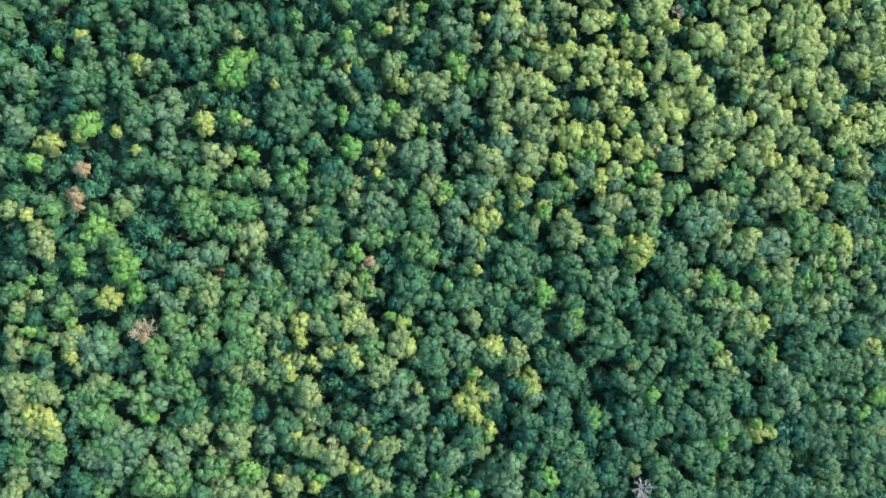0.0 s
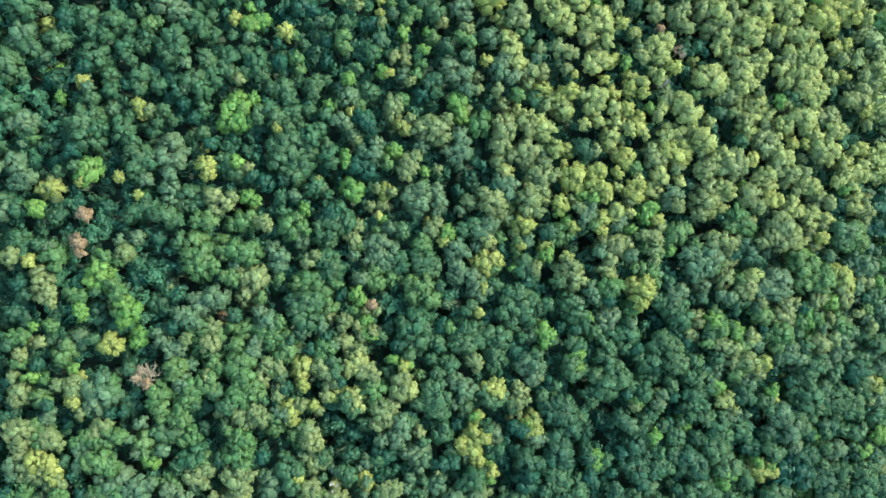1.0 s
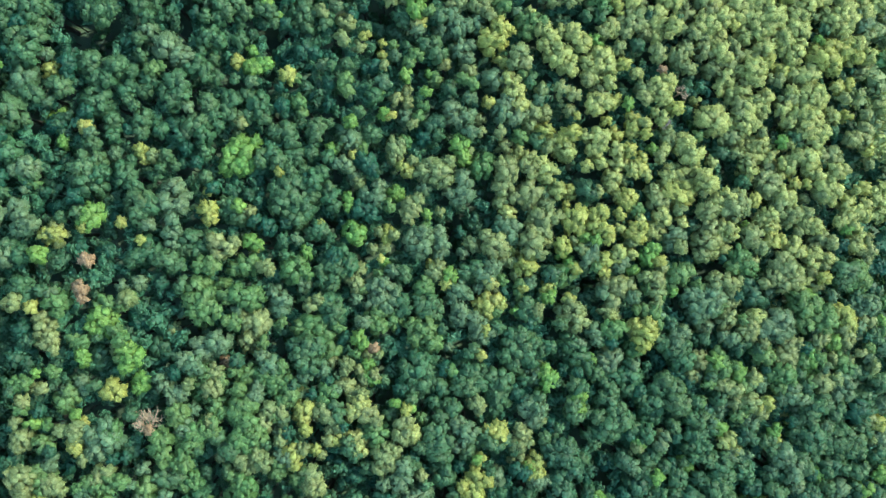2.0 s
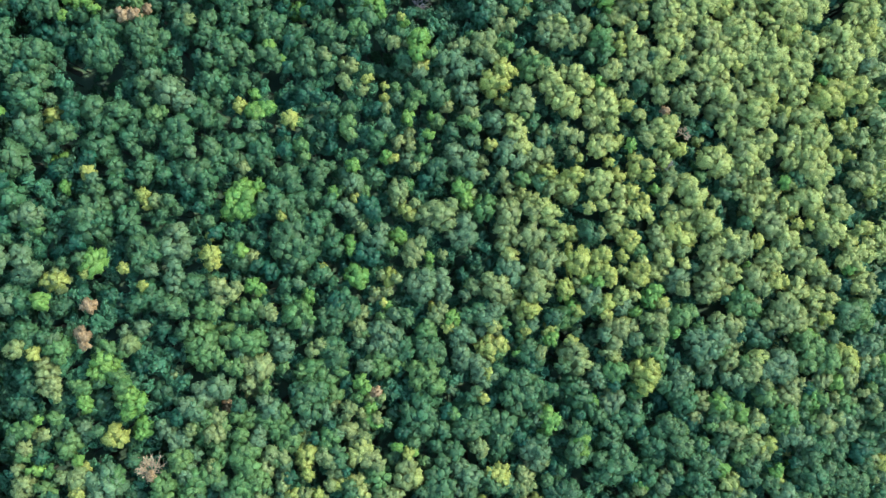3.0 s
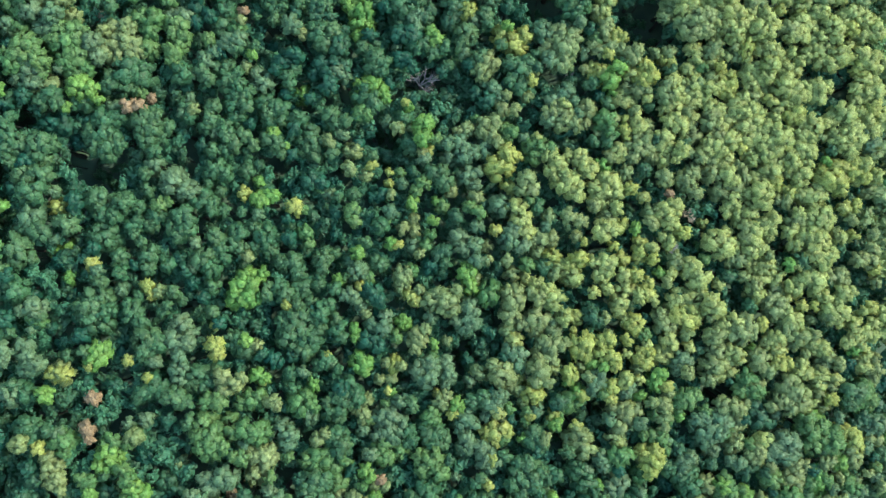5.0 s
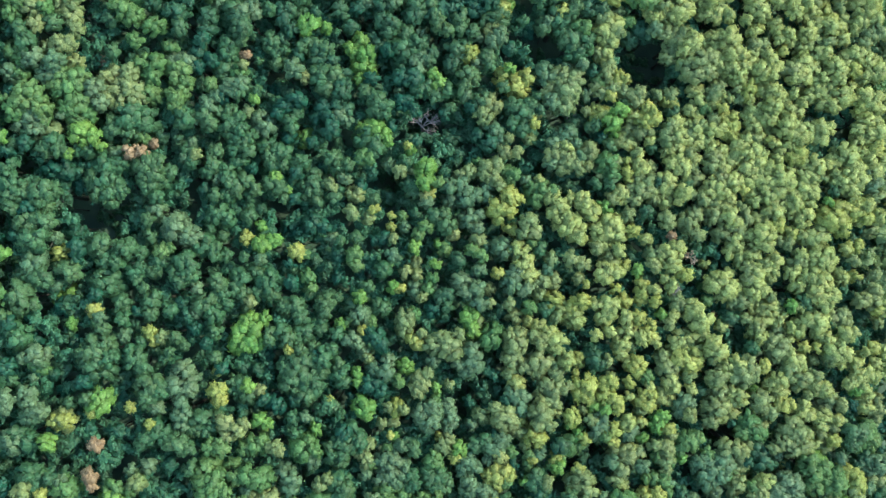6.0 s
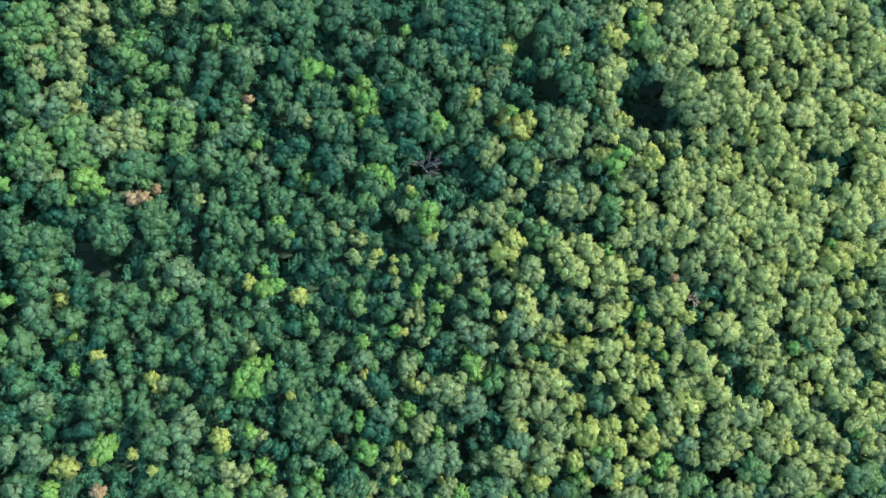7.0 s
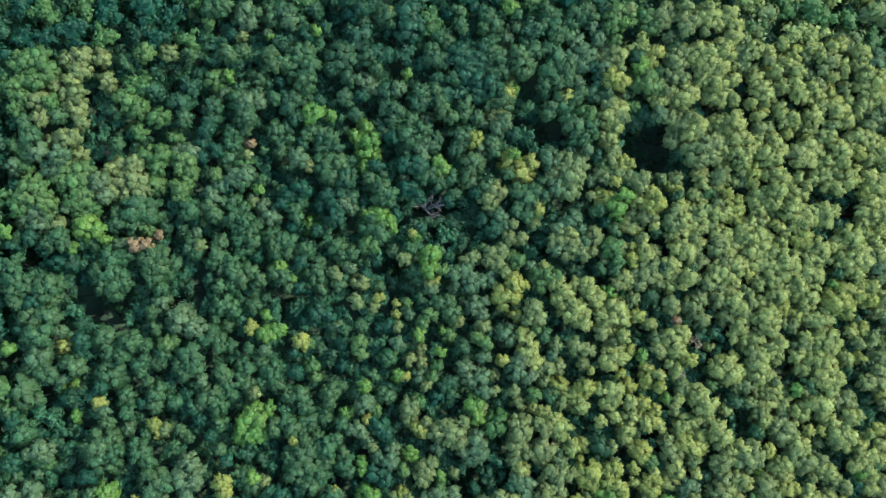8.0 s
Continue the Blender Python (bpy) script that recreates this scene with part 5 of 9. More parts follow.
tree("w", -28.7, -45.9, 1.87, 0.2, (-1.5, 0.6, 1.36), (2.3, -0.2, 1.46), (1.3, 1.3, 1.19))
tree("w", -8.5, -45.4, 1.57, 1.2, (0.8, -1.5, 1.49), (1.8, 0.6, 1.28), (-0.9, -2.2, 1.05))
tree("w", -32.9, -45.2, 0.76, -1.3)
tree("w", -18.1, -45.2, 0.86, -0.9)
tree("w", 12.9, -44.8, 1.53, 0.3, (0.4, 2.1, 1.20), (1.7, 0.2, 0.72))
tree("w", 75.6, -43.6, 1.87, -0.4)
tree("w", -17.0, -43.0, 1.04, 0.3)
tree("w", -23.9, -42.6, 1.25, 0.4)
tree("w", -5.5, -42.4, 1.58, 1.3, (0.2, 2.2, 1.50))
tree("w", 12.8, -41.8, 0.72, -0.3)
tree("w", -61.4, -41.6, 1.68, -1.1, (-0.5, -1.4, 0.98))
tree("w", -15.3, -40.9, 1.04, 0.2, (-1.3, -0.8, 1.04))
tree("w", -53.5, -40.5, 1.61, 0.3, (-2.2, 0.2, 0.99))
tree("w", 54.4, -39.8, 1.23, 0.0, (-0.3, -1.4, 1.38), (-1.5, -0.4, 0.94))
tree("w", -34.4, -39.7, 1.01, -0.9)
tree("w", -11.0, -39.0, 1.49, 0.6, (1.6, -1.1, 1.05))
tree("w", 51.7, -39.0, 1.60, 1.2, (-2.4, -0.2, 1.31))
tree("w", -62.1, -38.9, 1.06, -1.3)
tree("w", -17.8, -38.5, 1.48, 0.4, (1.3, -0.9, 1.27))
tree("w", -25.8, -38.2, 1.37, 0.0, (-1.0, -2.0, 1.46), (2.1, -0.0, 1.03))
tree("w", 5.9, -37.9, 1.30, -0.0, (0.7, -0.7, 0.89), (0.5, -1.6, 0.71))
tree("w", 48.8, -36.9, 1.31, 1.1, (-1.7, 0.4, 1.59))
tree("w", 65.1, -36.4, 1.64, 1.3, (2.3, 0.7, 1.15))
tree("w", -11.9, -36.2, 1.05, -0.1)
tree("w", -21.3, -36.1, 1.20, -1.0)
tree("w", -60.3, -35.7, 1.15, 0.5)
tree("w", -14.5, -34.9, 1.39, -0.4, (1.4, -1.5, 1.49))
tree("w", -34.0, -34.7, 1.52, 0.1, (0.4, 2.5, 1.36))
tree("w", 52.3, -34.6, 1.13, 0.3)
tree("w", -58.0, -34.1, 0.99, -0.5, (-1.2, 0.0, 0.98))
tree("w", -11.5, -34.0, 1.05, -0.9)
tree("w", 75.1, -33.9, 1.36, 0.7)
tree("w", -37.2, -33.8, 1.01, 0.5)
tree("w", 70.6, -32.8, 1.16, -0.8)
tree("w", 67.3, -32.3, 1.15, -0.6)
tree("w", -12.4, -32.3, 0.87, -1.0)
tree("w", 42.8, -31.7, 1.39, -1.1)
tree("w", 58.6, -31.6, 1.85, -0.2, (0.5, 2.3, 1.62), (0.8, -1.6, 1.14), (-2.3, -0.7, 1.13))
tree("w", 72.2, -31.4, 0.97, 0.6)
tree("w", -16.7, -31.0, 1.21, -1.3)
tree("w", 6.0, -30.2, 1.07, -1.0)
tree("w", -9.4, -30.1, 0.88, -1.1)
tree("w", -11.1, -30.1, 0.87, -1.4)
tree("w", 60.9, -29.9, 1.14, -0.3)
tree("w", 64.0, -29.4, 1.14, 0.4, (1.1, 0.5, 0.96))
tree("w", 54.2, -29.4, 0.94, 0.3)
tree("w", 69.5, -29.1, 1.52, 0.7, (-0.8, 2.3, 1.64))
tree("w", -56.1, -28.3, 0.82, 0.2)
tree("w", -29.0, -27.7, 1.88, -1.3)
tree("w", 31.8, -27.1, 1.10, -0.9)
tree("w", 51.7, -26.6, 1.31, 1.0, (-0.5, -1.4, 1.12), (-1.5, -0.5, 0.94))
tree("w", 73.2, -26.1, 1.55, -0.9, (1.7, 0.0, 1.17))
tree("w", -57.6, -25.5, 1.61, -0.2, (1.0, -1.5, 1.15), (-0.1, -2.3, 1.15), (-0.9, 1.8, 1.15))
tree("w", 47.9, -25.4, 1.82, -0.2)
tree("w", 22.2, -25.0, 2.22, -0.1, (-2.1, 1.2, 1.54))
tree("w", -27.7, -25.0, 2.09, 0.2, (-1.6, 0.5, 1.20))
tree("w", 29.0, -24.8, 1.10, -1.4)
tree("w", 54.2, -24.7, 0.94, -1.0)
tree("w", 16.0, -23.5, 1.08, 0.6)
tree("w", 28.5, -22.5, 1.28, -0.6, (-1.4, -1.4, 1.10))
tree("w", -19.7, -22.3, 1.21, 0.5)
tree("w", 48.7, -21.5, 1.68, -0.5, (-0.5, -1.9, 1.49))
tree("w", -61.9, -21.3, 1.47, 0.8)
tree("w", -46.5, -21.2, 1.51, 0.1)
tree("w", 35.6, -20.6, 1.47, 0.5, (0.1, 2.0, 1.29), (-0.0, -1.8, 1.10))
tree("w", 64.1, -20.0, 1.33, -1.1)
tree("w", 29.3, -19.8, 1.56, -0.8, (0.7, -1.3, 1.10), (2.2, 0.5, 1.10), (-2.0, 0.6, 1.09))
tree("w", 54.3, -19.4, 1.12, 0.2)
tree("w", 49.8, -19.2, 1.49, -1.0)
tree("w", -12.9, -19.2, 1.23, -0.8, (-0.9, 0.9, 1.05))
tree("w", 47.8, -19.1, 1.49, 1.1, (-2.4, 0.1, 1.48))
tree("w", 33.8, -18.1, 1.10, 0.4)
tree("w", 12.5, -17.8, 1.08, -1.4)
tree("w", 58.3, -17.3, 1.70, 1.5, (1.0, -1.5, 1.51), (-1.0, -2.3, 1.51), (-1.2, 1.3, 1.84), (-2.5, -1.3, 1.50))
tree("w", -0.6, -17.3, 1.24, 0.0, (0.9, 0.8, 1.07))
tree("w", 36.7, -16.9, 1.10, -0.7)
tree("w", -12.4, -16.8, 1.23, -1.2)
tree("w", 65.6, -16.7, 0.95, -0.7)
tree("w", -26.4, -16.1, 1.12, 0.9, (0.8, -0.9, 0.86))
tree("w", 52.3, -15.6, 1.31, -0.8)
tree("w", 11.6, -15.5, 1.26, -0.8, (-1.4, 0.5, 1.08))
tree("w", 67.2, -15.4, 0.95, -1.2)
tree("w", 74.3, -13.9, 1.35, -0.7, (-0.5, -1.9, 1.16))
tree("w", 72.6, -13.8, 1.15, -0.7)
tree("w", 23.1, -13.7, 1.09, 0.5)
tree("w", -10.4, -13.6, 0.97, -1.4)
tree("w", -8.5, -13.5, 0.97, -1.1)
tree("w", -31.8, -13.3, 1.37, 1.3, (-2.1, 0.9, 1.36), (-1.6, -1.2, 1.19), (1.2, 0.8, 0.86))
tree("w", 39.6, -13.3, 1.29, 0.7)
tree("w", 9.1, -13.0, 1.97, 1.3, (-1.6, 1.6, 1.08))
tree("w", 5.4, -12.9, 1.42, -0.9)
tree("w", 31.5, -12.6, 1.10, -0.7)
tree("w", 14.8, -12.5, 1.80, 1.3, (1.4, -1.8, 1.26), (-0.5, -1.8, 1.08))
tree("w", 43.9, -12.5, 1.85, 0.5, (1.0, 2.7, 1.67), (-0.5, -2.3, 1.30))
tree("w", 66.6, -12.5, 1.33, 0.1)
tree("w", 21.9, -12.3, 0.91, -0.9)
tree("w", 65.1, -11.9, 1.62, -0.9, (-1.0, -1.4, 1.52), (-0.5, 1.5, 1.33))
tree("w", -57.0, -11.6, 1.97, -0.5)
tree("w", 52.1, -11.5, 1.82, 0.9, (1.6, -1.9, 1.27))
tree("w", -6.8, -11.4, 0.88, 0.2)
tree("w", 60.4, -10.8, 0.94, -0.3)
tree("w", 58.3, -9.3, 1.13, -0.5)
tree("w", 16.6, -9.1, 2.43, 0.4, (0.5, -2.1, 1.27), (2.4, 0.5, 1.09))
tree("w", -29.0, -8.0, 1.03, -0.6)
tree("w", 0.3, -7.7, 0.89, -0.4)
tree("w", 61.9, -7.5, 1.14, 0.3)
tree("w", 26.4, -7.5, 1.10, -1.1)
tree("w", 39.6, -7.3, 1.11, -0.2)
tree("w", 44.4, -7.3, 1.92, 0.8)
tree("w", -4.1, -7.1, 1.42, 0.8, (-0.9, -1.3, 1.24), (0.9, 1.3, 1.07))
tree("w", 60.9, -7.0, 0.94, -1.2)
tree("w", 48.6, -6.9, 2.27, 1.3, (1.2, 1.6, 1.68), (2.2, -0.3, 0.93))
tree("w", 56.8, -6.9, 1.69, 1.2, (2.5, -1.0, 1.51))
tree("w", 17.6, -6.3, 1.27, -0.7, (-0.5, 1.4, 1.09))
tree("w", 9.8, -6.2, 1.26, -0.9)
tree("w", 36.3, -5.9, 1.66, -0.4, (-0.9, 1.9, 1.29))
tree("w", 61.9, -5.2, 1.04, -1.4)
tree("w", 64.5, -4.8, 1.33, 0.7)
tree("w", 14.7, -4.4, 1.99, 0.2, (-2.6, -0.9, 1.26))
tree("w", 25.9, -4.3, 1.10, 0.4)
tree("w", 55.5, -3.2, 2.06, -0.3, (-0.3, 2.6, 2.06), (-1.7, 1.5, 1.31))
tree("w", 30.2, -2.1, 1.10, -1.5)
tree("w", 0.1, -1.7, 2.16, 1.2, (-2.5, 0.3, 1.61), (1.6, 2.0, 1.08), (-1.6, 1.6, 1.07))
tree("w", 11.0, -1.0, 1.98, 1.2, (-0.7, -2.9, 1.62), (-1.1, 1.1, 1.08))
tree("w", 14.9, -0.9, 1.27, 1.1, (-1.4, 0.9, 0.91))
tree("w", -4.1, 0.4, 0.89, -0.1)
tree("w", -43.1, 0.5, 1.18, -0.3)
tree("w", 51.4, 0.8, 1.50, 0.3)
tree("w", 74.2, 1.1, 1.16, -1.3)
tree("w", 36.4, 1.5, 1.11, -0.3)
tree("w", 67.1, 1.8, 1.72, 0.1, (-2.1, 0.1, 1.33))
tree("w", 4.8, 2.0, 1.17, -1.2)
tree("w", 49.4, 2.2, 1.12, -0.2)
tree("w", -6.8, 2.6, 1.60, -0.3, (-0.4, -1.8, 1.24))
tree("w", 17.6, 2.7, 1.09, -0.4)
tree("w", 10.8, 2.8, 1.45, -0.6)
tree("w", 38.3, 4.7, 1.48, -0.7)
tree("w", 48.9, 5.0, 1.31, -0.3, (-1.5, 0.0, 1.30))
tree("w", 72.5, 5.0, 1.54, 0.4, (0.5, 1.9, 1.35))
tree("w", 9.9, 5.0, 1.09, 0.6)
tree("w", 70.3, 5.1, 1.53, 0.7)
tree("w", 6.8, 5.1, 0.90, 0.3)
tree("w", 53.9, 5.9, 0.94, 0.3)
tree("w", 37.8, 6.1, 1.11, -0.9)
tree("w", -4.1, 6.1, 0.89, 0.6)
tree("w", 14.9, 6.3, 1.27, -0.9)
tree("w", 17.2, 8.6, 1.46, -1.1)
tree("w", 14.9, 8.6, 1.82, -0.2)
tree("w", 49.9, 8.7, 1.31, 0.7, (0.0, 1.9, 1.22))
tree("w", 21.4, 9.0, 1.10, -0.8)
tree("w", 73.1, 9.3, 1.15, -0.1)
tree("w", -4.9, 9.7, 1.07, -0.9)
tree("w", 33.6, 11.2, 1.29, 0.7)
tree("w", 58.9, 11.4, 2.08, -0.2)
tree("w", 52.9, 11.5, 1.12, -0.4)
tree("w", 26.5, 11.7, 1.65, -0.2)
tree("w", 68.7, 11.8, 1.15, 0.4)
tree("w", 20.0, 12.2, 1.28, 1.2, (1.9, -0.9, 1.10))
tree("w", 16.8, 12.2, 1.28, -0.3)
tree("w", 34.1, 13.0, 1.66, -0.4)
tree("w", 24.2, 14.0, 1.28, -0.1)
tree("w", 57.4, 14.7, 1.13, -1.0, (-1.5, 0.5, 0.94))
tree("w", 4.9, 15.0, 1.45, -0.5)
tree("w", -8.6, 15.5, 0.89, 0.3)
tree("w", 41.3, 16.2, 1.30, 0.3)
tree("w", 73.1, 17.0, 1.54, -1.3)
tree("w", 13.1, 18.1, 1.46, 1.0, (0.9, -1.8, 1.28), (-0.9, -1.8, 1.09))
tree("w", 39.8, 18.2, 1.81, 0.0, (1.4, 1.7, 1.30))
tree("w", 36.0, 18.5, 1.57, 0.8)
tree("w", -12.6, 18.6, 1.07, -0.7)
tree("w", 44.3, 19.5, 1.68, -0.3, (-0.2, 2.3, 1.30))
tree("w", 29.7, 19.5, 1.29, -0.2)
tree("w", -15.2, 19.5, 1.33, 0.5)
tree("w", 49.0, 20.9, 0.93, -0.6)
tree("w", 42.2, 21.8, 1.12, 0.4)
tree("w", -3.7, 22.2, 0.90, 0.0)
tree("w", 27.1, 22.2, 1.29, -0.7)
tree("w", 34.1, 22.2, 1.30, -0.8)
tree("w", -14.6, 22.5, 1.52, -0.3)
tree("w", 40.3, 22.7, 1.11, -0.6)
tree("w", 73.6, 22.8, 1.35, -0.2, (-1.1, -1.0, 1.35))
tree("w", 31.8, 23.2, 1.48, 0.6, (1.4, 0.5, 1.29), (-0.5, 2.3, 1.20), (1.0, 1.9, 1.11), (-1.0, -1.4, 1.11), (-1.9, 0.5, 0.92))
tree("w", -18.3, 24.0, 1.15, 0.4)
tree("w", 7.2, 25.4, 1.27, 0.5, (-0.9, 1.8, 1.27), (0.7, 2.2, 1.33), (-1.4, 0.4, 1.09), (1.4, -1.4, 0.91))
tree("w", 41.2, 25.7, 1.59, -0.6, (-0.8, 1.6, 1.30))
tree("w", 48.5, 26.0, 1.31, -1.0)
tree("w", 63.5, 26.1, 1.14, -0.7)
tree("w", -7.7, 26.2, 1.26, -0.1)
tree("w", -5.5, 26.3, 1.08, -1.2)
tree("w", 3.5, 26.3, 1.27, -0.9, (-1.4, -0.5, 1.09))
tree("w", 25.2, 26.4, 1.47, -0.7)
tree("w", 37.0, 26.4, 1.30, -0.8)
tree("w", 33.2, 27.3, 1.20, -1.0, (0.5, -1.4, 1.11))
tree("w", 43.7, 27.8, 1.49, 0.1, (0.5, 1.4, 1.30))
tree("w", -38.5, 28.2, 1.03, 0.5)
tree("w", 27.6, 28.2, 1.20, -0.3)
tree("w", 19.2, 28.7, 1.47, 0.9, (-0.5, -1.4, 1.47), (-2.1, 0.4, 1.79), (1.9, -1.4, 1.29))
tree("w", 11.3, 29.5, 1.10, 0.3)
tree("w", 30.9, 29.6, 0.92, 0.3)
tree("w", 39.9, 29.7, 1.11, 0.5)
tree("w", -58.9, 30.6, 2.03, -0.3)
tree("w", 9.9, 31.8, 0.91, -0.1)
tree("w", 13.2, 31.8, 1.10, -1.2)
tree("w", 36.1, 32.0, 1.48, 1.0, (0.5, 1.9, 1.30))
tree("w", 51.5, 32.1, 1.31, -0.6)
tree("w", 39.9, 32.9, 1.30, -0.4)
tree("w", 41.8, 34.3, 1.12, 0.5)
tree("w", -31.2, 35.3, 1.05, -0.9)
tree("w", 44.2, 35.3, 1.12, -0.7, (0.5, -1.4, 0.93))
tree("w", 5.8, 35.4, 1.64, 0.5)
tree("w", 14.6, 36.0, 1.10, -0.2)
tree("w", 22.9, 36.5, 0.92, -1.4)
tree("w", -51.5, 37.1, 1.85, -0.7, (2.1, -1.0, 1.36))
tree("w", -48.2, 38.3, 2.07, 0.2, (-1.9, 2.1, 1.69), (0.8, -1.7, 1.53), (-2.3, -0.1, 1.52), (-0.3, 2.5, 1.36))
tree("w", 49.0, 39.1, 1.31, -1.4)
tree("w", 31.4, 39.4, 1.11, 0.7, (-0.5, -1.4, 1.11), (-1.4, -0.5, 1.11))
tree("w", 34.7, 39.4, 1.11, -1.1)
tree("w", 37.0, 39.4, 1.30, -0.8)
tree("w", -51.7, 39.8, 1.18, -0.6)
tree("w", 19.5, 39.9, 2.24, 0.6, (-2.4, -0.4, 2.24), (-0.8, 2.5, 1.65), (-0.5, -2.1, 2.02), (1.6, 2.1, 1.47))
tree("w", 27.1, 40.2, 1.29, 0.0, (-1.9, -0.5, 1.29), (1.9, -0.4, 1.11))
tree("w", 44.7, 40.4, 1.30, 0.3, (-1.0, -0.9, 1.30))
tree("w", 48.0, 40.5, 0.93, -0.1)
tree("w", 24.3, 40.7, 1.11, -0.5)
tree("w", -56.2, 41.8, 1.42, -1.2)
tree("w", -31.6, 42.3, 0.87, 0.6)
tree("w", 26.2, 42.5, 1.29, 0.4, (0.5, 1.4, 1.11))
tree("w", -59.6, 43.7, 1.50, -1.2)
tree("w", 57.8, 43.9, 1.32, -0.1, (-1.5, -0.0, 1.13))
tree("w", -57.4, 44.2, 1.50, 0.6, (1.5, 0.1, 1.17))
tree("w", 41.3, 44.6, 1.86, 1.5, (-1.9, -1.0, 1.86), (1.4, -1.8, 1.49), (1.9, 0.5, 1.49), (-0.5, -2.3, 1.49))
tree("w", 24.8, 46.2, 1.11, -1.4)
tree("w", 37.5, 46.8, 1.67, -1.0, (-0.9, -1.4, 1.30))
tree("w", -55.5, 46.8, 1.26, -0.4)
tree("w", 51.0, 47.9, 1.17, -0.1, (1.8, -0.1, 1.15))
tree("w", 63.8, 48.5, 1.28, 0.5)
tree("w", 70.7, 48.6, 1.34, 0.4)
tree("w", 37.9, 48.7, 1.67, -0.1, (-1.9, 0.9, 1.48), (1.4, 0.9, 1.30))
tree("w", -61.0, 49.4, 1.49, 0.2, (-0.0, -2.5, 1.32))
tree("w", 28.0, 49.4, 1.29, -0.2)
tree("w", 73.3, 50.6, 1.53, 1.0, (-1.6, -0.6, 1.34))
tree("w", -56.2, 51.0, 1.51, -0.2, (-0.4, -2.5, 1.50), (-1.5, -0.5, 1.50))
tree("w", 25.7, 52.2, 1.66, -0.5)
tree("w", -59.5, 52.4, 1.33, -1.2)
tree("w", -52.0, 52.9, 1.52, 0.0)
tree("w", 28.5, 53.1, 1.11, -1.4)
tree("w", 35.5, 53.7, 1.29, 0.6)
tree("w", -55.4, 54.3, 1.51, 0.5, (-0.3, 2.5, 1.50))
tree("w", 66.3, 54.9, 1.22, -0.2)
tree("w", 61.3, 55.4, 1.48, -0.6, (-1.5, 1.7, 1.42))
tree("w", -57.3, 55.9, 1.67, -0.8)
tree("w", -52.8, 56.6, 1.51, -0.4)
tree("w", 27.5, 57.2, 0.92, 0.3)
tree("w", -43.4, 57.7, 1.54, -0.2)
tree("w", 37.4, 57.8, 1.66, -0.0, (-1.4, -1.9, 1.66), (0.9, 2.3, 1.66), (-1.0, 1.8, 1.66), (1.0, -2.3, 1.48))
tree("w", 52.6, 58.8, 1.08, 0.6)
tree("w", 63.3, 59.3, 1.44, 0.5, (-1.3, -1.7, 1.10))
tree("w", 45.9, 59.4, 1.49, -0.2)
tree("w", 59.2, 59.8, 1.41, -1.0)
tree("w", 26.6, 59.9, 1.65, -0.1, (-0.4, -1.8, 1.47), (-2.3, -0.0, 1.47))
tree("w", -32.4, 60.6, 0.87, 0.4)
tree("w", 36.0, 62.9, 1.29, -1.2)
tree("w", 41.6, 63.4, 0.92, -0.4)
tree("w", 38.3, 63.8, 1.29, 0.5, (1.0, 1.6, 1.57), (-0.5, 1.8, 1.29))
tree("w", 35.1, 66.7, 1.79, -0.2, (-0.6, -1.6, 1.29))
tree("w", 28.9, 66.8, 1.10, 0.2)
tree("w", 38.2, 67.4, 1.29, 0.5)
tree("w", 11.7, -47.7, 0.73, -3.2)
tree("w", -49.3, -28.8, 0.85, -3.5)
tree("w", -40.8, -26.2, 1.38, -4.5)
# light-green trees
tree("l", -49.7, -63.2, 1.62, -1.0, (0.2, 1.3, 1.16))
tree("l", -38.1, -62.2, 1.84, -0.1, (0.2, 1.5, 1.34), (1.4, 1.0, 0.84))
tree("l", -19.1, -61.9, 1.03, -0.8)
tree("l", -26.1, -61.6, 1.02, -1.1)
tree("l", -41.9, -61.0, 2.25, 1.3, (1.7, -1.1, 2.05), (-1.1, -1.5, 1.88))
tree("l", -29.4, -61.0, 1.02, -1.1)
tree("l", -33.6, -60.1, 1.85, 0.9, (2.1, 0.9, 1.02))
tree("l", -59.8, -58.0, 0.99, 0.5)
tree("l", -20.0, -57.8, 1.47, -0.7, (1.9, -0.5, 1.26))
tree("l", -55.2, -57.1, 1.41, 0.8, (-0.2, 1.1, 1.16))
tree("l", -47.1, -56.6, 1.66, 0.1, (-1.8, -0.2, 1.82))
tree("l", -51.1, -56.5, 0.99, -1.1)
tree("l", -39.1, -55.6, 1.01, -0.8, (-0.8, 0.9, 1.01))
tree("l", -41.1, -55.5, 1.17, -1.4)
tree("l", -31.0, -54.6, 1.19, -0.4)
tree("l", -34.8, -52.6, 1.44, -0.6)
tree("l", -49.6, -51.7, 1.82, 1.0, (1.7, -0.9, 1.42), (2.2, 0.1, 1.00), (-1.8, -0.2, 0.99))
tree("l", -29.9, -51.3, 2.07, 1.1, (1.3, 2.2, 1.36), (0.1, 2.6, 1.19), (1.3, -1.6, 1.02))
tree("l", -43.9, -49.4, 1.63, -0.9, (0.4, -1.8, 1.00))
tree("l", -50.2, -49.0, 1.16, -0.1, (-1.6, 0.9, 1.16), (1.6, -0.0, 1.00))
tree("l", -53.0, -49.0, 1.16, -0.6)
tree("l", -36.9, -48.7, 1.54, -0.7, (-1.4, -0.6, 1.01))
tree("l", -31.1, -48.2, 1.19, -0.9)
tree("l", -20.3, -48.1, 1.20, -0.4, (-0.7, -1.5, 1.47), (-1.7, -0.8, 1.03))
tree("l", -46.7, -47.9, 1.16, 0.5, (-1.6, 0.0, 1.16))
tree("l", -58.3, -47.8, 1.81, -0.3, (-1.0, 1.5, 1.15), (0.2, -1.4, 0.99))
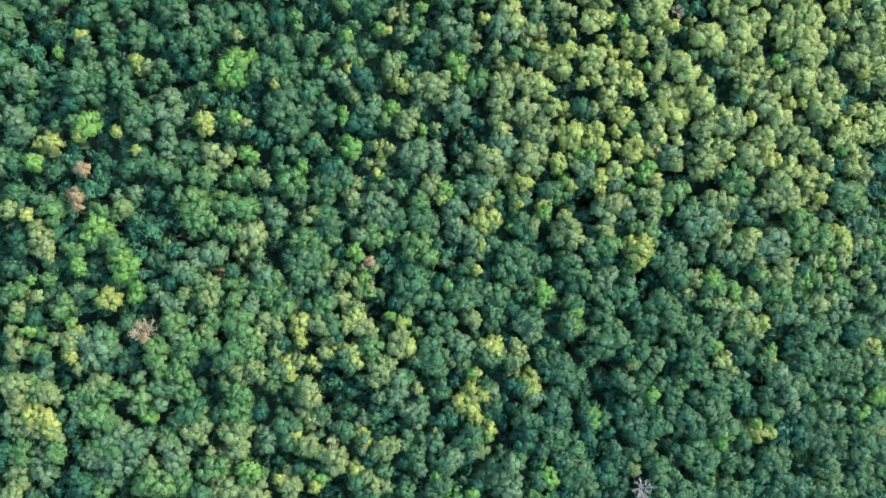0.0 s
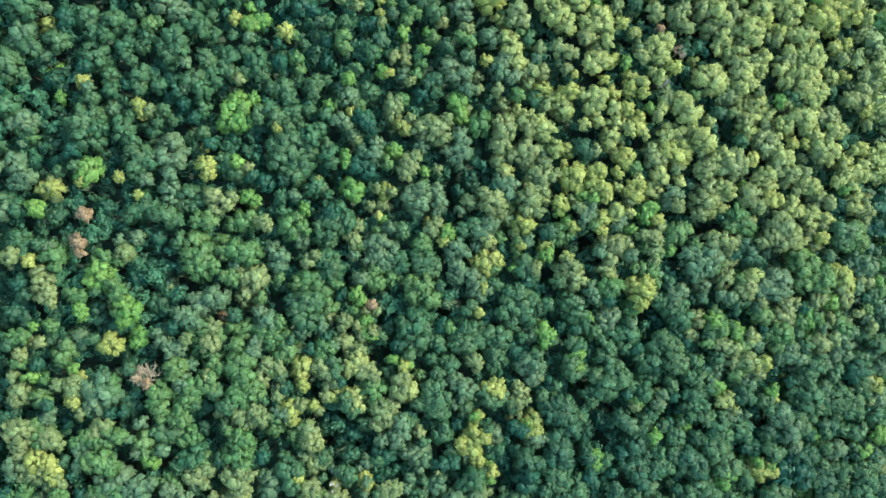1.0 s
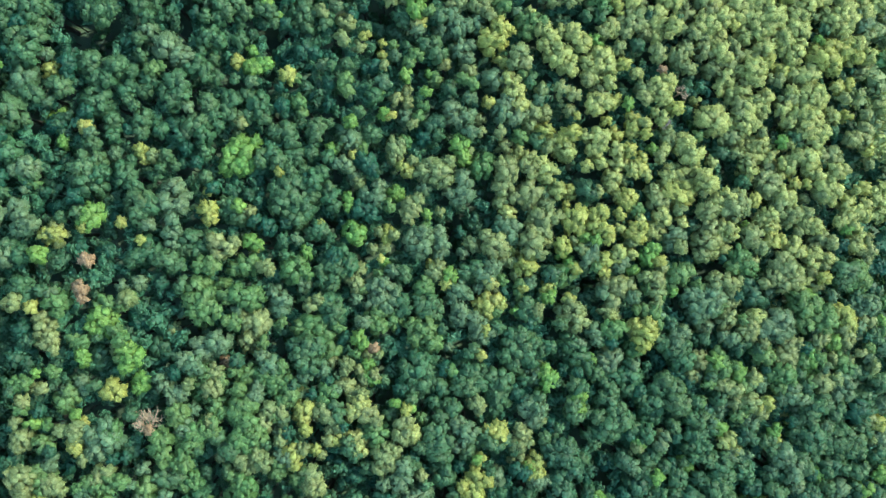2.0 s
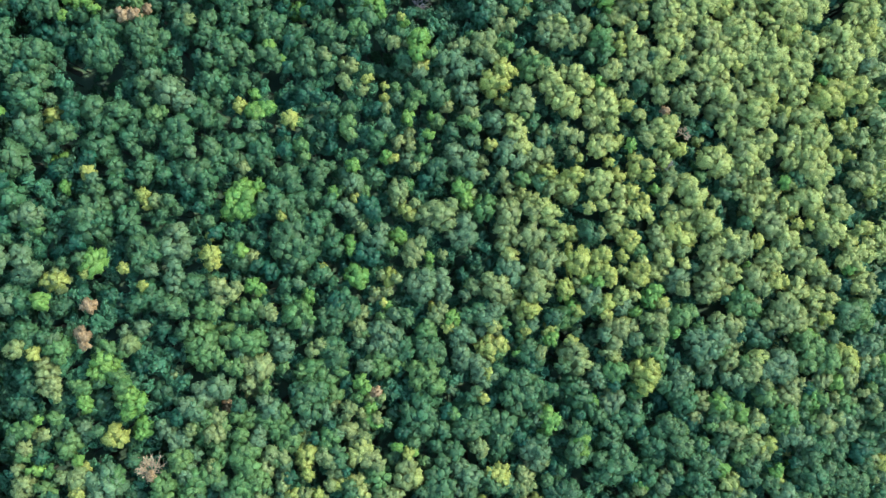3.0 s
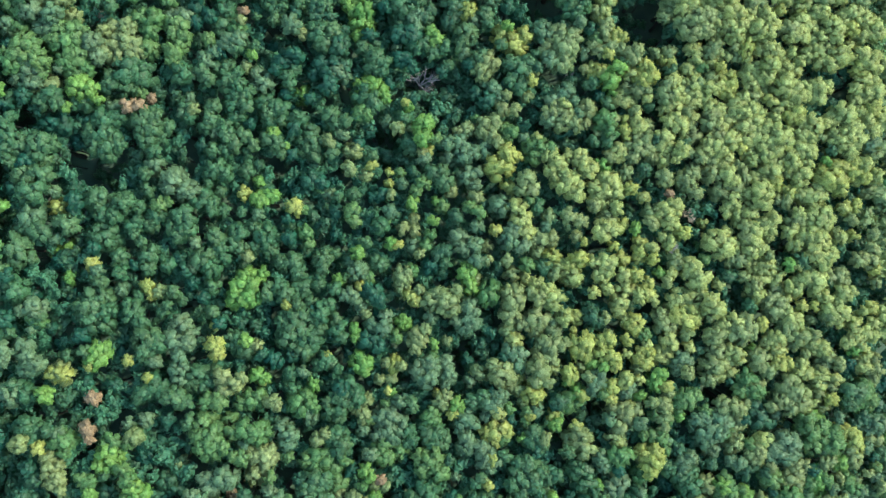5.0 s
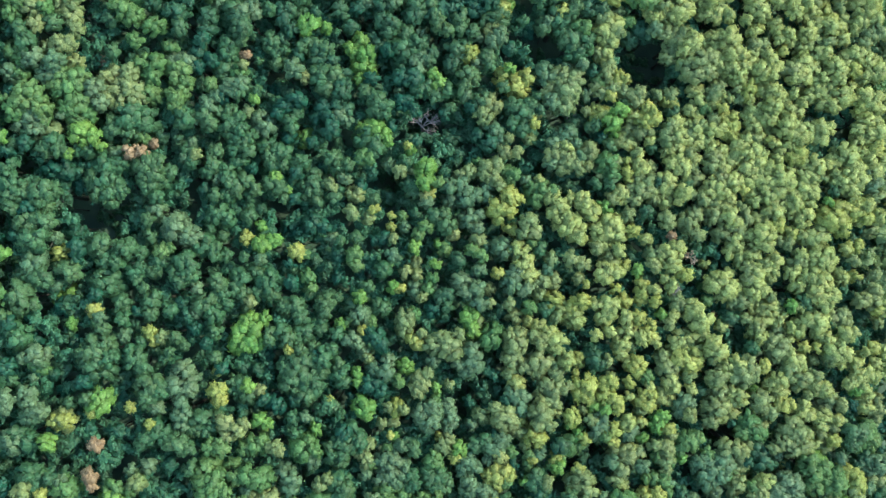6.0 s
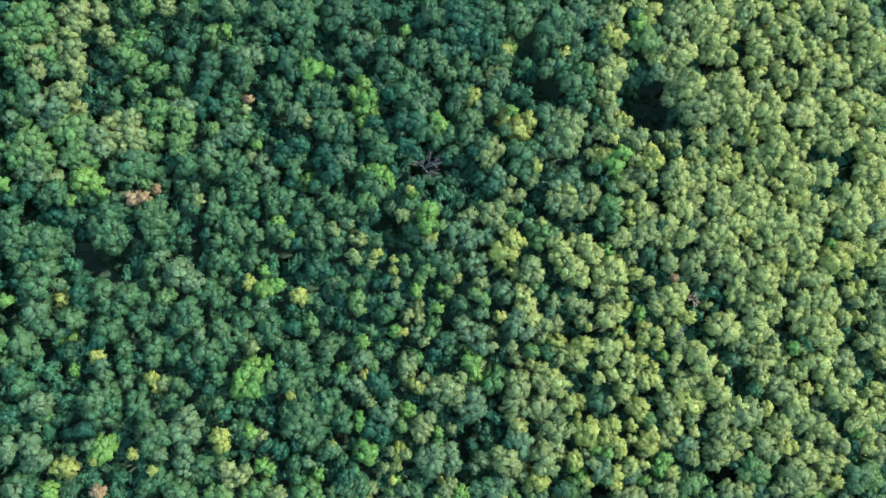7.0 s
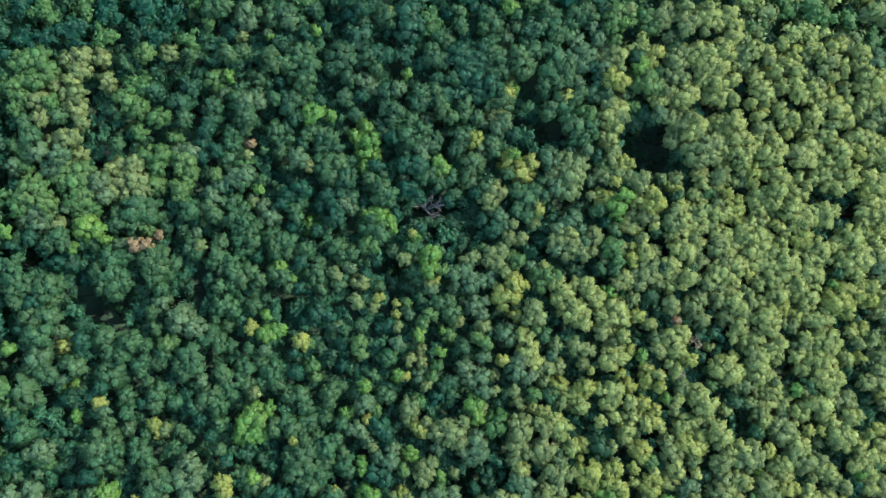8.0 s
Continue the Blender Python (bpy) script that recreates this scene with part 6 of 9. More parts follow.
tree("l", -24.5, -46.3, 1.20, -0.7, (-0.3, -1.5, 1.46))
tree("l", -37.9, -46.0, 1.18, -0.4, (-0.8, 1.3, 1.18), (-2.0, 0.5, 1.17), (-1.2, -0.4, 1.01))
tree("l", -41.1, -45.5, 1.00, -0.6)
tree("l", -9.6, -42.5, 1.91, 0.3, (-0.6, 1.5, 1.39), (0.2, -2.0, 1.22))
tree("l", -58.2, -42.5, 1.80, -0.8)
tree("l", -41.3, -42.0, 1.63, 0.7, (0.6, -2.2, 1.17), (-0.6, -1.3, 1.17))
tree("l", -36.8, -41.4, 1.68, -0.0, (2.7, 0.7, 1.86), (-0.4, -1.7, 1.51), (-1.6, -0.8, 1.51))
tree("l", -29.5, -41.1, 1.70, 0.7, (1.9, -0.6, 1.87), (0.8, -2.1, 1.53), (-0.8, -1.7, 1.53), (0.8, 1.7, 1.36))
tree("l", -48.1, -40.6, 1.62, -0.0)
tree("l", -2.8, -40.3, 0.97, -1.2)
tree("l", 50.8, -39.7, 1.31, 0.8, (-1.0, -1.7, 1.36))
tree("l", -57.6, -39.4, 0.99, -0.7)
tree("l", -25.0, -39.0, 1.20, -0.3)
tree("l", 43.4, -38.7, 0.93, -0.2)
tree("l", -39.0, -38.2, 1.64, 0.3, (-0.6, -1.4, 1.17))
tree("l", -30.2, -37.7, 1.87, 0.1, (-0.1, -1.7, 1.53), (1.9, 0.4, 1.36))
tree("l", -33.8, -37.3, 1.65, -0.9, (1.1, -1.6, 1.02))
tree("l", -60.7, -36.9, 1.15, 0.2)
tree("l", 50.8, -36.9, 1.31, 0.4)
tree("l", 39.9, -36.8, 1.11, -0.4)
tree("l", 63.1, -36.6, 1.34, -0.2)
tree("l", -22.9, -36.1, 1.55, -0.3, (-1.6, -1.3, 1.20))
tree("l", 44.3, -35.9, 1.12, 0.5)
tree("l", -17.2, -35.8, 1.69, 0.5, (-0.7, -1.6, 1.04))
tree("l", -55.0, -35.6, 1.81, -0.6, (-0.3, -1.4, 1.15))
tree("l", 57.6, -34.8, 1.85, 1.0, (1.3, -0.8, 1.42), (-0.3, -2.2, 1.32), (-1.8, 0.2, 1.13))
tree("l", -29.9, -34.7, 1.19, 0.7)
tree("l", -22.9, -33.5, 0.86, -0.8)
tree("l", -60.0, -33.2, 1.15, 1.1, (-1.5, 0.0, 1.15))
tree("l", 49.2, -33.1, 0.93, -0.5)
tree("l", -26.4, -32.9, 1.88, -0.1, (1.9, -0.3, 1.67), (1.4, -1.9, 1.37), (-3.0, 0.1, 1.66))
tree("l", 2.0, -32.8, 1.06, 0.1)
tree("l", 68.4, -32.8, 1.54, -0.1, (1.5, -1.2, 1.65))
tree("l", 61.5, -32.8, 1.33, 0.2)
tree("l", 46.8, -32.7, 1.40, 0.3, (-1.5, -0.9, 1.40), (0.5, -1.4, 1.12), (-0.5, 1.9, 1.12))
tree("l", -34.8, -32.6, 1.69, -0.3, (-1.0, -2.4, 2.06), (-2.0, -0.4, 1.69), (2.0, -1.3, 1.19))
tree("l", -30.8, -32.2, 1.19, -0.3)
tree("l", 64.1, -31.8, 1.15, 0.6, (0.6, -1.0, 0.96))
tree("l", -56.5, -31.6, 1.15, -0.4)
tree("l", 54.5, -31.4, 1.84, 0.2, (-1.8, 0.6, 0.94))
tree("l", -23.8, -31.4, 1.03, 0.4)
tree("l", 74.5, -30.9, 1.17, -0.5)
tree("l", 31.9, -30.0, 1.57, -0.3)
tree("l", -46.8, -30.0, 1.33, -0.2)
tree("l", -12.8, -29.7, 0.87, 0.2)
tree("l", -16.8, -29.3, 1.90, -0.8)
tree("l", -2.9, -29.3, 1.24, -1.3)
tree("l", -26.7, -27.9, 1.03, 0.1)
tree("l", 77.2, -27.5, 1.17, -0.3)
tree("l", -52.7, -27.5, 1.16, -0.5, (-1.2, 0.4, 0.99))
tree("l", -46.8, -27.1, 1.25, 0.9, (-0.8, 1.3, 1.17))
tree("l", 28.0, -26.9, 1.67, 0.9, (1.4, 0.3, 1.28))
tree("l", -2.1, -26.3, 1.94, 0.5, (0.9, -2.0, 1.83), (-1.6, -1.2, 1.32), (-2.1, 0.5, 1.24))
tree("l", 65.4, -26.0, 2.10, 1.2, (0.2, 1.8, 1.34), (-1.9, 0.8, 0.95))
tree("l", -15.4, -25.8, 1.04, 0.3)
tree("l", 50.7, -25.7, 1.31, 0.2)
tree("l", -19.1, -25.2, 2.12, -0.1, (-1.3, -1.4, 1.56), (1.4, -1.3, 1.69), (-2.6, -0.5, 1.21))
tree("l", -7.0, -25.0, 1.61, -1.3)
tree("l", -30.9, -24.9, 1.19, 0.3, (-1.2, 0.4, 0.85))
tree("l", -23.9, -24.9, 0.86, 0.0)
tree("l", -10.3, -24.9, 1.40, -0.3, (0.9, 1.3, 1.23), (1.3, -0.9, 1.23))
tree("l", 35.1, -23.8, 1.29, 0.1, (-1.4, -0.0, 1.29), (0.9, -1.8, 1.10))
tree("l", 61.1, -23.5, 2.08, 0.7, (-0.3, 2.1, 1.71), (2.4, 0.7, 1.33), (0.5, -2.7, 1.62))
tree("l", 9.2, -23.5, 1.26, -0.9)
tree("l", 32.3, -23.4, 0.92, -0.0)
tree("l", 46.7, -23.3, 1.30, -0.2)
tree("l", -35.5, -21.8, 2.28, 0.3, (-1.1, 2.3, 1.87), (-0.1, -2.1, 1.66), (-1.9, 0.6, 1.36), (-1.5, -1.1, 1.36), (2.1, -1.1, 1.02))
tree("l", -49.3, -21.7, 1.25, -0.7, (-1.5, -0.8, 1.16), (2.0, -0.4, 1.00))
tree("l", -56.3, -21.4, 1.81, 0.1, (0.5, -1.6, 0.99))
tree("l", 36.6, -21.1, 1.29, -0.8)
tree("l", -30.1, -20.6, 1.71, 0.8, (1.7, -0.7, 1.88), (-2.4, -0.4, 1.19))
tree("l", -46.2, -20.4, 1.00, -1.2)
tree("l", 34.2, -20.2, 1.10, -0.6)
tree("l", -12.0, -20.1, 0.88, -1.1)
tree("l", -2.4, -20.0, 1.42, -0.2, (0.4, 1.3, 1.06))
tree("l", 42.9, -19.9, 1.30, -0.2)
tree("l", 13.3, -19.4, 1.08, -0.9, (-0.5, -1.4, 0.90))
tree("l", -33.0, -19.0, 1.19, -1.4)
tree("l", 10.2, -18.6, 1.08, -0.5)
tree("l", 20.4, -17.9, 1.99, -0.4, (-2.1, -1.4, 0.91))
tree("l", 39.6, -17.9, 1.66, 0.2, (-1.4, -0.9, 1.47), (1.4, 0.9, 1.20))
tree("l", -9.3, -17.8, 1.05, -1.2)
tree("l", 72.1, -17.6, 1.92, -0.4, (-1.6, -1.8, 1.92), (1.1, -2.0, 1.74))
tree("l", -22.3, -16.9, 2.11, 0.2, (1.8, -0.3, 1.04), (0.9, 1.4, 0.87))
tree("l", 25.4, -16.5, 0.91, 0.5)
tree("l", -34.2, -16.1, 1.36, 1.0, (-2.0, 0.1, 1.19))
tree("l", 50.9, -16.0, 2.28, 0.3, (-1.1, 1.4, 1.68), (-2.1, -0.8, 1.30))
tree("l", -29.3, -16.0, 1.71, 0.0, (-2.0, -0.7, 1.20))
tree("l", 12.0, -12.9, 1.26, -1.3)
tree("l", -1.9, -10.2, 1.07, -0.9)
tree("l", 32.5, -7.1, 1.47, -0.7)
tree("l", -7.6, -7.0, 1.06, 0.6)
tree("l", -61.0, -2.6, 1.15, -0.7, (1.3, -1.3, 1.07))
tree("l", 7.0, -0.2, 2.20, 0.9)
tree("l", -12.1, 2.3, 1.06, -0.5)
tree("l", -15.5, 2.4, 1.06, -0.6)
tree("l", -5.5, 3.5, 1.25, -0.9)
tree("l", 13.1, 4.5, 1.27, 0.7)
tree("l", 43.1, 5.1, 1.11, -1.1)
tree("l", -3.2, 7.4, 1.07, -0.3)
tree("l", -2.4, 9.2, 1.08, -0.4)
tree("l", -22.0, 9.5, 1.23, -0.6, (0.6, -1.8, 0.88))
tree("l", -9.5, 11.5, 0.89, -1.1)
tree("l", 5.3, 12.7, 1.08, 1.2, (-1.5, 0.9, 1.08))
tree("l", -14.6, 12.9, 1.24, 0.7, (0.3, -1.8, 1.06))
tree("l", -22.1, 13.0, 0.88, 0.0)
tree("l", -43.1, 13.6, 1.19, 0.8, (1.4, 0.4, 0.77))
tree("l", -0.6, 13.7, 1.26, -1.2)
tree("l", 13.6, 14.5, 1.00, 0.0)
tree("l", -3.7, 17.3, 1.08, 0.6, (-0.9, -1.3, 0.99))
tree("l", -7.3, 19.1, 0.90, -1.1)
tree("l", 15.5, 23.6, 1.46, 0.2, (-1.2, -1.4, 1.78), (-1.8, 0.5, 1.28), (1.8, -0.5, 0.92))
tree("l", -1.5, 24.5, 1.08, 0.6)
tree("l", 10.8, 25.9, 1.09, -0.4, (-1.4, 0.5, 1.09), (-0.9, -0.9, 1.09))
tree("l", 26.1, 28.0, 1.71, 0.8, (0.8, -1.7, 1.57))
tree("l", 4.9, 28.1, 0.73, -1.2)
tree("l", -13.5, 28.4, 1.25, 0.3, (1.3, -0.4, 0.89))
tree("l", -46.6, 30.6, 1.19, -0.9)
tree("l", -59.6, 32.9, 1.16, -0.4)
tree("l", -55.5, 33.4, 1.34, -0.1, (1.9, 0.5, 1.18), (-0.4, -2.1, 1.17), (1.1, -0.8, 1.01))
tree("l", -62.2, 35.3, 1.82, 1.3, (0.4, 2.1, 1.65), (-1.5, -1.3, 1.65), (2.6, -0.8, 1.50), (1.8, 1.3, 1.49))
tree("l", -41.4, 36.8, 1.20, 0.5, (-0.4, -1.3, 1.12), (-0.8, 0.8, 0.94))
tree("l", 42.7, 37.1, 1.12, -0.4)
tree("l", -56.4, 37.3, 2.04, 0.9, (1.4, 1.9, 1.84), (1.4, -1.9, 1.84), (-1.0, 2.3, 1.50), (-1.7, 0.6, 1.50), (-0.2, -2.7, 1.42))
tree("l", -45.4, 37.3, 1.67, -0.4)
tree("l", -36.6, 39.1, 1.21, 0.3)
tree("l", -41.6, 40.9, 2.10, -0.1, (0.9, -2.8, 1.21), (1.3, -1.5, 1.03))
tree("l", -32.6, 41.1, 1.60, -0.2)
tree("l", 24.8, 41.6, 1.29, -0.2)
tree("l", -44.7, 42.2, 1.54, 0.1, (-2.4, -0.1, 1.53), (-0.8, -2.2, 1.45))
tree("l", -62.9, 42.3, 1.65, -0.7, (-1.4, 1.2, 1.64), (-0.4, -2.1, 1.48))
tree("l", -42.7, 44.9, 1.37, -1.1)
tree("l", -47.4, 45.5, 1.36, -0.0)
tree("l", 23.4, 46.6, 0.92, -1.1)
tree("l", -44.7, 47.8, 1.71, 0.3)
tree("l", -64.3, 48.4, 1.48, -0.3)
tree("l", -59.6, 49.5, 1.33, 0.7)
tree("l", 22.4, 49.8, 1.10, 0.7, (-1.4, 0.4, 0.92))
tree("l", -49.4, 50.1, 1.70, 0.8, (1.9, -1.2, 1.53))
tree("l", -64.6, 51.2, 1.48, -0.1, (1.4, -1.1, 1.32))
tree("l", 29.4, 51.3, 0.92, -1.2, (0.9, 0.2, 0.83))
tree("l", -61.4, 52.3, 1.49, 0.4, (-2.2, 0.3, 1.48))
tree("l", -36.6, 53.8, 1.74, 0.3)
tree("l", 31.8, 54.5, 1.38, 1.1, (1.9, 0.0, 1.29), (0.1, 1.7, 1.53), (-1.4, 0.4, 1.29))
tree("l", -62.8, 55.0, 1.81, -0.0, (2.9, -1.0, 1.66), (2.2, 1.0, 1.65), (-1.8, 0.3, 1.64))
tree("l", 29.9, 56.8, 1.11, -1.2)
tree("l", -46.6, 57.5, 1.53, 0.8)
tree("l", 26.6, 61.8, 1.10, 0.1)
tree("l", -37.7, 62.9, 1.04, -0.5)
tree("l", 26.1, 64.5, 1.65, 1.0, (0.9, 1.8, 1.47), (2.5, 1.3, 1.57))
tree("l", 33.2, 65.2, 2.02, -0.5, (-1.5, 1.2, 1.47))
tree("l", 59.4, 6.4, 1.35, -3.7)
tree("l", 43.3, 7.5, 1.14, -3.5)
tree("l", 44.3, 13.7, 1.34, -3.6)
# soft pale-green trees
tree("m", 72.8, -70.9, 1.00, -1.2)
tree("m", 69.7, -66.2, 1.68, -0.7, (1.1, -1.4, 1.19), (-0.6, -1.2, 0.99))
tree("m", 77.3, -66.2, 1.00, -0.2)
tree("m", 12.1, -65.4, 1.75, 0.9, (1.1, 1.5, 0.90))
tree("m", 0.9, -65.4, 1.51, -1.1)
tree("m", 2.4, -62.5, 0.89, -1.6)
tree("m", -48.7, -61.2, 1.33, -1.0, (1.2, -0.5, 1.00))
tree("m", 12.3, -61.1, 1.26, 0.6, (0.0, -1.4, 1.08))
tree("m", -2.4, -60.9, 1.06, -0.3, (0.4, -1.3, 0.88))
tree("m", -57.4, -60.1, 1.81, 0.3, (-0.4, 2.0, 1.81))
tree("m", 2.6, -60.1, 1.73, 1.1, (-0.6, -1.1, 1.24))
tree("m", 6.0, -59.5, 1.24, -0.1)
tree("m", 35.8, -59.4, 0.93, -1.0)
tree("m", -46.5, -59.0, 2.03, 0.7, (-1.4, 0.7, 1.50), (2.6, 0.6, 1.00))
tree("m", 10.5, -58.8, 0.54, -1.7)
tree("m", -2.0, -58.7, 1.06, -0.9)
tree("m", -11.0, -58.3, 0.70, -0.1)
tree("m", 78.0, -58.3, 1.70, -0.7, (-0.8, -1.1, 1.19))
tree("m", 52.3, -58.3, 1.33, -1.4)
tree("m", -4.6, -57.7, 1.05, -0.4)
tree("m", 0.1, -57.7, 1.51, -0.5, (0.6, 1.1, 0.88))
tree("m", -38.2, -57.6, 1.84, 1.3, (-0.1, -2.2, 1.18), (-0.9, -1.4, 1.17), (-1.7, 1.6, 1.17))
tree("m", -50.7, -57.3, 1.49, -0.7, (1.2, -1.3, 1.33), (-0.4, -1.7, 1.16), (-1.2, -0.8, 0.99))
tree("m", -10.6, -56.2, 0.87, 0.2)
tree("m", 7.8, -56.0, 0.89, -0.7)
tree("m", -4.1, -56.0, 0.88, 0.2)
tree("m", -36.3, -55.7, 1.01, -0.6)
tree("m", -44.2, -55.6, 1.63, 0.6, (0.7, -1.5, 1.17), (-0.5, -1.5, 1.17), (-1.7, -0.6, 1.17), (2.3, 0.5, 1.00))
tree("m", -25.4, -55.4, 1.46, -0.2, (-0.1, -1.8, 1.46), (-1.1, 0.7, 0.85))
tree("m", -48.3, -55.3, 1.66, -0.3, (1.8, 0.6, 1.83), (-1.6, 0.9, 0.99))
tree("m", 69.5, -55.1, 1.66, 0.0, (-1.1, -0.9, 1.66))
tree("m", -2.4, -54.7, 0.70, 0.1)
tree("m", 34.8, -54.7, 1.11, -0.7)
tree("m", -15.1, -54.7, 0.69, -0.8, (-1.0, 0.5, 0.69))
tree("m", -11.9, -54.4, 0.69, -0.7)
tree("m", 4.7, -53.7, 0.89, -1.4)
tree("m", -10.6, -53.6, 0.87, -0.7, (-0.4, 0.9, 0.70))
tree("m", -3.0, -52.4, 1.93, 0.3, (-1.6, 0.4, 1.23), (1.4, -1.0, 1.06))
tree("m", 60.0, -52.3, 1.49, 0.4, (1.0, -2.1, 1.15))
tree("m", -52.6, -52.3, 1.16, -0.2)
tree("m", -62.1, -52.1, 1.15, -0.4, (-0.0, -1.7, 0.99))
tree("m", 56.7, -51.3, 1.33, -1.4)
tree("m", -44.7, -50.8, 1.17, -1.4)
tree("m", 15.7, -50.8, 1.54, -0.3, (1.6, -0.2, 1.08))
tree("m", -52.4, -50.5, 1.60, -0.6, (0.6, 1.5, 1.16))
tree("m", -40.7, -50.5, 1.17, -0.2)
tree("m", 9.3, -50.4, 1.85, -0.7)
tree("m", -5.9, -50.3, 1.23, 0.6, (-0.4, 1.3, 1.22))
tree("m", -8.5, -50.2, 1.22, -0.2)
tree("m", 31.7, -49.3, 1.34, 0.0)
tree("m", 58.6, -48.6, 2.09, 1.0, (1.8, -2.3, 1.53))
tree("m", -45.9, -48.3, 1.00, -0.4)
tree("m", 52.0, -48.3, 0.75, -0.7)
tree("m", 49.4, -48.0, 1.83, -0.6)
tree("m", 78.1, -47.3, 1.38, -0.7, (-0.5, 1.7, 1.65), (-1.8, 0.1, 1.18))
tree("m", -5.5, -47.2, 1.40, 0.9, (0.4, -2.2, 1.23))
tree("m", -43.9, -46.3, 1.17, -0.4)
tree("m", -57.3, -45.6, 1.15, -1.0, (0.4, 1.2, 0.99))
tree("m", 36.1, -45.5, 1.11, 0.9, (1.0, 1.4, 0.92))
tree("m", -22.9, -45.5, 1.20, 0.1, (-1.2, 0.5, 1.03))
tree("m", 2.9, -44.8, 0.89, -0.2)
tree("m", 10.5, -44.0, 1.16, -0.5)
tree("m", 7.3, -44.0, 1.25, -1.2)
tree("m", 66.0, -43.9, 1.15, 0.7)
tree("m", -32.7, -43.6, 0.85, -1.2)
tree("m", 52.1, -42.8, 1.84, -0.5)
tree("m", 4.3, -42.4, 1.73, 1.3, (-1.5, 1.6, 1.24), (-0.1, -1.5, 0.89))
tree("m", 61.7, -42.3, 1.34, -0.8, (-0.0, 1.4, 1.34))
tree("m", 45.4, -42.0, 1.30, -0.4)
tree("m", -49.3, -41.7, 2.23, 0.4, (0.2, 1.8, 1.49), (-1.4, -1.9, 1.82), (-2.1, 1.0, 1.16))
tree("m", -5.9, -41.5, 1.05, -1.0)
tree("m", 77.2, -40.8, 1.37, 0.9, (1.1, 1.0, 0.98))
tree("m", -38.0, -40.5, 1.68, -0.4)
tree("m", 46.8, -40.1, 1.31, -1.1, (1.0, 0.9, 0.93), (0.0, -1.4, 0.93))
tree("m", 66.4, -40.0, 1.15, -0.5)
tree("m", -24.1, -39.9, 1.20, -1.0, (-0.4, -1.7, 1.03))
tree("m", 16.0, -39.2, 1.44, 0.6, (-1.4, 0.2, 1.75), (-0.6, -1.6, 1.54))
tree("m", 40.4, -38.6, 1.11, 0.4)
tree("m", 59.0, -38.4, 1.33, 1.1, (2.1, -0.5, 1.14), (0.5, 1.4, 1.14), (-1.5, -0.4, 1.14))
tree("m", -37.2, -38.0, 1.18, -1.4)
tree("m", 68.3, -36.5, 2.09, 0.8, (1.9, -2.2, 1.16), (1.8, -0.2, 1.16), (-0.3, -2.1, 1.16))
tree("m", 53.8, -36.5, 1.32, -0.5, (0.5, 1.4, 0.94))
tree("m", 9.1, -36.4, 1.07, -0.5)
tree("m", -27.9, -36.0, 1.36, -0.4, (0.4, 1.3, 1.20))
tree("m", -40.0, -35.5, 1.34, -0.3, (-1.2, 1.3, 1.34), (1.6, 0.4, 1.18))
tree("m", 47.8, -35.5, 1.12, -1.2)
tree("m", -15.8, -35.3, 1.04, -0.1)
tree("m", 42.8, -34.9, 1.30, -1.3)
tree("m", 71.2, -34.8, 1.16, 0.6)
tree("m", -54.9, -34.5, 0.99, -1.4)
tree("m", 65.7, -33.8, 1.15, 0.6)
tree("m", 15.3, -33.7, 2.20, -0.8)
tree("m", -52.6, -33.3, 0.99, -1.0, (0.4, -1.2, 0.83))
tree("m", -20.4, -33.1, 1.38, 0.2)
tree("m", -41.6, -32.9, 0.84, -0.4)
tree("m", 31.8, -32.6, 0.92, 0.1)
tree("m", 74.5, -32.4, 1.17, -0.4)
tree("m", -17.9, -32.3, 1.38, -0.0)
tree("m", 28.3, -31.8, 1.98, -0.7, (-1.7, -1.2, 1.28), (-1.7, 0.1, 0.91))
tree("m", -25.5, -31.4, 1.54, 0.5, (-1.3, 1.3, 1.20))
tree("m", 77.3, -31.0, 1.37, -0.3)
tree("m", -36.9, -30.9, 1.35, 1.1, (-1.2, 0.8, 1.26), (1.2, -0.4, 1.01))
tree("m", 1.6, -29.3, 0.89, -1.6)
tree("m", 22.9, -28.9, 1.18, -1.3)
tree("m", 48.7, -28.5, 1.12, 0.4, (-1.5, 0.3, 1.12))
tree("m", 39.0, -28.0, 1.29, 0.9, (1.0, 0.9, 1.11), (-0.5, -1.4, 1.11))
tree("m", -33.4, -27.8, 1.86, 0.5, (-2.9, -1.2, 1.86))
tree("m", 58.8, -27.5, 1.14, 0.1)
tree("m", 55.8, -27.4, 2.07, 0.7, (2.4, 1.6, 1.84), (1.4, -0.6, 1.51), (0.9, 2.0, 1.84), (-2.1, -0.2, 1.32), (-1.6, 1.3, 1.13))
tree("m", 25.2, -27.1, 1.27, -0.2, (0.5, -1.4, 1.09))
tree("m", 64.0, -27.1, 1.33, -0.4)
tree("m", 72.1, -27.1, 1.35, -0.1)
tree("m", 44.4, -26.8, 1.59, -1.3)
tree("m", 6.3, -26.4, 1.74, -0.2, (-0.7, 2.0, 1.25), (0.6, -1.6, 1.07), (2.0, -0.7, 0.89))
tree("m", -11.6, -24.9, 1.23, 0.2)
tree("m", 36.1, -24.3, 1.10, -0.9)
tree("m", 73.7, -23.2, 1.36, 0.0, (-1.1, -1.0, 1.35), (1.1, -1.0, 1.16), (1.7, 0.5, 0.97))
tree("m", 3.3, -23.1, 1.25, -0.4, (0.2, -1.7, 1.52))
tree("m", -30.5, -22.8, 1.54, -0.6)
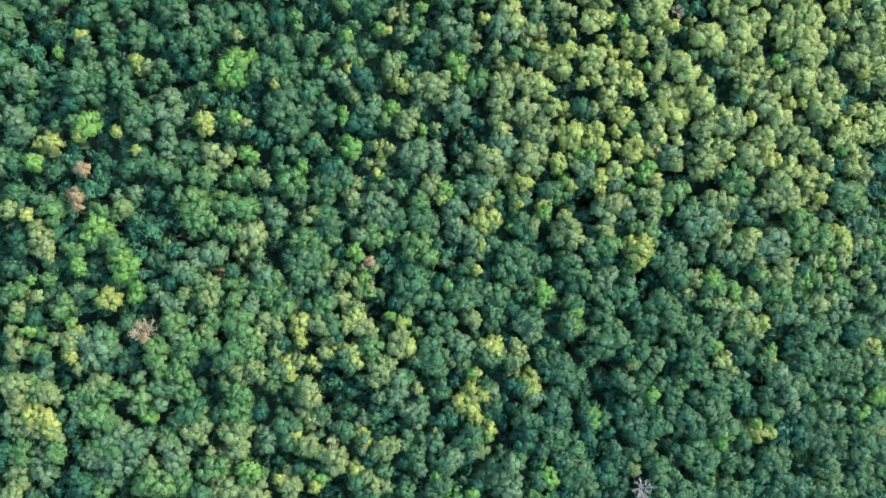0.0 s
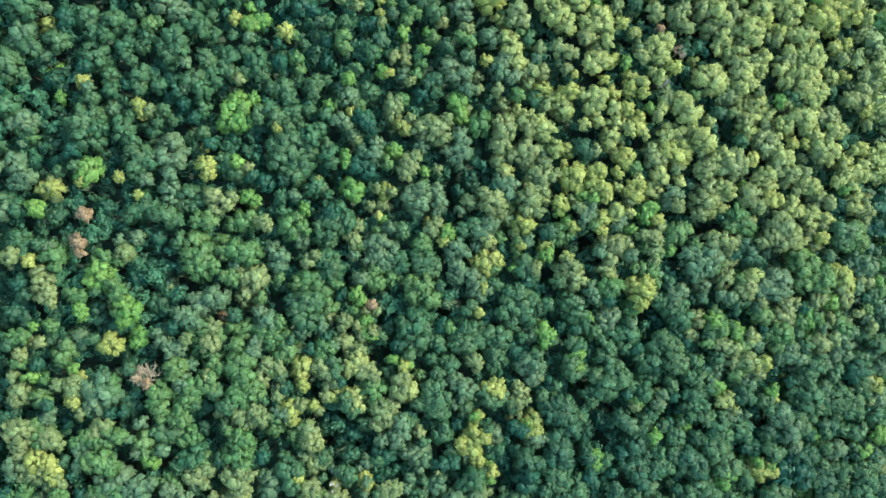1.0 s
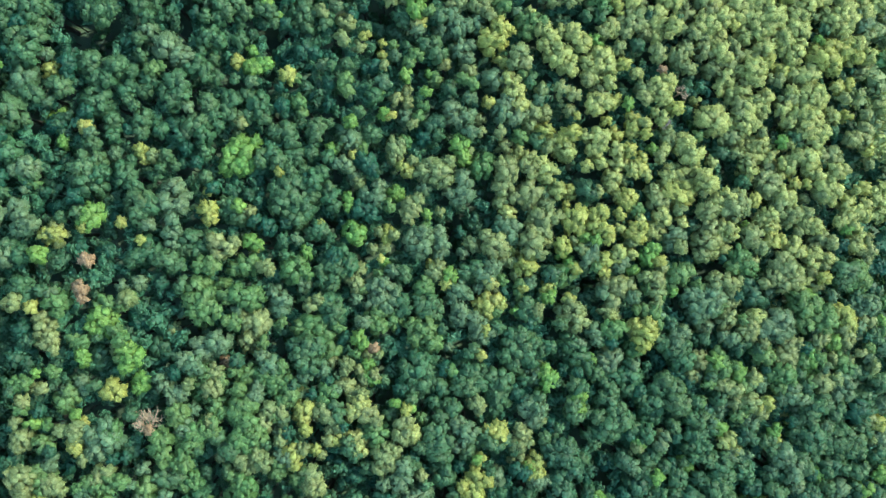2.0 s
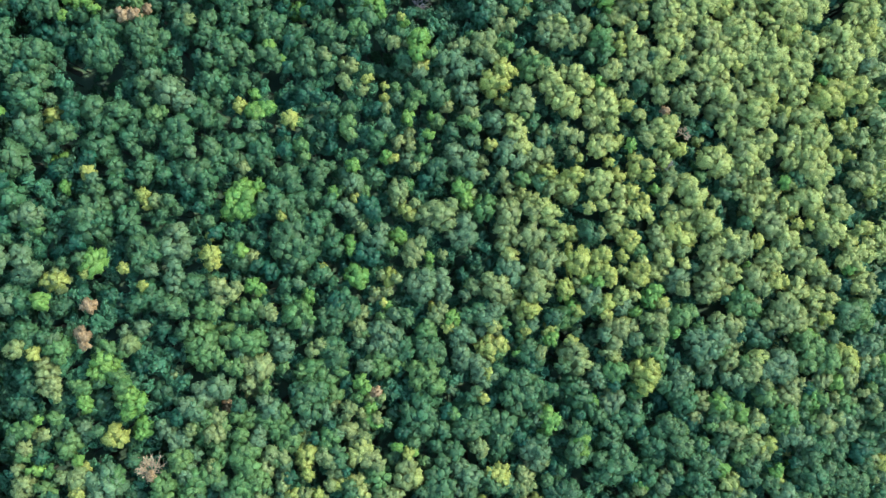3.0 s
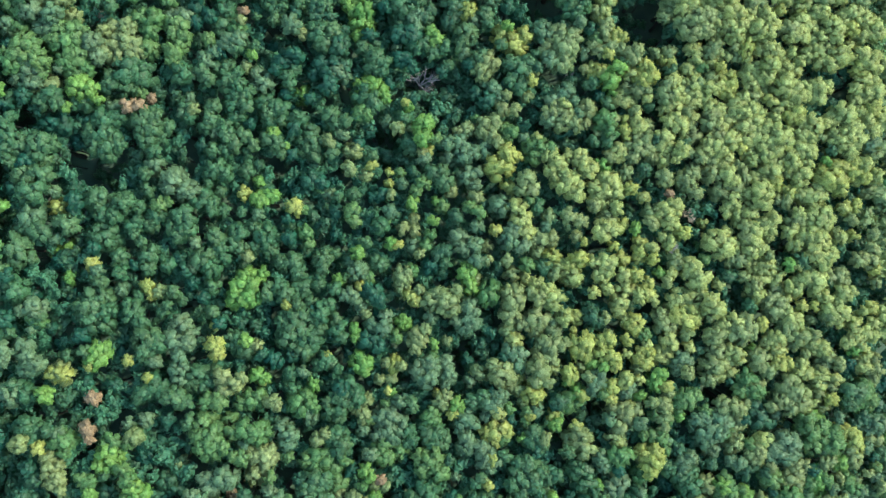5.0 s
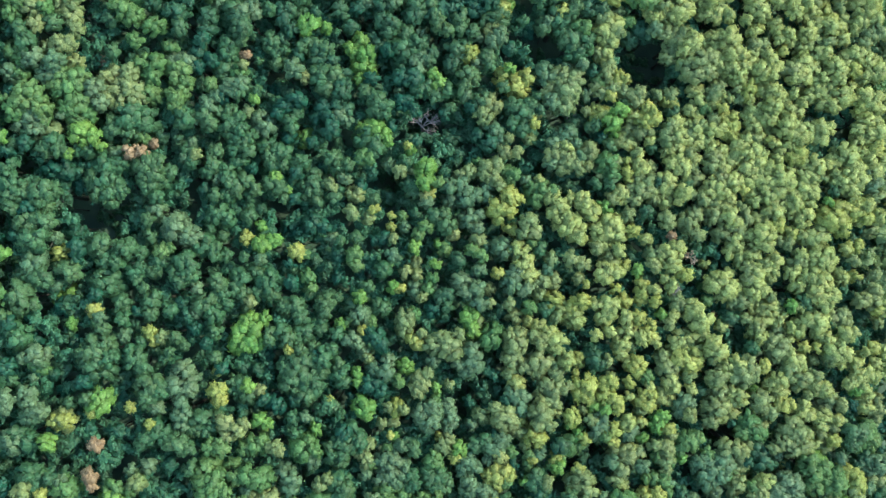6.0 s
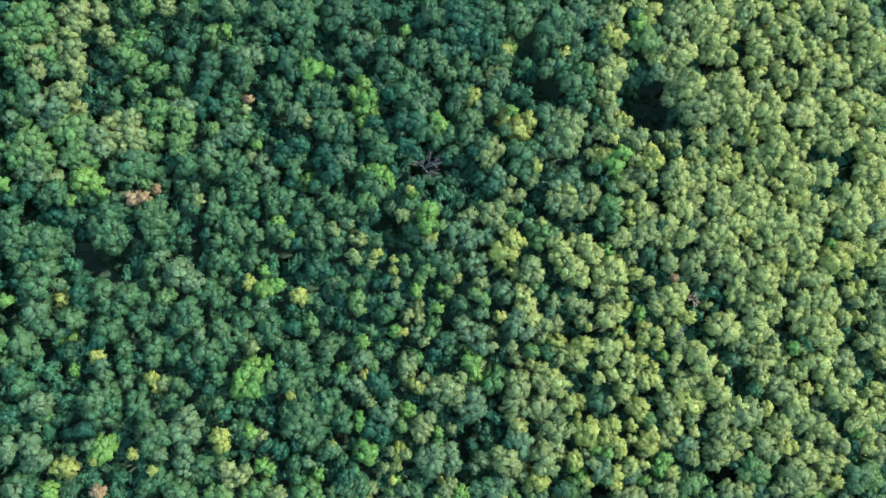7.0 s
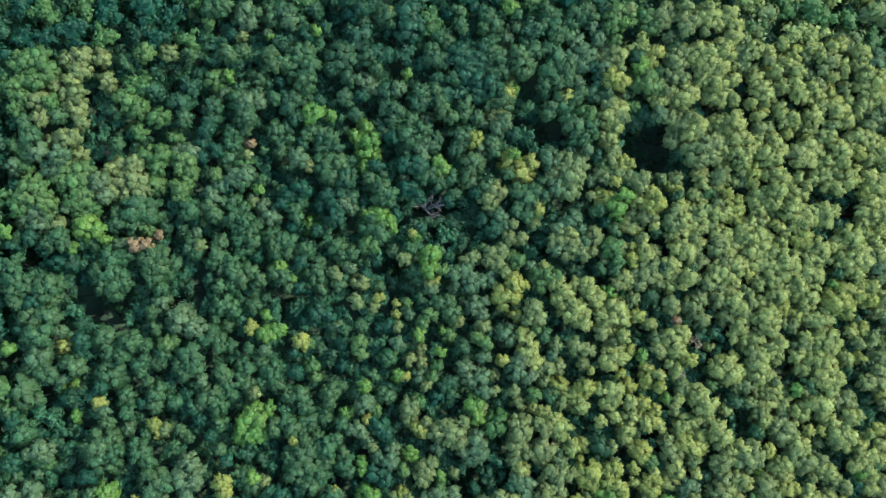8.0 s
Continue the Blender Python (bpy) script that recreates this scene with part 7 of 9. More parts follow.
tree("m", 43.0, -22.2, 2.26, 0.9, (1.8, -1.2, 1.67), (2.9, 0.5, 1.82), (2.3, 1.6, 1.49), (0.0, -2.3, 1.81), (-1.6, 1.1, 1.30))
tree("m", 66.6, -21.8, 1.15, 0.1)
tree("m", 31.8, -21.6, 1.28, 0.6)
tree("m", -23.9, -21.5, 1.29, 0.1, (-0.4, -1.7, 1.29))
tree("m", -12.9, -21.4, 1.05, -1.1)
tree("m", -9.0, -21.3, 1.58, -0.0, (-1.0, 1.5, 1.90), (1.9, 0.3, 1.72), (0.9, 2.2, 1.41), (0.9, -1.3, 1.41), (-1.7, -0.9, 1.23))
tree("m", 55.7, -20.9, 1.13, -1.4)
tree("m", -25.2, -20.9, 1.89, -0.8)
tree("m", 26.7, -20.7, 1.28, -0.2)
tree("m", -57.0, -20.1, 0.99, -0.2)
tree("m", 2.9, -19.9, 1.61, -0.4, (-0.4, -1.8, 1.43), (1.3, -0.9, 1.25))
tree("m", 6.5, -19.9, 1.07, -1.1)
tree("m", -47.4, -19.1, 1.00, -1.3)
tree("m", -21.3, -18.9, 1.64, -1.0)
tree("m", 14.8, -18.8, 1.26, -0.4)
tree("m", -45.0, -18.7, 1.34, -0.9)
tree("m", 7.5, -17.6, 1.61, 1.0, (1.4, 1.3, 1.25))
tree("m", -7.2, -17.0, 1.23, -0.2)
tree("m", 30.1, -15.7, 1.28, -0.4, (-0.9, -0.9, 1.10))
tree("m", -63.7, -14.4, 1.99, -0.3)
tree("m", 3.9, -14.4, 1.07, -1.4)
tree("m", 24.9, -14.2, 1.46, 0.6, (-0.9, -1.3, 1.27))
tree("m", -2.8, -13.3, 1.77, 0.9, (-1.3, 1.4, 1.59), (0.4, 2.2, 1.51))
tree("m", 0.3, -12.9, 1.51, -0.1, (-0.4, 1.8, 1.42), (-0.0, -1.8, 1.07))
tree("m", -21.8, -12.1, 1.04, 0.1)
tree("m", 38.7, -11.4, 1.48, -0.4, (-0.5, -1.8, 1.11), (1.4, -0.5, 0.92))
tree("m", 11.4, -11.3, 1.76, -0.3, (-1.1, 2.0, 1.26), (0.7, 1.5, 1.17))
tree("m", -40.3, -11.3, 1.52, -0.5, (0.0, -1.7, 1.18))
tree("m", -18.0, -11.0, 1.05, -1.1)
tree("m", -43.5, -9.9, 1.18, -0.2)
tree("m", -60.9, -9.1, 1.48, 0.5, (0.0, -1.6, 1.48), (-0.8, 1.7, 1.48), (1.5, -0.9, 1.15))
tree("m", -64.3, -7.7, 1.31, 0.5, (0.2, -1.6, 1.06))
tree("m", -5.9, -7.1, 1.06, -1.3)
tree("m", -40.6, -6.8, 2.27, 1.1, (0.8, 2.6, 1.53), (2.2, -0.4, 1.19), (0.6, -2.4, 1.18))
tree("m", -9.8, -5.6, 1.41, 0.2, (-1.7, 0.5, 1.23), (0.4, 2.2, 1.06))
tree("m", -38.0, -5.5, 0.85, -0.7)
tree("m", -60.6, -5.0, 0.66, -0.5)
tree("m", 1.7, -4.6, 1.07, -0.6)
tree("m", -2.3, -4.1, 1.25, -1.0)
tree("m", -13.3, -2.5, 1.23, -0.6)
tree("m", 3.9, -2.5, 1.61, 0.9, (0.0, -2.5, 1.97))
tree("m", -60.2, -1.8, 1.65, 0.6, (-2.0, -0.3, 0.82))
tree("m", -14.2, -0.3, 1.32, 0.9, (-1.3, 0.0, 1.06))
tree("m", -48.8, 0.7, 1.17, -1.1)
tree("m", -13.8, 3.2, 1.77, 0.6)
tree("m", -51.7, 3.7, 1.00, 0.2)
tree("m", -38.2, 4.2, 1.02, 0.0)
tree("m", 4.4, 7.3, 1.53, 1.5, (-2.3, 1.4, 1.53), (0.9, -2.3, 1.26), (-1.8, -0.4, 1.26))
tree("m", -5.5, 7.5, 1.52, -1.1)
tree("m", -38.1, 8.0, 1.03, 0.2)
tree("m", 10.3, 8.2, 1.63, 1.2, (0.5, 1.8, 1.45), (2.3, -0.9, 1.27))
tree("m", -58.2, 8.4, 0.99, -1.3)
tree("m", 16.3, 10.4, 1.09, -0.2)
tree("m", 4.9, 10.5, 1.17, 0.6)
tree("m", -61.6, 11.8, 2.14, -0.6)
tree("m", -28.8, 12.2, 1.04, 0.4)
tree("m", -8.6, 12.8, 1.34, 0.6)
tree("m", 9.2, 13.8, 2.21, -0.2)
tree("m", -58.5, 15.5, 1.08, -1.2)
tree("m", -18.2, 15.6, 1.06, -1.0)
tree("m", -41.1, 16.8, 2.27, 1.1, (1.9, -1.1, 1.71))
tree("m", -6.8, 17.3, 0.99, -0.6)
tree("m", 3.5, 18.6, 1.63, -0.3, (1.4, -1.4, 1.09), (1.8, 0.9, 0.91))
tree("m", -44.4, 19.6, 1.62, -0.4)
tree("m", -3.3, 21.3, 1.08, 0.5)
tree("m", 2.6, 22.2, 1.63, -0.2, (1.8, 0.0, 1.45), (-0.2, 1.8, 1.77), (-2.3, -0.5, 1.45))
tree("m", 6.3, 23.1, 1.45, -1.1, (0.5, -1.4, 1.09))
tree("m", 0.3, 24.0, 1.36, 0.7)
tree("m", 73.1, 24.7, 1.54, -0.2, (-1.1, 1.9, 1.15))
tree("m", -35.6, 24.7, 1.21, -0.6)
tree("m", -16.1, 24.9, 1.07, 0.6)
tree("m", 12.7, 25.0, 0.91, -0.9)
tree("m", -9.5, 27.6, 1.08, -1.3)
tree("m", 16.9, 27.7, 1.28, 0.5)
tree("m", -40.5, 27.7, 0.86, -1.0)
tree("m", -50.4, 28.5, 1.18, -1.0)
tree("m", 21.5, 28.7, 1.10, 0.6)
tree("m", -39.4, 30.3, 0.86, -1.1)
tree("m", 21.0, 31.0, 0.92, 0.4)
tree("m", 18.7, 31.4, 1.47, -0.1, (1.1, 1.4, 1.57), (-1.4, -0.5, 1.19))
tree("m", 7.6, 32.7, 1.64, -0.3, (0.9, -1.4, 1.28))
tree("m", -28.9, 32.9, 1.71, -0.5, (-1.0, 1.5, 1.23))
tree("m", -61.4, 33.3, 1.82, 0.3, (0.4, -2.1, 1.32), (-1.8, -0.9, 1.32))
tree("m", -57.5, 33.8, 0.83, -0.4)
tree("m", -39.0, 33.8, 0.86, -0.7)
tree("m", -17.0, 35.1, 1.25, -0.0, (0.9, -0.9, 1.16))
tree("m", -37.0, 36.0, 1.39, -0.2, (1.2, 1.8, 1.22))
tree("m", -52.8, 37.7, 1.52, 1.0, (0.8, -2.1, 1.35))
tree("m", 16.9, 37.8, 1.47, 0.6)
tree("m", 3.1, 38.6, 1.09, 0.1)
tree("m", -33.7, 38.7, 1.57, 0.9, (1.7, 0.5, 1.40))
tree("m", -41.5, 38.9, 1.03, -1.4)
tree("m", 22.9, 39.3, 1.10, -1.0)
tree("m", -7.8, 39.3, 0.90, -1.1)
tree("m", -64.7, 39.8, 1.48, -1.1)
tree("m", -24.0, 41.6, 1.41, 1.0, (-0.4, 1.3, 1.06))
tree("m", -58.1, 41.7, 1.50, 1.3, (-0.8, -2.0, 1.83))
tree("m", -61.1, 42.0, 1.66, 0.7)
tree("m", 16.1, 42.3, 2.01, -0.0)
tree("m", -40.3, 42.8, 1.55, -0.5, (-2.4, -0.1, 1.37))
tree("m", -5.1, 43.0, 1.63, 0.1, (0.9, 1.8, 1.45))
tree("m", 19.7, 43.8, 1.10, -1.4)
tree("m", 22.0, 43.9, 1.10, 0.5)
tree("m", 4.3, 44.3, 1.67, -0.8)
tree("m", 4.9, 48.2, 1.09, -0.9)
tree("m", 8.6, 48.2, 1.28, 1.1, (-1.4, -0.9, 1.28))
tree("m", -4.6, 48.9, 1.27, -1.0)
tree("m", 34.1, 50.0, 1.29, 0.6)
tree("m", -32.1, 50.6, 1.57, -0.2, (1.7, 1.4, 1.32), (2.1, 0.1, 1.23))
tree("m", 16.4, 50.9, 1.10, -0.0)
tree("m", -35.8, 52.1, 1.22, -1.2)
tree("m", -8.7, 53.3, 1.26, 0.5)
tree("m", -14.0, 54.4, 1.52, -0.1, (1.3, -1.3, 1.26))
tree("m", 20.6, 54.8, 1.10, -0.4, (-0.9, 0.9, 1.10))
tree("m", 24.7, 57.2, 1.47, 0.0)
tree("m", 21.6, 59.6, 1.79, 0.6, (-2.4, -0.8, 1.47), (-1.5, 2.1, 1.46), (-0.6, -2.1, 1.28))
tree("m", 72.0, 60.0, 1.91, -0.2, (1.2, -2.3, 1.34))
tree("m", -29.0, 61.6, 0.88, -1.3)
tree("m", 23.8, 62.2, 1.28, 0.3, (-0.9, 1.8, 1.10))
tree("m", 8.9, 62.3, 1.33, -1.4)
tree("m", -25.2, 63.1, 1.23, 0.8, (-0.8, 0.8, 1.23))
tree("m", 10.5, 63.8, 0.91, -0.8)
tree("m", -32.3, 64.9, 1.57, -0.5, (-0.6, -1.6, 1.49), (0.8, -2.1, 1.05))
tree("m", -43.1, -57.5, 1.03, -4.3)
tree("m", -6.6, -29.3, 1.08, -4.8)
tree("m", 65.2, 30.6, 1.36, -4.2)
tree("m", 62.0, 35.9, 0.97, -3.8)
# pale grey-green trees, own paleness plus painted sun haze
tree("p", -19.1, -53.3, 0.86, -0.7)
tree("p", 47.4, -45.8, 1.12, -0.3, (1.4, 0.6, 1.14))
tree("p", -12.2, -44.3, 1.70, -0.3, (-1.0, 1.6, 1.39))
tree("p", -4.4, -42.6, 1.93, -0.2)
tree("p", -11.9, -37.5, 1.39, 0.9, (-1.1, -1.9, 1.44), (-1.7, -0.8, 0.87))
tree("p", 52.8, -35.5, 1.50, -0.4)
tree("p", 52.7, -24.9, 1.49, 0.3)
tree("p", 28.0, -24.3, 1.28, -0.4)
tree("p", 60.9, -19.8, 1.32, -0.5, (-0.0, 2.4, 1.32), (1.6, 0.9, 0.95))
tree("p", 30.1, -19.2, 1.10, -1.1)
tree("p", 8.3, -19.0, 1.26, 0.4)
tree("p", 66.1, -15.3, 1.24, -0.4)
tree("p", 63.5, -14.7, 1.52, -0.2, (-0.5, -1.4, 1.33))
tree("p", 31.5, -14.4, 1.10, -0.4)
tree("p", 29.1, -14.3, 1.46, 0.5)
tree("p", 59.4, -13.6, 1.32, -0.2, (1.5, -0.5, 1.13), (0.5, 1.4, 1.13))
tree("p", 71.5, -12.8, 1.54, -0.1, (0.5, 1.9, 1.44))
tree("p", 17.5, -12.6, 1.09, -0.7)
tree("p", 46.7, -12.3, 2.27, -0.7, (-1.3, -1.6, 1.67))
tree("p", 48.3, -10.3, 1.30, 0.2, (-1.5, 0.5, 1.21), (0.5, -1.4, 0.75))
tree("p", 29.5, -10.3, 0.91, -0.5)
tree("p", 63.5, -10.0, 1.33, 0.2, (-1.6, 0.1, 1.32), (-1.6, 1.5, 1.14))
tree("p", 40.1, -9.2, 1.11, -0.5)
tree("p", 33.0, -9.0, 1.10, -0.5)
tree("p", 55.3, -8.2, 1.50, 0.7, (-0.0, -1.9, 1.31), (-1.5, -0.4, 1.31))
tree("p", 36.8, -8.2, 1.47, -0.2, (-1.1, -2.5, 1.75))
tree("p", 72.6, -8.0, 1.15, 0.7)
tree("p", 11.2, -8.0, 1.62, -1.1)
tree("p", 69.8, -7.9, 1.44, 1.0, (1.6, 0.4, 1.34), (-0.5, 1.9, 1.34), (-1.6, -0.9, 1.34), (0.6, -1.5, 1.15))
tree("p", 73.7, -6.1, 1.35, -1.1)
tree("p", 47.9, -5.2, 1.30, 1.0, (-1.5, -1.8, 1.30), (-2.0, -0.4, 1.30))
tree("p", 70.4, -5.0, 1.34, -0.9)
tree("p", 29.7, -4.8, 1.19, -1.3)
tree("p", 57.8, -4.6, 1.69, 0.3, (1.0, -1.4, 1.51))
tree("p", 19.2, -4.2, 1.55, 0.5)
tree("p", 70.9, -3.6, 0.96, 0.3)
tree("p", 65.0, -3.4, 1.71, 1.1, (2.1, -0.6, 1.33), (1.6, 1.4, 1.33), (1.1, -1.9, 1.33))
tree("p", 44.1, -3.0, 1.70, 1.2, (-0.6, 1.6, 1.39))
tree("p", 40.4, -2.0, 2.26, -0.5, (-2.1, 0.7, 1.85), (-2.6, -1.2, 1.48), (2.2, 1.5, 1.11))
tree("p", 57.3, -1.7, 1.13, -0.7)
tree("p", 28.7, -1.7, 1.57, -0.8, (-0.4, -1.7, 1.10))
tree("p", 64.0, -1.4, 1.14, 0.7, (-1.6, 1.0, 1.14))
tree("p", 34.0, -1.2, 1.10, -0.5)
tree("p", 17.4, -1.2, 1.88, 0.7, (-1.1, 1.6, 1.27))
tree("p", 31.6, -0.7, 1.29, 0.3)
tree("p", 67.1, -0.6, 1.33, 1.1, (1.6, 0.4, 0.96))
tree("p", 51.6, -0.5, 1.82, 0.2)
tree("p", 24.1, -0.2, 1.10, 0.4)
tree("p", 26.5, 0.3, 1.10, -0.3)
tree("p", 67.7, 0.4, 1.34, -1.3)
tree("p", 57.3, 0.6, 0.94, 0.4)
tree("p", 45.5, 0.9, 1.12, -1.3)
tree("p", 14.9, 1.4, 1.27, -0.7, (-1.8, 0.9, 1.09))
tree("p", 61.7, 1.6, 2.31, 1.3, (-2.8, -1.0, 1.51))
tree("p", 29.3, 2.5, 1.29, -0.1, (0.2, -2.2, 1.57))
tree("p", 41.5, 2.5, 2.26, 0.6, (-0.8, 1.7, 1.48))
tree("p", 20.4, 2.6, 1.82, -0.7, (-1.8, 1.4, 1.46))
tree("p", 37.3, 2.8, 1.29, -1.0)
tree("p", 58.9, 3.9, 1.23, 0.1)
tree("p", 53.8, 4.0, 1.88, -0.5, (-1.0, -1.9, 1.87), (2.0, -1.9, 1.69), (-2.5, 0.5, 1.50))
tree("p", 26.5, 4.4, 1.83, 0.3, (-0.9, -1.8, 1.56), (-2.3, 0.5, 1.28))
tree("p", 61.9, 6.2, 1.89, 1.6, (-1.0, 2.9, 1.89), (1.0, 1.9, 1.71), (2.6, -0.5, 1.52), (1.5, -1.9, 1.33))
tree("p", 47.5, 6.9, 1.58, -0.3, (-1.0, 2.3, 1.30))
tree("p", 34.0, 7.0, 1.11, 0.0)
tree("p", 45.7, 7.6, 2.27, 0.8, (-1.6, 0.7, 1.67))
tree("p", 58.9, 7.7, 1.70, 0.0)
tree("p", 50.9, 7.8, 1.50, 1.0, (-0.5, -1.4, 1.40), (1.5, -1.0, 1.12), (0.4, 2.5, 1.37))
tree("p", 36.9, 7.9, 1.29, 0.1)
tree("p", 54.4, 8.7, 0.94, -1.5)
tree("p", 67.3, 8.8, 1.50, -1.0)
tree("p", 35.7, 8.8, 0.92, -0.4)
tree("p", 25.6, 9.8, 1.65, 1.2, (1.9, 0.4, 1.19))
tree("p", 66.6, 9.9, 1.14, -1.0)
tree("p", 57.9, 10.0, 1.51, -0.1)
tree("p", 52.9, 10.1, 1.31, -0.7, (2.0, -0.0, 1.13))
tree("p", 12.2, 11.3, 1.82, 1.2, (-0.9, 2.3, 1.64), (0.9, -1.8, 1.36))
tree("p", 54.9, 11.9, 1.50, -0.4)
tree("p", 63.3, 11.9, 2.61, 0.2, (0.7, -1.0, 1.33), (-1.8, 0.4, 1.32))
tree("p", 59.4, 12.8, 1.23, 0.0)
tree("p", 50.9, 12.9, 1.68, -0.4, (-2.0, -0.9, 1.68))
tree("p", 36.0, 13.0, 1.66, 0.8, (1.9, 0.9, 1.48), (0.9, -1.9, 1.48))
tree("p", 28.0, 13.5, 1.29, 0.3)
tree("p", 67.2, 13.7, 0.95, 0.3)
tree("p", 48.0, 14.8, 1.49, -0.4, (-1.0, -1.4, 1.21))
tree("p", 32.7, 15.3, 1.11, -1.0)
tree("p", 62.6, 15.8, 2.08, -0.3, (-2.7, 0.3, 1.32))
tree("p", 52.4, 16.2, 1.87, 1.1, (0.5, -1.9, 1.31))
tree("p", 50.5, 16.2, 1.31, -0.5)
tree("p", 26.6, 17.6, 2.02, 0.3, (-1.0, -2.3, 2.02), (1.4, -1.4, 1.47), (-2.3, -0.5, 1.29))
tree("p", 59.4, 18.0, 0.94, -0.4)
tree("p", 19.6, 18.1, 2.01, 1.0, (1.6, -2.0, 1.79), (-2.3, 1.4, 1.46))
tree("p", 70.4, 18.5, 1.05, -0.8)
tree("p", 47.1, 19.0, 1.87, 0.3, (-0.6, 2.8, 2.05))
tree("p", 73.6, 19.4, 1.54, 0.3)
tree("p", 59.9, 19.4, 1.89, 0.4)
tree("p", 57.9, 19.9, 1.32, -0.8)
tree("p", 54.9, 19.9, 1.88, -0.4, (-2.0, -1.4, 1.88), (0.7, 1.9, 2.07))
tree("p", 23.3, 19.9, 1.56, 1.3, (-1.4, 1.8, 1.47))
tree("p", 18.2, 20.9, 1.28, 0.7, (-1.4, 1.4, 1.28))
tree("p", 58.4, 21.3, 1.32, 0.3, (-0.5, 1.4, 1.32))
tree("p", 61.0, 21.3, 1.32, -0.6)
tree("p", 71.4, 21.3, 1.34, 0.7)
tree("p", 28.0, 21.8, 1.29, -0.5)
tree("p", 36.0, 21.8, 1.48, -0.9)
tree("p", 51.5, 21.8, 1.31, -0.8, (-0.5, 1.4, 1.31))
tree("p", 20.1, 22.2, 1.10, -0.7)
tree("p", 69.3, 22.3, 1.15, -0.2)
tree("p", 28.5, 23.2, 1.29, -0.3, (0.9, -0.9, 1.11))
tree("p", 38.9, 23.2, 1.30, 1.0, (-1.0, -1.4, 0.93))
tree("p", 45.1, 23.7, 1.68, 0.8, (2.2, 1.2, 1.82), (-1.9, -0.5, 1.49), (-1.4, 0.9, 1.30))
tree("p", 59.9, 23.7, 1.51, 0.0, (1.5, -0.5, 1.42))
tree("p", 55.4, 24.2, 1.69, 0.7, (-2.0, -1.4, 1.50))
tree("p", 15.0, 25.0, 0.91, -0.2)
tree("p", 36.1, 25.0, 1.48, 0.4, (-0.5, -1.4, 1.48))
tree("p", 52.0, 26.0, 1.69, 0.4, (-2.0, 1.4, 1.68), (1.0, -1.4, 1.50), (-2.0, -0.9, 1.50), (2.0, 1.4, 1.31))
tree("p", 66.1, 26.1, 1.71, -0.2)
tree("p", 68.2, 26.1, 1.72, 0.4, (-1.1, -1.4, 1.72), (1.8, -0.8, 1.83), (0.5, -2.4, 1.53), (1.6, 1.4, 1.34), (0.5, 2.4, 1.15))
tree("p", 55.2, 26.1, 2.06, 1.0, (1.7, -1.5, 1.32))
tree("p", 57.9, 26.5, 1.32, -1.0)
tree("p", 31.8, 26.9, 1.29, 0.7, (-0.5, 1.4, 1.29))
tree("p", 73.1, 27.1, 1.35, -0.2, (-0.6, 1.9, 1.35))
tree("p", 38.6, 27.1, 1.59, 1.0, (-2.0, 0.7, 1.30), (-0.6, 1.6, 1.11))
tree("p", 45.4, 27.6, 2.05, -0.5, (0.0, 2.4, 1.82))
tree("p", 61.8, 27.7, 1.85, 0.4, (-1.8, -1.6, 1.51), (-0.3, -2.1, 1.33), (-2.3, 0.7, 1.32))
tree("p", 51.5, 27.9, 1.69, 0.2, (-0.5, 2.3, 1.50))
tree("p", 64.0, 28.0, 0.95, 0.0)
tree("p", 41.3, 28.8, 1.30, -1.0)
tree("p", 55.4, 28.9, 1.32, -0.9)
tree("p", 48.1, 29.3, 1.31, -0.8, (-1.0, -0.9, 1.31))
tree("p", 67.5, 29.6, 2.09, 0.5, (-2.4, -1.1, 1.33))
tree("p", 49.5, 29.7, 1.31, 0.3, (-1.0, 1.4, 1.31))
tree("p", 52.5, 29.8, 1.31, -1.1, (-1.0, 0.9, 1.12))
tree("p", 55.9, 30.3, 1.13, -1.1)
tree("p", 70.9, 30.4, 1.15, -1.1)
tree("p", 19.2, 30.5, 1.10, 0.6)
tree("p", 37.5, 30.6, 1.48, -0.1, (-1.4, -0.5, 1.11))
tree("p", 43.7, 30.6, 1.12, -0.3)
tree("p", 57.9, 30.8, 0.94, -0.9)
tree("p", 56.9, 31.2, 0.94, -0.1)
tree("p", 33.2, 31.5, 0.93, 0.2)
tree("p", 54.4, 31.7, 1.13, -0.0)
tree("p", 29.3, 31.7, 1.80, -1.0, (1.5, -0.7, 1.11))
tree("p", 50.0, 32.1, 1.22, -0.5)
tree("p", 59.4, 32.2, 1.32, 0.2, (-0.5, 1.9, 1.32), (-1.5, 0.5, 1.32))
tree("p", 70.3, 32.3, 1.53, -1.3)
tree("p", 38.0, 32.5, 1.48, 0.9, (-0.5, 2.3, 1.30))
tree("p", 41.3, 32.5, 1.30, -0.4, (0.5, -1.4, 1.12))
tree("p", 52.5, 32.6, 0.94, -0.9)
tree("p", 60.4, 32.7, 1.13, -0.1)
tree("p", 43.7, 33.4, 1.30, 0.3, (-0.5, -1.4, 1.30), (1.9, 0.5, 1.12))
tree("p", 64.5, 33.7, 1.14, -0.4)
tree("p", 56.7, 33.8, 1.84, 0.9, (0.2, 1.6, 1.32))
tree("p", 73.6, 33.9, 1.54, 0.3, (-0.6, 1.9, 1.54), (-1.6, -0.5, 1.54))
tree("p", 40.8, 33.9, 1.49, 0.0, (-0.5, -2.3, 1.49), (-1.4, 0.5, 1.21))
tree("p", 54.4, 34.0, 1.50, -1.3)
tree("p", 63.0, 34.1, 1.52, 0.5, (-0.3, -1.5, 1.62), (-2.5, -0.0, 1.32), (1.5, 0.5, 0.76))
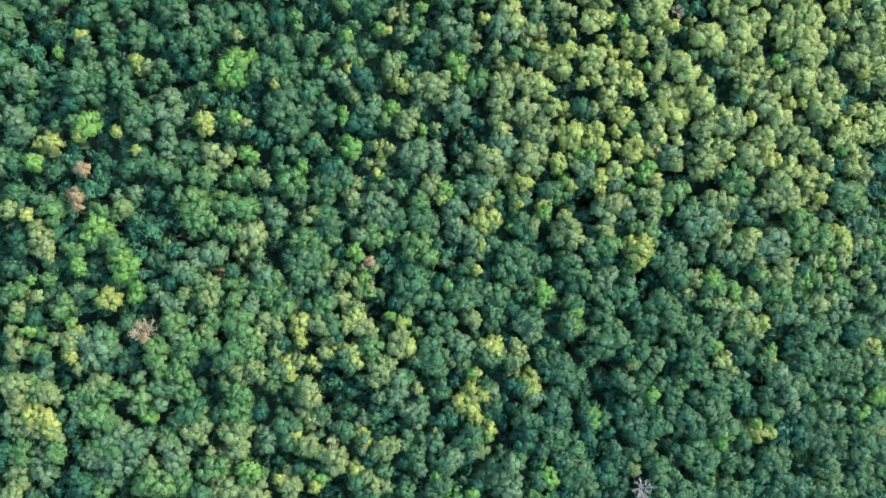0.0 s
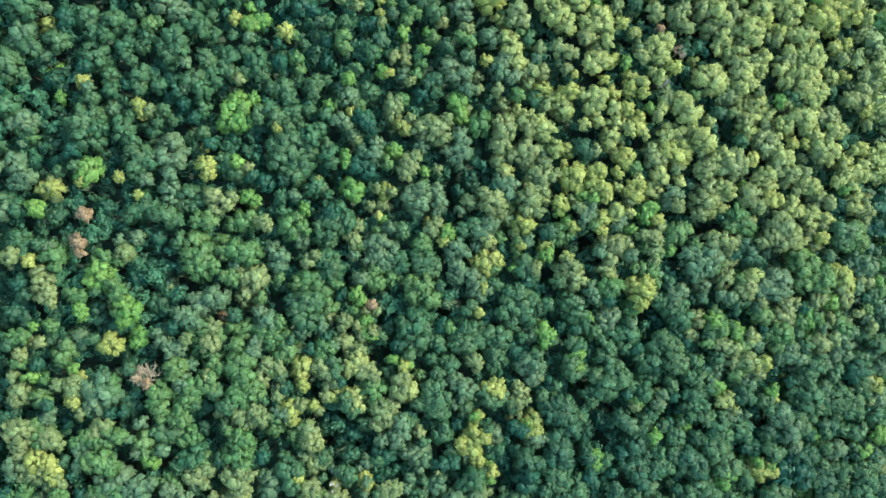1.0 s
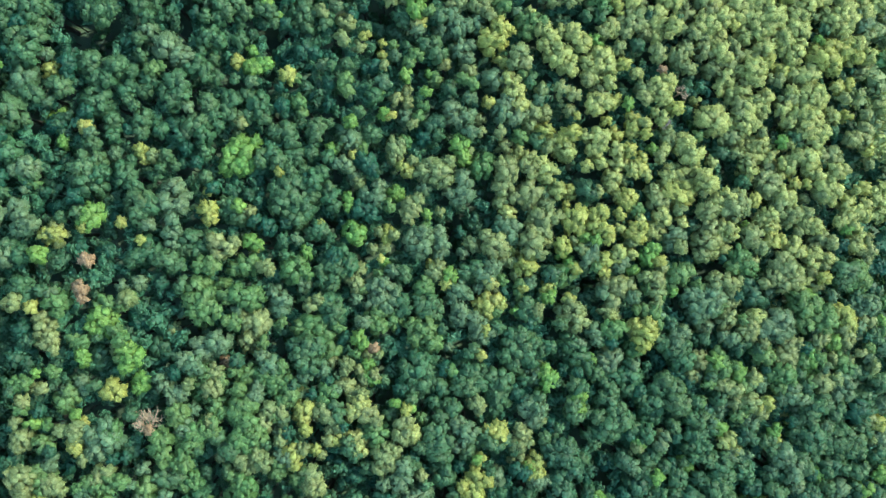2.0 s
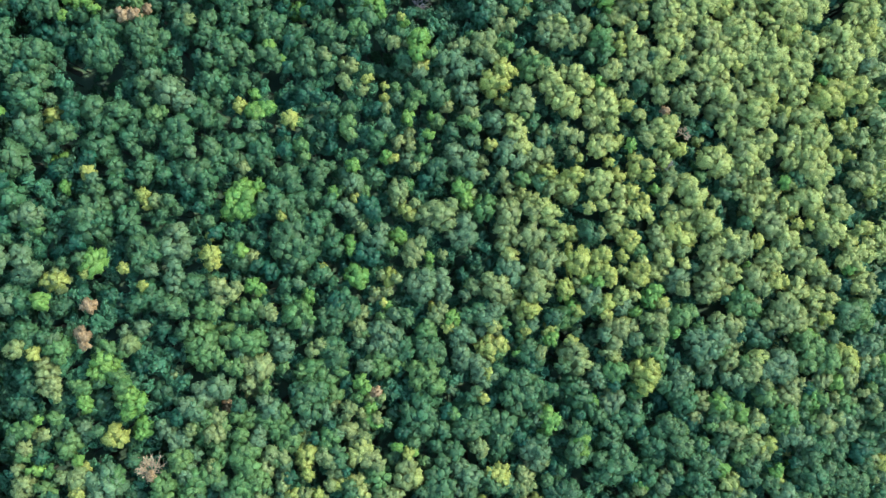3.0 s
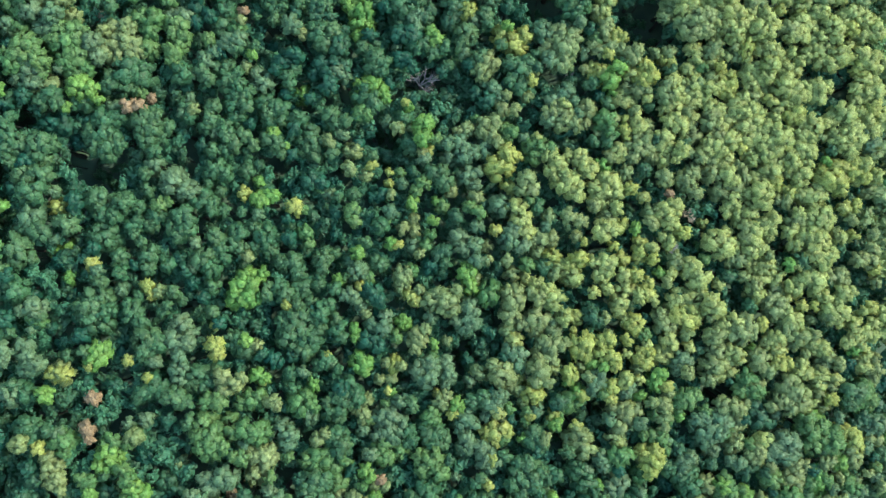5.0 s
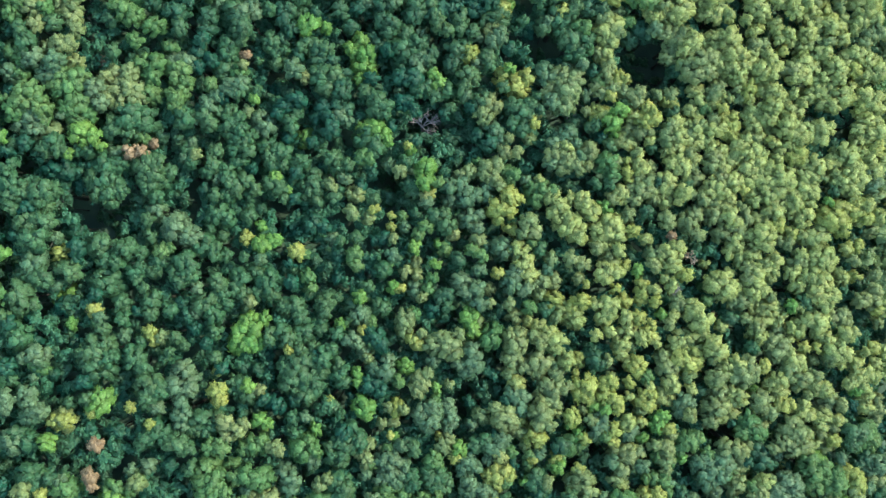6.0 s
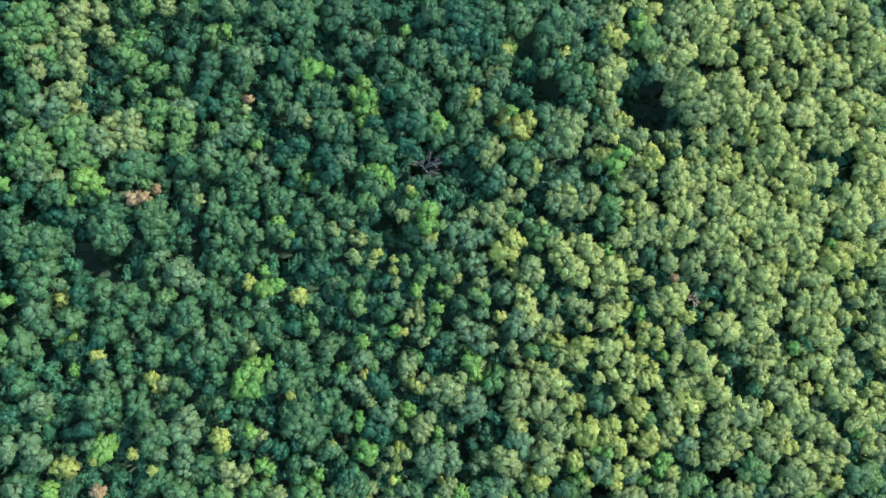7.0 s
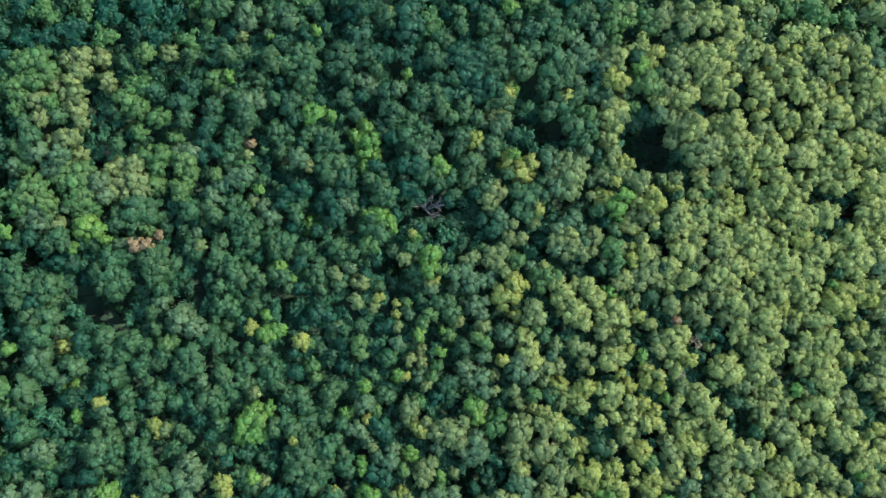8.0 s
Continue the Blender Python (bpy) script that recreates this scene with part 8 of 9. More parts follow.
tree("p", 31.0, 35.5, 2.03, -0.4)
tree("p", 71.4, 35.7, 1.34, 0.3, (-1.6, -1.5, 1.15))
tree("p", 52.4, 35.9, 1.50, -0.0, (-1.0, -1.9, 1.50), (-1.0, 1.4, 1.50), (-2.0, -0.0, 1.31))
tree("p", 48.1, 36.3, 0.84, -1.6)
tree("p", 40.4, 36.7, 1.12, -1.0, (1.4, -0.7, 1.02))
tree("p", 58.9, 36.9, 1.51, -1.0)
tree("p", 39.9, 37.1, 0.93, -1.3)
tree("p", 53.9, 37.3, 1.50, 1.0, (-0.5, -1.9, 1.31))
tree("p", 54.9, 37.3, 1.13, -0.2)
tree("p", 57.4, 37.3, 1.32, -0.4, (-1.0, 1.4, 1.32), (-1.0, -1.0, 0.94))
tree("p", 73.5, 37.7, 1.35, 0.1)
tree("p", 65.0, 38.0, 1.33, 0.4, (-1.6, 0.4, 1.14))
tree("p", 44.2, 38.1, 1.30, -1.3)
tree("p", 59.4, 38.3, 0.94, 0.1)
tree("p", 41.8, 38.5, 1.30, -0.4, (-0.6, 1.7, 1.36))
tree("p", 71.9, 38.6, 1.53, 1.3, (-1.1, 1.4, 1.34), (1.1, 1.0, 0.96))
tree("p", 47.1, 39.1, 0.93, -1.2)
tree("p", 50.5, 39.1, 1.22, -0.8)
tree("p", 45.6, 39.5, 1.31, -0.9)
tree("p", 66.3, 39.7, 2.09, 0.7)
tree("p", 57.9, 39.7, 0.94, 0.2)
tree("p", 53.7, 40.3, 2.06, 0.3, (1.7, -0.7, 1.32))
tree("p", 61.9, 40.7, 1.70, -0.6, (-1.0, -1.4, 1.32))
tree("p", 64.0, 40.8, 1.90, 0.2, (-1.0, 1.9, 1.70))
tree("p", 68.1, 40.9, 1.14, 0.0)
tree("p", 46.1, 42.3, 1.31, -1.3)
tree("p", 48.0, 42.3, 1.49, 1.1, (-1.0, 1.4, 1.49))
tree("p", 59.4, 42.6, 1.51, 0.8, (-1.5, -0.0, 1.32))
tree("p", 66.0, 43.2, 1.71, 1.2, (-1.1, 1.4, 1.71))
tree("p", 51.9, 43.3, 1.69, 1.1, (2.8, 1.3, 1.83), (2.0, -0.4, 1.31))
tree("p", 73.5, 43.9, 1.73, 0.8, (-2.7, -0.6, 1.72))
tree("p", 49.0, 44.2, 1.31, 0.7)
tree("p", 50.9, 44.7, 1.50, -0.2, (-1.0, -1.9, 1.50), (0.3, 2.0, 1.31))
tree("p", 59.8, 44.9, 1.70, -0.2, (1.5, -0.9, 1.51))
tree("p", 67.5, 45.8, 1.56, -1.1)
tree("p", 25.9, 46.0, 1.80, -0.9)
tree("p", 53.2, 46.2, 1.37, 0.3)
tree("p", 73.4, 46.3, 1.34, -1.2)
tree("p", 63.6, 46.4, 1.57, 0.3)
tree("p", 45.1, 46.5, 1.86, 0.2, (0.0, -2.3, 1.68), (-0.5, 2.3, 1.68))
tree("p", 47.0, 46.5, 1.68, 1.3, (-0.2, 2.2, 2.05), (1.5, -0.9, 1.31))
tree("p", 62.7, 46.5, 1.60, 0.3)
tree("p", 69.1, 46.6, 1.72, 0.8, (2.2, -0.9, 1.53), (-2.1, -1.0, 1.52))
tree("p", 40.3, 48.2, 1.49, 1.0, (-0.9, -1.9, 1.49), (0.5, -1.4, 1.11))
tree("p", 43.2, 48.3, 1.49, -1.3)
tree("p", 61.3, 48.7, 1.66, -0.3, (-1.8, -0.8, 1.29))
tree("p", 57.5, 48.8, 1.22, -0.7)
tree("p", 55.6, 49.1, 1.21, -0.5)
tree("p", 66.6, 49.4, 1.60, 0.1)
tree("p", 56.8, 49.7, 1.37, 0.5)
tree("p", 50.7, 49.8, 1.09, 0.1)
tree("p", 60.2, 50.0, 1.63, 0.7)
tree("p", 54.8, 50.3, 1.15, 0.0)
tree("p", 26.8, 50.5, 2.25, 0.1, (-1.5, -1.0, 1.66), (-0.1, -2.4, 1.47))
tree("p", 69.0, 50.9, 1.14, -0.4)
tree("p", 64.2, 51.0, 1.55, 0.9, (-2.5, 0.3, 1.43))
tree("p", 65.9, 51.2, 1.21, 0.3)
tree("p", 54.8, 51.8, 1.35, -0.6)
tree("p", 34.1, 51.8, 1.29, -0.3, (0.5, 1.4, 1.29), (-1.0, 1.4, 1.11))
tree("p", 49.6, 51.9, 1.08, -0.2)
tree("p", 44.5, 52.9, 1.67, -0.3, (0.9, 1.4, 1.49), (-1.9, 0.4, 1.49), (2.4, -0.4, 1.12))
tree("p", 72.8, 52.9, 1.53, 0.6)
tree("p", 67.0, 53.0, 1.67, -1.3)
tree("p", -56.6, 53.0, 1.34, -0.0)
tree("p", 38.5, 53.4, 2.03, 0.3, (-2.0, -0.6, 1.48), (-0.6, -1.5, 1.30))
tree("p", 61.5, 53.5, 1.36, -0.5, (-1.8, -0.7, 1.14))
tree("p", 71.1, 53.8, 1.72, 0.4, (-1.0, -1.5, 1.53))
tree("p", 51.6, 54.3, 1.87, 0.1, (0.7, -1.6, 1.48))
tree("p", 59.9, 54.7, 1.26, 0.7)
tree("p", 57.1, 55.0, 1.48, 1.2, (0.2, 2.3, 1.38), (-2.2, -0.1, 1.25), (0.8, -1.8, 1.22))
tree("p", 43.6, 55.2, 1.67, 0.7, (-2.4, 0.9, 1.67))
tree("p", 46.4, 55.7, 1.30, 0.5)
tree("p", 71.6, 56.2, 1.72, 1.3, (-1.6, 0.9, 1.71), (-2.1, -1.1, 1.71))
tree("p", 50.6, 56.5, 1.39, -0.6, (-0.6, 1.4, 1.34))
tree("p", 63.9, 56.6, 1.07, 0.3)
tree("p", 53.9, 57.1, 1.25, 0.4)
tree("p", 65.7, 57.6, 1.06, 0.7)
tree("p", 42.1, 57.9, 1.85, 1.2, (0.9, 2.3, 1.85), (1.9, -0.4, 1.67), (-1.6, 2.1, 2.03))
tree("p", 46.9, 58.0, 1.30, -0.6)
tree("p", 56.4, 58.3, 1.61, -0.6, (-1.2, 1.1, 1.08))
tree("p", 27.5, 59.0, 1.47, 0.0)
tree("p", 66.1, 59.2, 1.23, -1.0)
tree("p", 61.7, 59.9, 1.27, 0.2)
tree("p", 50.1, 60.6, 1.46, 0.5, (2.4, -0.3, 1.39))
tree("p", 44.9, 60.7, 1.67, 1.2, (1.5, 2.3, 1.48))
tree("p", 69.3, 60.8, 1.52, -0.1, (-0.5, -1.9, 1.43))
tree("p", 59.9, 61.3, 1.19, -0.4, (1.6, -0.2, 1.17))
tree("p", 63.5, 61.4, 1.13, 0.5)
tree("p", 54.9, 61.8, 1.16, -0.0)
tree("p", 65.7, 62.3, 1.57, -0.5)
tree("p", 46.3, 64.9, 1.30, 0.3, (-0.5, 1.8, 1.29), (-1.5, 0.9, 1.11))
tree("p", 42.3, 66.5, 2.03, 0.2, (0.2, -1.7, 1.29), (1.6, -2.1, 1.11))
tree("p", 59.5, -41.7, 0.97, -3.6)
tree("p", 57.7, -23.2, 0.87, -3.9)
tree("p", 61.5, -16.0, 1.16, -4.4)
tree("p", 43.3, 11.3, 0.95, -2.9)
tree("p", 65.2, 23.6, 0.78, -3.2)
# olive trees that begin to turn
tree("o", 32.8, -63.2, 1.35, 0.2)
tree("o", -28.6, -62.3, 0.68, -1.0)
tree("o", 7.2, -58.9, 1.74, -0.9)
tree("o", -2.7, -48.9, 1.05, 0.1)
tree("o", 32.3, -45.9, 1.10, 0.3)
tree("o", -52.2, -44.8, 0.91, -0.1)
tree("o", 36.6, -44.6, 1.29, -1.0)
tree("o", -20.4, -44.3, 0.86, 0.3, (-0.8, 0.4, 0.77))
tree("o", 16.4, -41.0, 0.90, -0.4)
tree("o", 41.9, -34.5, 1.48, -0.6)
tree("o", -9.8, -33.2, 1.05, -0.2)
tree("o", 43.3, -32.6, 1.11, -0.5)
tree("o", -14.1, -31.4, 1.13, 0.2, (-0.4, -1.3, 0.78))
tree("o", 21.4, -23.0, 1.77, 0.3)
tree("o", -18.4, -21.4, 1.04, 0.6)
tree("o", 9.2, -20.3, 0.72, -1.4)
tree("o", 63.0, -17.5, 0.95, -0.3)
tree("o", 8.4, -14.1, 1.26, 0.6)
tree("o", 73.7, -11.9, 1.16, -0.0)
tree("o", -9.4, -10.9, 0.88, -0.3)
tree("o", 14.8, -10.8, 1.08, 0.4)
tree("o", 14.8, -6.3, 1.45, -1.3)
tree("o", 43.5, -4.6, 0.74, 0.1)
tree("o", -12.5, -3.1, 1.06, -0.1)
tree("o", -30.4, 5.7, 1.04, -0.2)
tree("o", 6.7, 7.3, 1.17, -0.8)
tree("o", -6.8, 10.1, 1.16, -0.1)
tree("o", -5.0, 11.5, 1.16, -1.2)
tree("o", 0.8, 16.3, 1.17, -0.3)
tree("o", 48.0, 17.6, 1.68, -0.1, (-2.0, -1.4, 1.68), (2.0, 1.4, 1.31))
tree("o", 45.1, 26.0, 1.49, 0.7)
tree("o", 22.9, 27.3, 0.92, 0.2)
tree("o", -46.9, 27.8, 0.85, -0.5)
tree("o", 9.3, 29.4, 1.33, 0.2)
tree("o", 23.1, 29.9, 1.57, -0.3, (0.2, -1.3, 1.10))
tree("o", 32.8, 32.9, 1.30, 0.1, (-1.4, -0.0, 1.29))
tree("o", 29.9, 33.8, 1.11, -1.2)
tree("o", 7.1, 37.3, 2.00, 0.6)
tree("o", -22.7, 40.8, 1.15, 0.2)
tree("o", 7.7, 48.7, 1.82, 0.4)
# lime trees
tree("v", 46.9, -66.8, 1.13, -1.3)
tree("v", 6.0, -65.8, 1.07, 0.3)
tree("v", 1.8, -65.6, 0.89, -1.5)
tree("v", 18.4, -64.1, 1.55, 0.3, (-1.0, 1.2, 1.54))
tree("v", 0.5, -62.8, 1.29, -0.4)
tree("v", -17.6, -62.5, 1.68, -1.2)
tree("v", -31.9, -60.5, 1.18, -0.6)
tree("v", -27.4, -60.2, 1.19, 1.0, (-0.5, -1.5, 1.45), (-1.2, 0.1, 1.02), (0.8, -0.9, 0.85))
tree("v", 48.5, -58.8, 2.07, 0.1)
tree("v", 56.9, -57.6, 1.15, -0.8)
tree("v", 8.7, -56.9, 0.89, 0.2)
tree("v", 54.3, -56.5, 1.14, -0.7)
tree("v", 74.6, -55.7, 1.58, 0.6)
tree("v", 25.8, -55.1, 1.56, -0.2, (-0.6, 1.2, 1.27))
tree("v", 8.2, -54.7, 0.80, -1.4)
tree("v", 77.3, -52.8, 1.39, 1.3, (1.9, -1.1, 1.19))
tree("v", 65.3, -52.6, 1.35, -1.3)
tree("v", -42.5, -51.9, 1.63, -0.8)
tree("v", 35.7, -51.0, 1.29, 0.2)
tree("v", 41.1, -49.6, 1.59, -1.1)
tree("v", 14.6, -48.6, 1.26, -0.3)
tree("v", 6.0, -46.6, 0.80, 0.3)
tree("v", 32.6, -45.3, 1.34, -0.1)
tree("v", 56.5, -44.6, 1.04, -0.5, (0.5, 0.9, 0.76))
tree("v", 46.5, -43.2, 1.59, 0.3)
tree("v", 22.4, -39.7, 1.27, 0.4)
tree("v", -59.4, -39.1, 1.20, -0.2)
tree("v", -4.2, -38.5, 0.88, -0.2)
tree("v", -53.4, -38.2, 0.99, -0.8)
tree("v", 62.6, -38.0, 1.14, -0.6)
tree("v", -6.8, -37.6, 0.88, 0.6)
tree("v", 22.7, -37.3, 1.33, 0.7)
tree("v", 16.4, -36.5, 0.90, -1.6)
tree("v", 64.2, -35.2, 1.53, -1.0)
tree("v", 50.1, -34.7, 1.37, -0.7, (-0.4, 1.1, 1.12))
tree("v", 17.8, -34.3, 1.26, 0.6, (-0.9, 0.9, 1.26), (-0.5, -1.3, 1.08))
tree("v", -44.3, -33.5, 1.43, -0.8, (-0.5, -1.0, 1.00))
tree("v", -11.1, -33.2, 1.22, -0.7, (0.9, -0.9, 1.05), (-0.0, 1.7, 0.87))
tree("v", 45.8, -32.2, 1.49, 0.3)
tree("v", 24.7, -31.6, 1.09, -1.1)
tree("v", -58.4, -31.6, 0.74, 0.5)
tree("v", 62.5, -31.3, 1.52, -0.0, (0.6, -1.4, 1.33))
tree("v", -45.4, -29.8, 1.83, 1.0, (-1.0, 1.5, 1.33), (-0.6, -1.5, 1.00))
tree("v", 67.4, -29.7, 1.52, 0.4)
tree("v", -52.8, -29.1, 1.08, -0.8, (0.3, -1.1, 0.91))
tree("v", -12.4, -27.5, 1.14, 0.5, (0.9, -0.9, 0.87))
tree("v", 76.6, -26.1, 1.17, -0.6)
tree("v", -50.1, -23.8, 1.83, -0.4, (0.1, -2.0, 1.33), (-1.4, -1.6, 1.16))
tree("v", 12.4, -23.7, 0.99, -1.4)
tree("v", 62.4, -21.8, 1.71, 0.2)
tree("v", 17.8, -21.4, 1.32, -0.2)
tree("v", 38.5, -20.6, 1.11, -0.8)
tree("v", 1.7, -17.8, 1.33, 0.4)
tree("v", 32.0, -17.1, 1.10, -1.1)
tree("v", 21.2, -16.3, 1.45, -0.4)
tree("v", -8.5, -15.7, 0.88, -1.4)
tree("v", 34.3, -14.9, 1.47, -0.2, (1.0, 1.3, 1.19))
tree("v", -58.5, -14.5, 1.48, 0.5)
tree("v", 19.8, -14.5, 1.00, -0.4)
tree("v", -20.5, -14.3, 1.13, -1.2)
tree("v", -28.9, -12.6, 1.29, -0.6, (1.7, -0.5, 0.69))
tree("v", 25.4, -12.0, 1.28, 0.4, (-1.9, 0.5, 1.09))
tree("v", -13.1, -10.9, 1.71, -0.5, (0.6, -1.5, 0.88))
tree("v", 69.3, -10.2, 1.15, 0.5)
tree("v", 51.3, -10.0, 1.12, -1.4)
tree("v", -51.4, -8.9, 2.25, 0.7)
tree("v", -1.9, -8.1, 0.89, -0.2)
tree("v", -30.6, -7.1, 1.20, 0.3)
tree("v", -14.2, -5.5, 0.88, -0.4, (0.0, -1.6, 0.88))
tree("v", -6.8, -4.8, 1.51, -1.2)
tree("v", -31.8, -0.1, 2.31, -0.2, (1.9, -0.6, 1.55), (1.1, 2.8, 1.47), (2.3, 1.5, 1.38))
tree("v", -16.8, 2.0, 1.05, -0.1)
tree("v", -28.7, 2.7, 1.30, -1.4)
tree("v", 35.4, 2.9, 1.11, -1.3)
tree("v", 3.5, 2.9, 1.53, 0.9, (0.4, -2.2, 1.26))
tree("v", 57.4, 4.4, 1.13, 0.4)
tree("v", -13.8, 6.3, 1.24, 0.4)
tree("v", -8.6, 7.9, 1.07, 0.3)
tree("v", 31.2, 10.3, 1.11, -0.3)
tree("v", -1.9, 11.4, 0.99, 0.4)
tree("v", -64.9, 13.3, 1.07, 0.0)
tree("v", -5.2, 14.1, 1.25, -0.2)
tree("v", -28.9, 14.3, 1.39, 0.1, (1.9, 0.9, 1.22))
tree("v", -1.5, 14.6, 0.81, -1.5)
tree("v", -29.2, 17.5, 0.96, -1.4)
tree("v", 25.7, 20.6, 1.46, -0.9)
tree("v", 64.5, 21.8, 0.95, -0.5)
tree("v", -25.2, 23.0, 0.88, -1.3)
tree("v", -3.7, 24.5, 1.44, 1.4, (0.2, 2.4, 1.54))
tree("v", -26.9, 24.8, 1.23, -0.2)
tree("v", -56.2, 28.0, 0.84, 0.0)
tree("v", -52.0, 29.3, 1.01, 0.4)
tree("v", -6.0, 29.9, 1.08, -1.0)
tree("v", -65.1, 30.3, 1.15, 0.5)
tree("v", -54.4, 30.8, 1.84, 1.2, (2.0, -0.3, 1.18))
tree("v", -11.5, 32.8, 1.97, -0.2, (-2.1, 0.5, 1.25), (1.9, -1.7, 0.99))
tree("v", 27.6, 32.9, 0.92, -1.3)
tree("v", 28.1, 36.5, 1.29, 1.1, (-1.3, -2.1, 1.58))
tree("v", -29.9, 37.1, 0.96, 0.4)
tree("v", -1.6, 40.5, 1.33, 0.7, (-0.8, 1.6, 0.91))
tree("v", -14.0, 41.0, 1.07, -0.6)
tree("v", 10.0, 43.2, 1.00, -0.2)
tree("v", -13.1, 45.1, 1.61, -0.3, (-0.6, -2.4, 1.97), (-0.9, 2.2, 1.43), (-1.8, -0.0, 1.25))
tree("v", -15.8, 45.9, 1.07, -1.0)
tree("v", -19.3, 48.9, 1.07, -0.6)
tree("v", -22.1, 49.0, 1.95, 0.4)
tree("v", 9.9, 54.2, 1.28, -1.3)
tree("v", -34.5, 54.4, 1.05, 0.5)
tree("v", -7.3, 56.0, 0.99, -1.5)
tree("v", 30.8, 57.7, 1.47, 0.7)
tree("v", -28.6, 61.2, 0.70, -1.1)
tree("v", -21.3, 62.0, 0.89, 0.2)
tree("v", 28.0, 64.6, 1.10, 0.3)
tree("v", 9.5, 66.9, 1.45, 0.7)
tree("v", 65.4, -64.0, 1.40, -3.4, (-1.2, 1.1, 1.39))
tree("v", 52.5, -56.6, 0.97, -3.5)
tree("v", 60.7, -44.6, 1.17, -4.3)
tree("v", -56.8, 2.5, 1.19, -3.1)
tree("v", -58.4, 6.2, 2.13, -4.5)
tree("v", -22.8, 31.7, 1.81, -2.9)
# yellow-green trees
tree("y", -18.3, -63.7, 1.03, -0.2)
tree("y", 49.3, -62.5, 1.14, -1.4)
tree("y", -23.3, -62.1, 1.03, 0.5)
tree("y", -12.1, -61.5, 1.69, -0.6)
tree("y", 55.8, -58.3, 1.74, -0.7, (-1.2, 1.3, 1.62), (-2.0, 0.4, 1.33), (1.7, -0.3, 0.96))
tree("y", -11.0, -57.0, 1.22, -0.5, (-0.4, 1.3, 1.22))
tree("y", 77.6, -56.9, 1.39, -1.4)
tree("y", -15.4, -56.7, 1.12, -0.9)
tree("y", 8.8, -55.7, 1.31, 0.1)
tree("y", -21.2, -54.9, 1.20, 0.7)
tree("y", 6.5, -54.0, 1.30, -0.1)
tree("y", -56.2, -53.5, 1.32, 0.8, (0.4, 1.2, 1.15))
tree("y", -58.2, -51.3, 1.61, 0.8, (1.7, -0.1, 1.15))
tree("y", 3.8, -51.0, 1.06, 0.1)
tree("y", 6.2, -50.0, 1.74, 0.3, (-0.9, -2.5, 1.73), (-1.1, -1.0, 1.24), (1.6, -0.2, 1.07))
tree("y", 15.5, -49.5, 1.44, -0.4, (0.2, 1.7, 1.54), (-1.4, 1.4, 1.08))
tree("y", 49.9, -47.2, 1.13, -1.2)
tree("y", 6.4, -47.1, 1.16, -0.3)
tree("y", -8.9, -46.7, 1.40, -1.0)
tree("y", -21.9, -45.7, 1.46, 0.6, (-0.5, 1.5, 1.20))
tree("y", 57.0, -45.6, 1.04, -0.8)
tree("y", -18.7, -44.3, 1.03, -0.3)
tree("y", 76.8, -44.3, 1.47, -0.2)
tree("y", 9.4, -43.5, 1.52, 0.3, (0.3, 1.3, 1.34), (-1.1, 1.2, 1.07))
tree("y", -15.9, -42.8, 1.69, -1.0)
tree("y", -53.5, -42.4, 1.41, -0.7, (0.2, -1.1, 0.83))
tree("y", -20.4, -41.3, 1.03, -0.0)
tree("y", -52.6, -39.5, 0.99, -1.1)
tree("y", 54.9, -39.3, 1.13, 0.4, (-1.5, -0.4, 0.94))
tree("y", -5.0, -38.5, 1.05, 0.6)
tree("y", -20.6, -38.4, 1.68, -0.2, (-0.2, -1.5, 1.20))
tree("y", -48.1, -34.4, 1.83, 0.8)
tree("y", 6.9, -30.6, 0.89, -0.2)
tree("y", 33.5, -27.6, 2.02, 1.2, (-1.3, 1.5, 1.47), (0.6, 1.5, 1.29), (-0.3, -1.7, 1.10))
tree("y", 7.4, -26.6, 1.07, -0.4)
tree("y", 69.3, -25.1, 1.54, 0.8, (-1.6, 1.0, 1.44), (0.7, -1.7, 1.64))
tree("y", -59.5, -22.1, 1.15, 0.0)
tree("y", 8.4, -22.1, 1.97, -0.5, (-1.9, -0.5, 1.25), (1.7, -0.4, 1.08), (-0.6, -1.8, 1.07))
tree("y", 21.1, -21.6, 1.09, -0.4)
tree("y", 13.7, -19.8, 0.90, -0.3)
tree("y", 17.4, -19.8, 1.18, -0.5)
tree("y", 1.1, -19.0, 1.07, -0.1)
tree("y", 65.1, -18.6, 1.33, 0.6)
tree("y", 22.1, -16.8, 1.09, 0.2)
tree("y", 14.0, -16.2, 1.98, 0.5)
tree("y", -1.0, -16.0, 1.06, -1.2)
tree("y", 26.8, -15.6, 1.28, 0.5, (-0.2, -1.8, 0.91))
tree("y", 36.2, -15.5, 1.29, -0.1)
tree("y", -8.9, -15.2, 0.70, 0.4)
tree("y", 12.0, -14.2, 1.08, -1.5)
tree("y", -28.1, -13.5, 0.69, -1.2)
tree("y", 20.0, -13.4, 1.55, 0.8)
tree("y", 51.3, -12.8, 0.93, -0.7)
tree("y", -44.6, -12.3, 0.84, -0.0)
tree("y", 55.6, -12.1, 1.60, 0.2, (1.8, 0.0, 0.94))
tree("y", -8.1, -11.3, 1.41, -0.5)
tree("y", -56.3, -11.3, 1.16, 0.0, (-1.9, -0.3, 1.15))
tree("y", 32.2, -11.0, 1.79, 0.1, (1.2, 1.1, 0.92))
tree("y", 26.8, -10.6, 1.37, 1.1, (0.9, -1.4, 0.91))
tree("y", -52.5, -10.3, 1.00, -0.4)
tree("y", -47.1, -9.7, 0.92, 0.2)
tree("y", -18.4, -9.7, 0.70, -1.0)
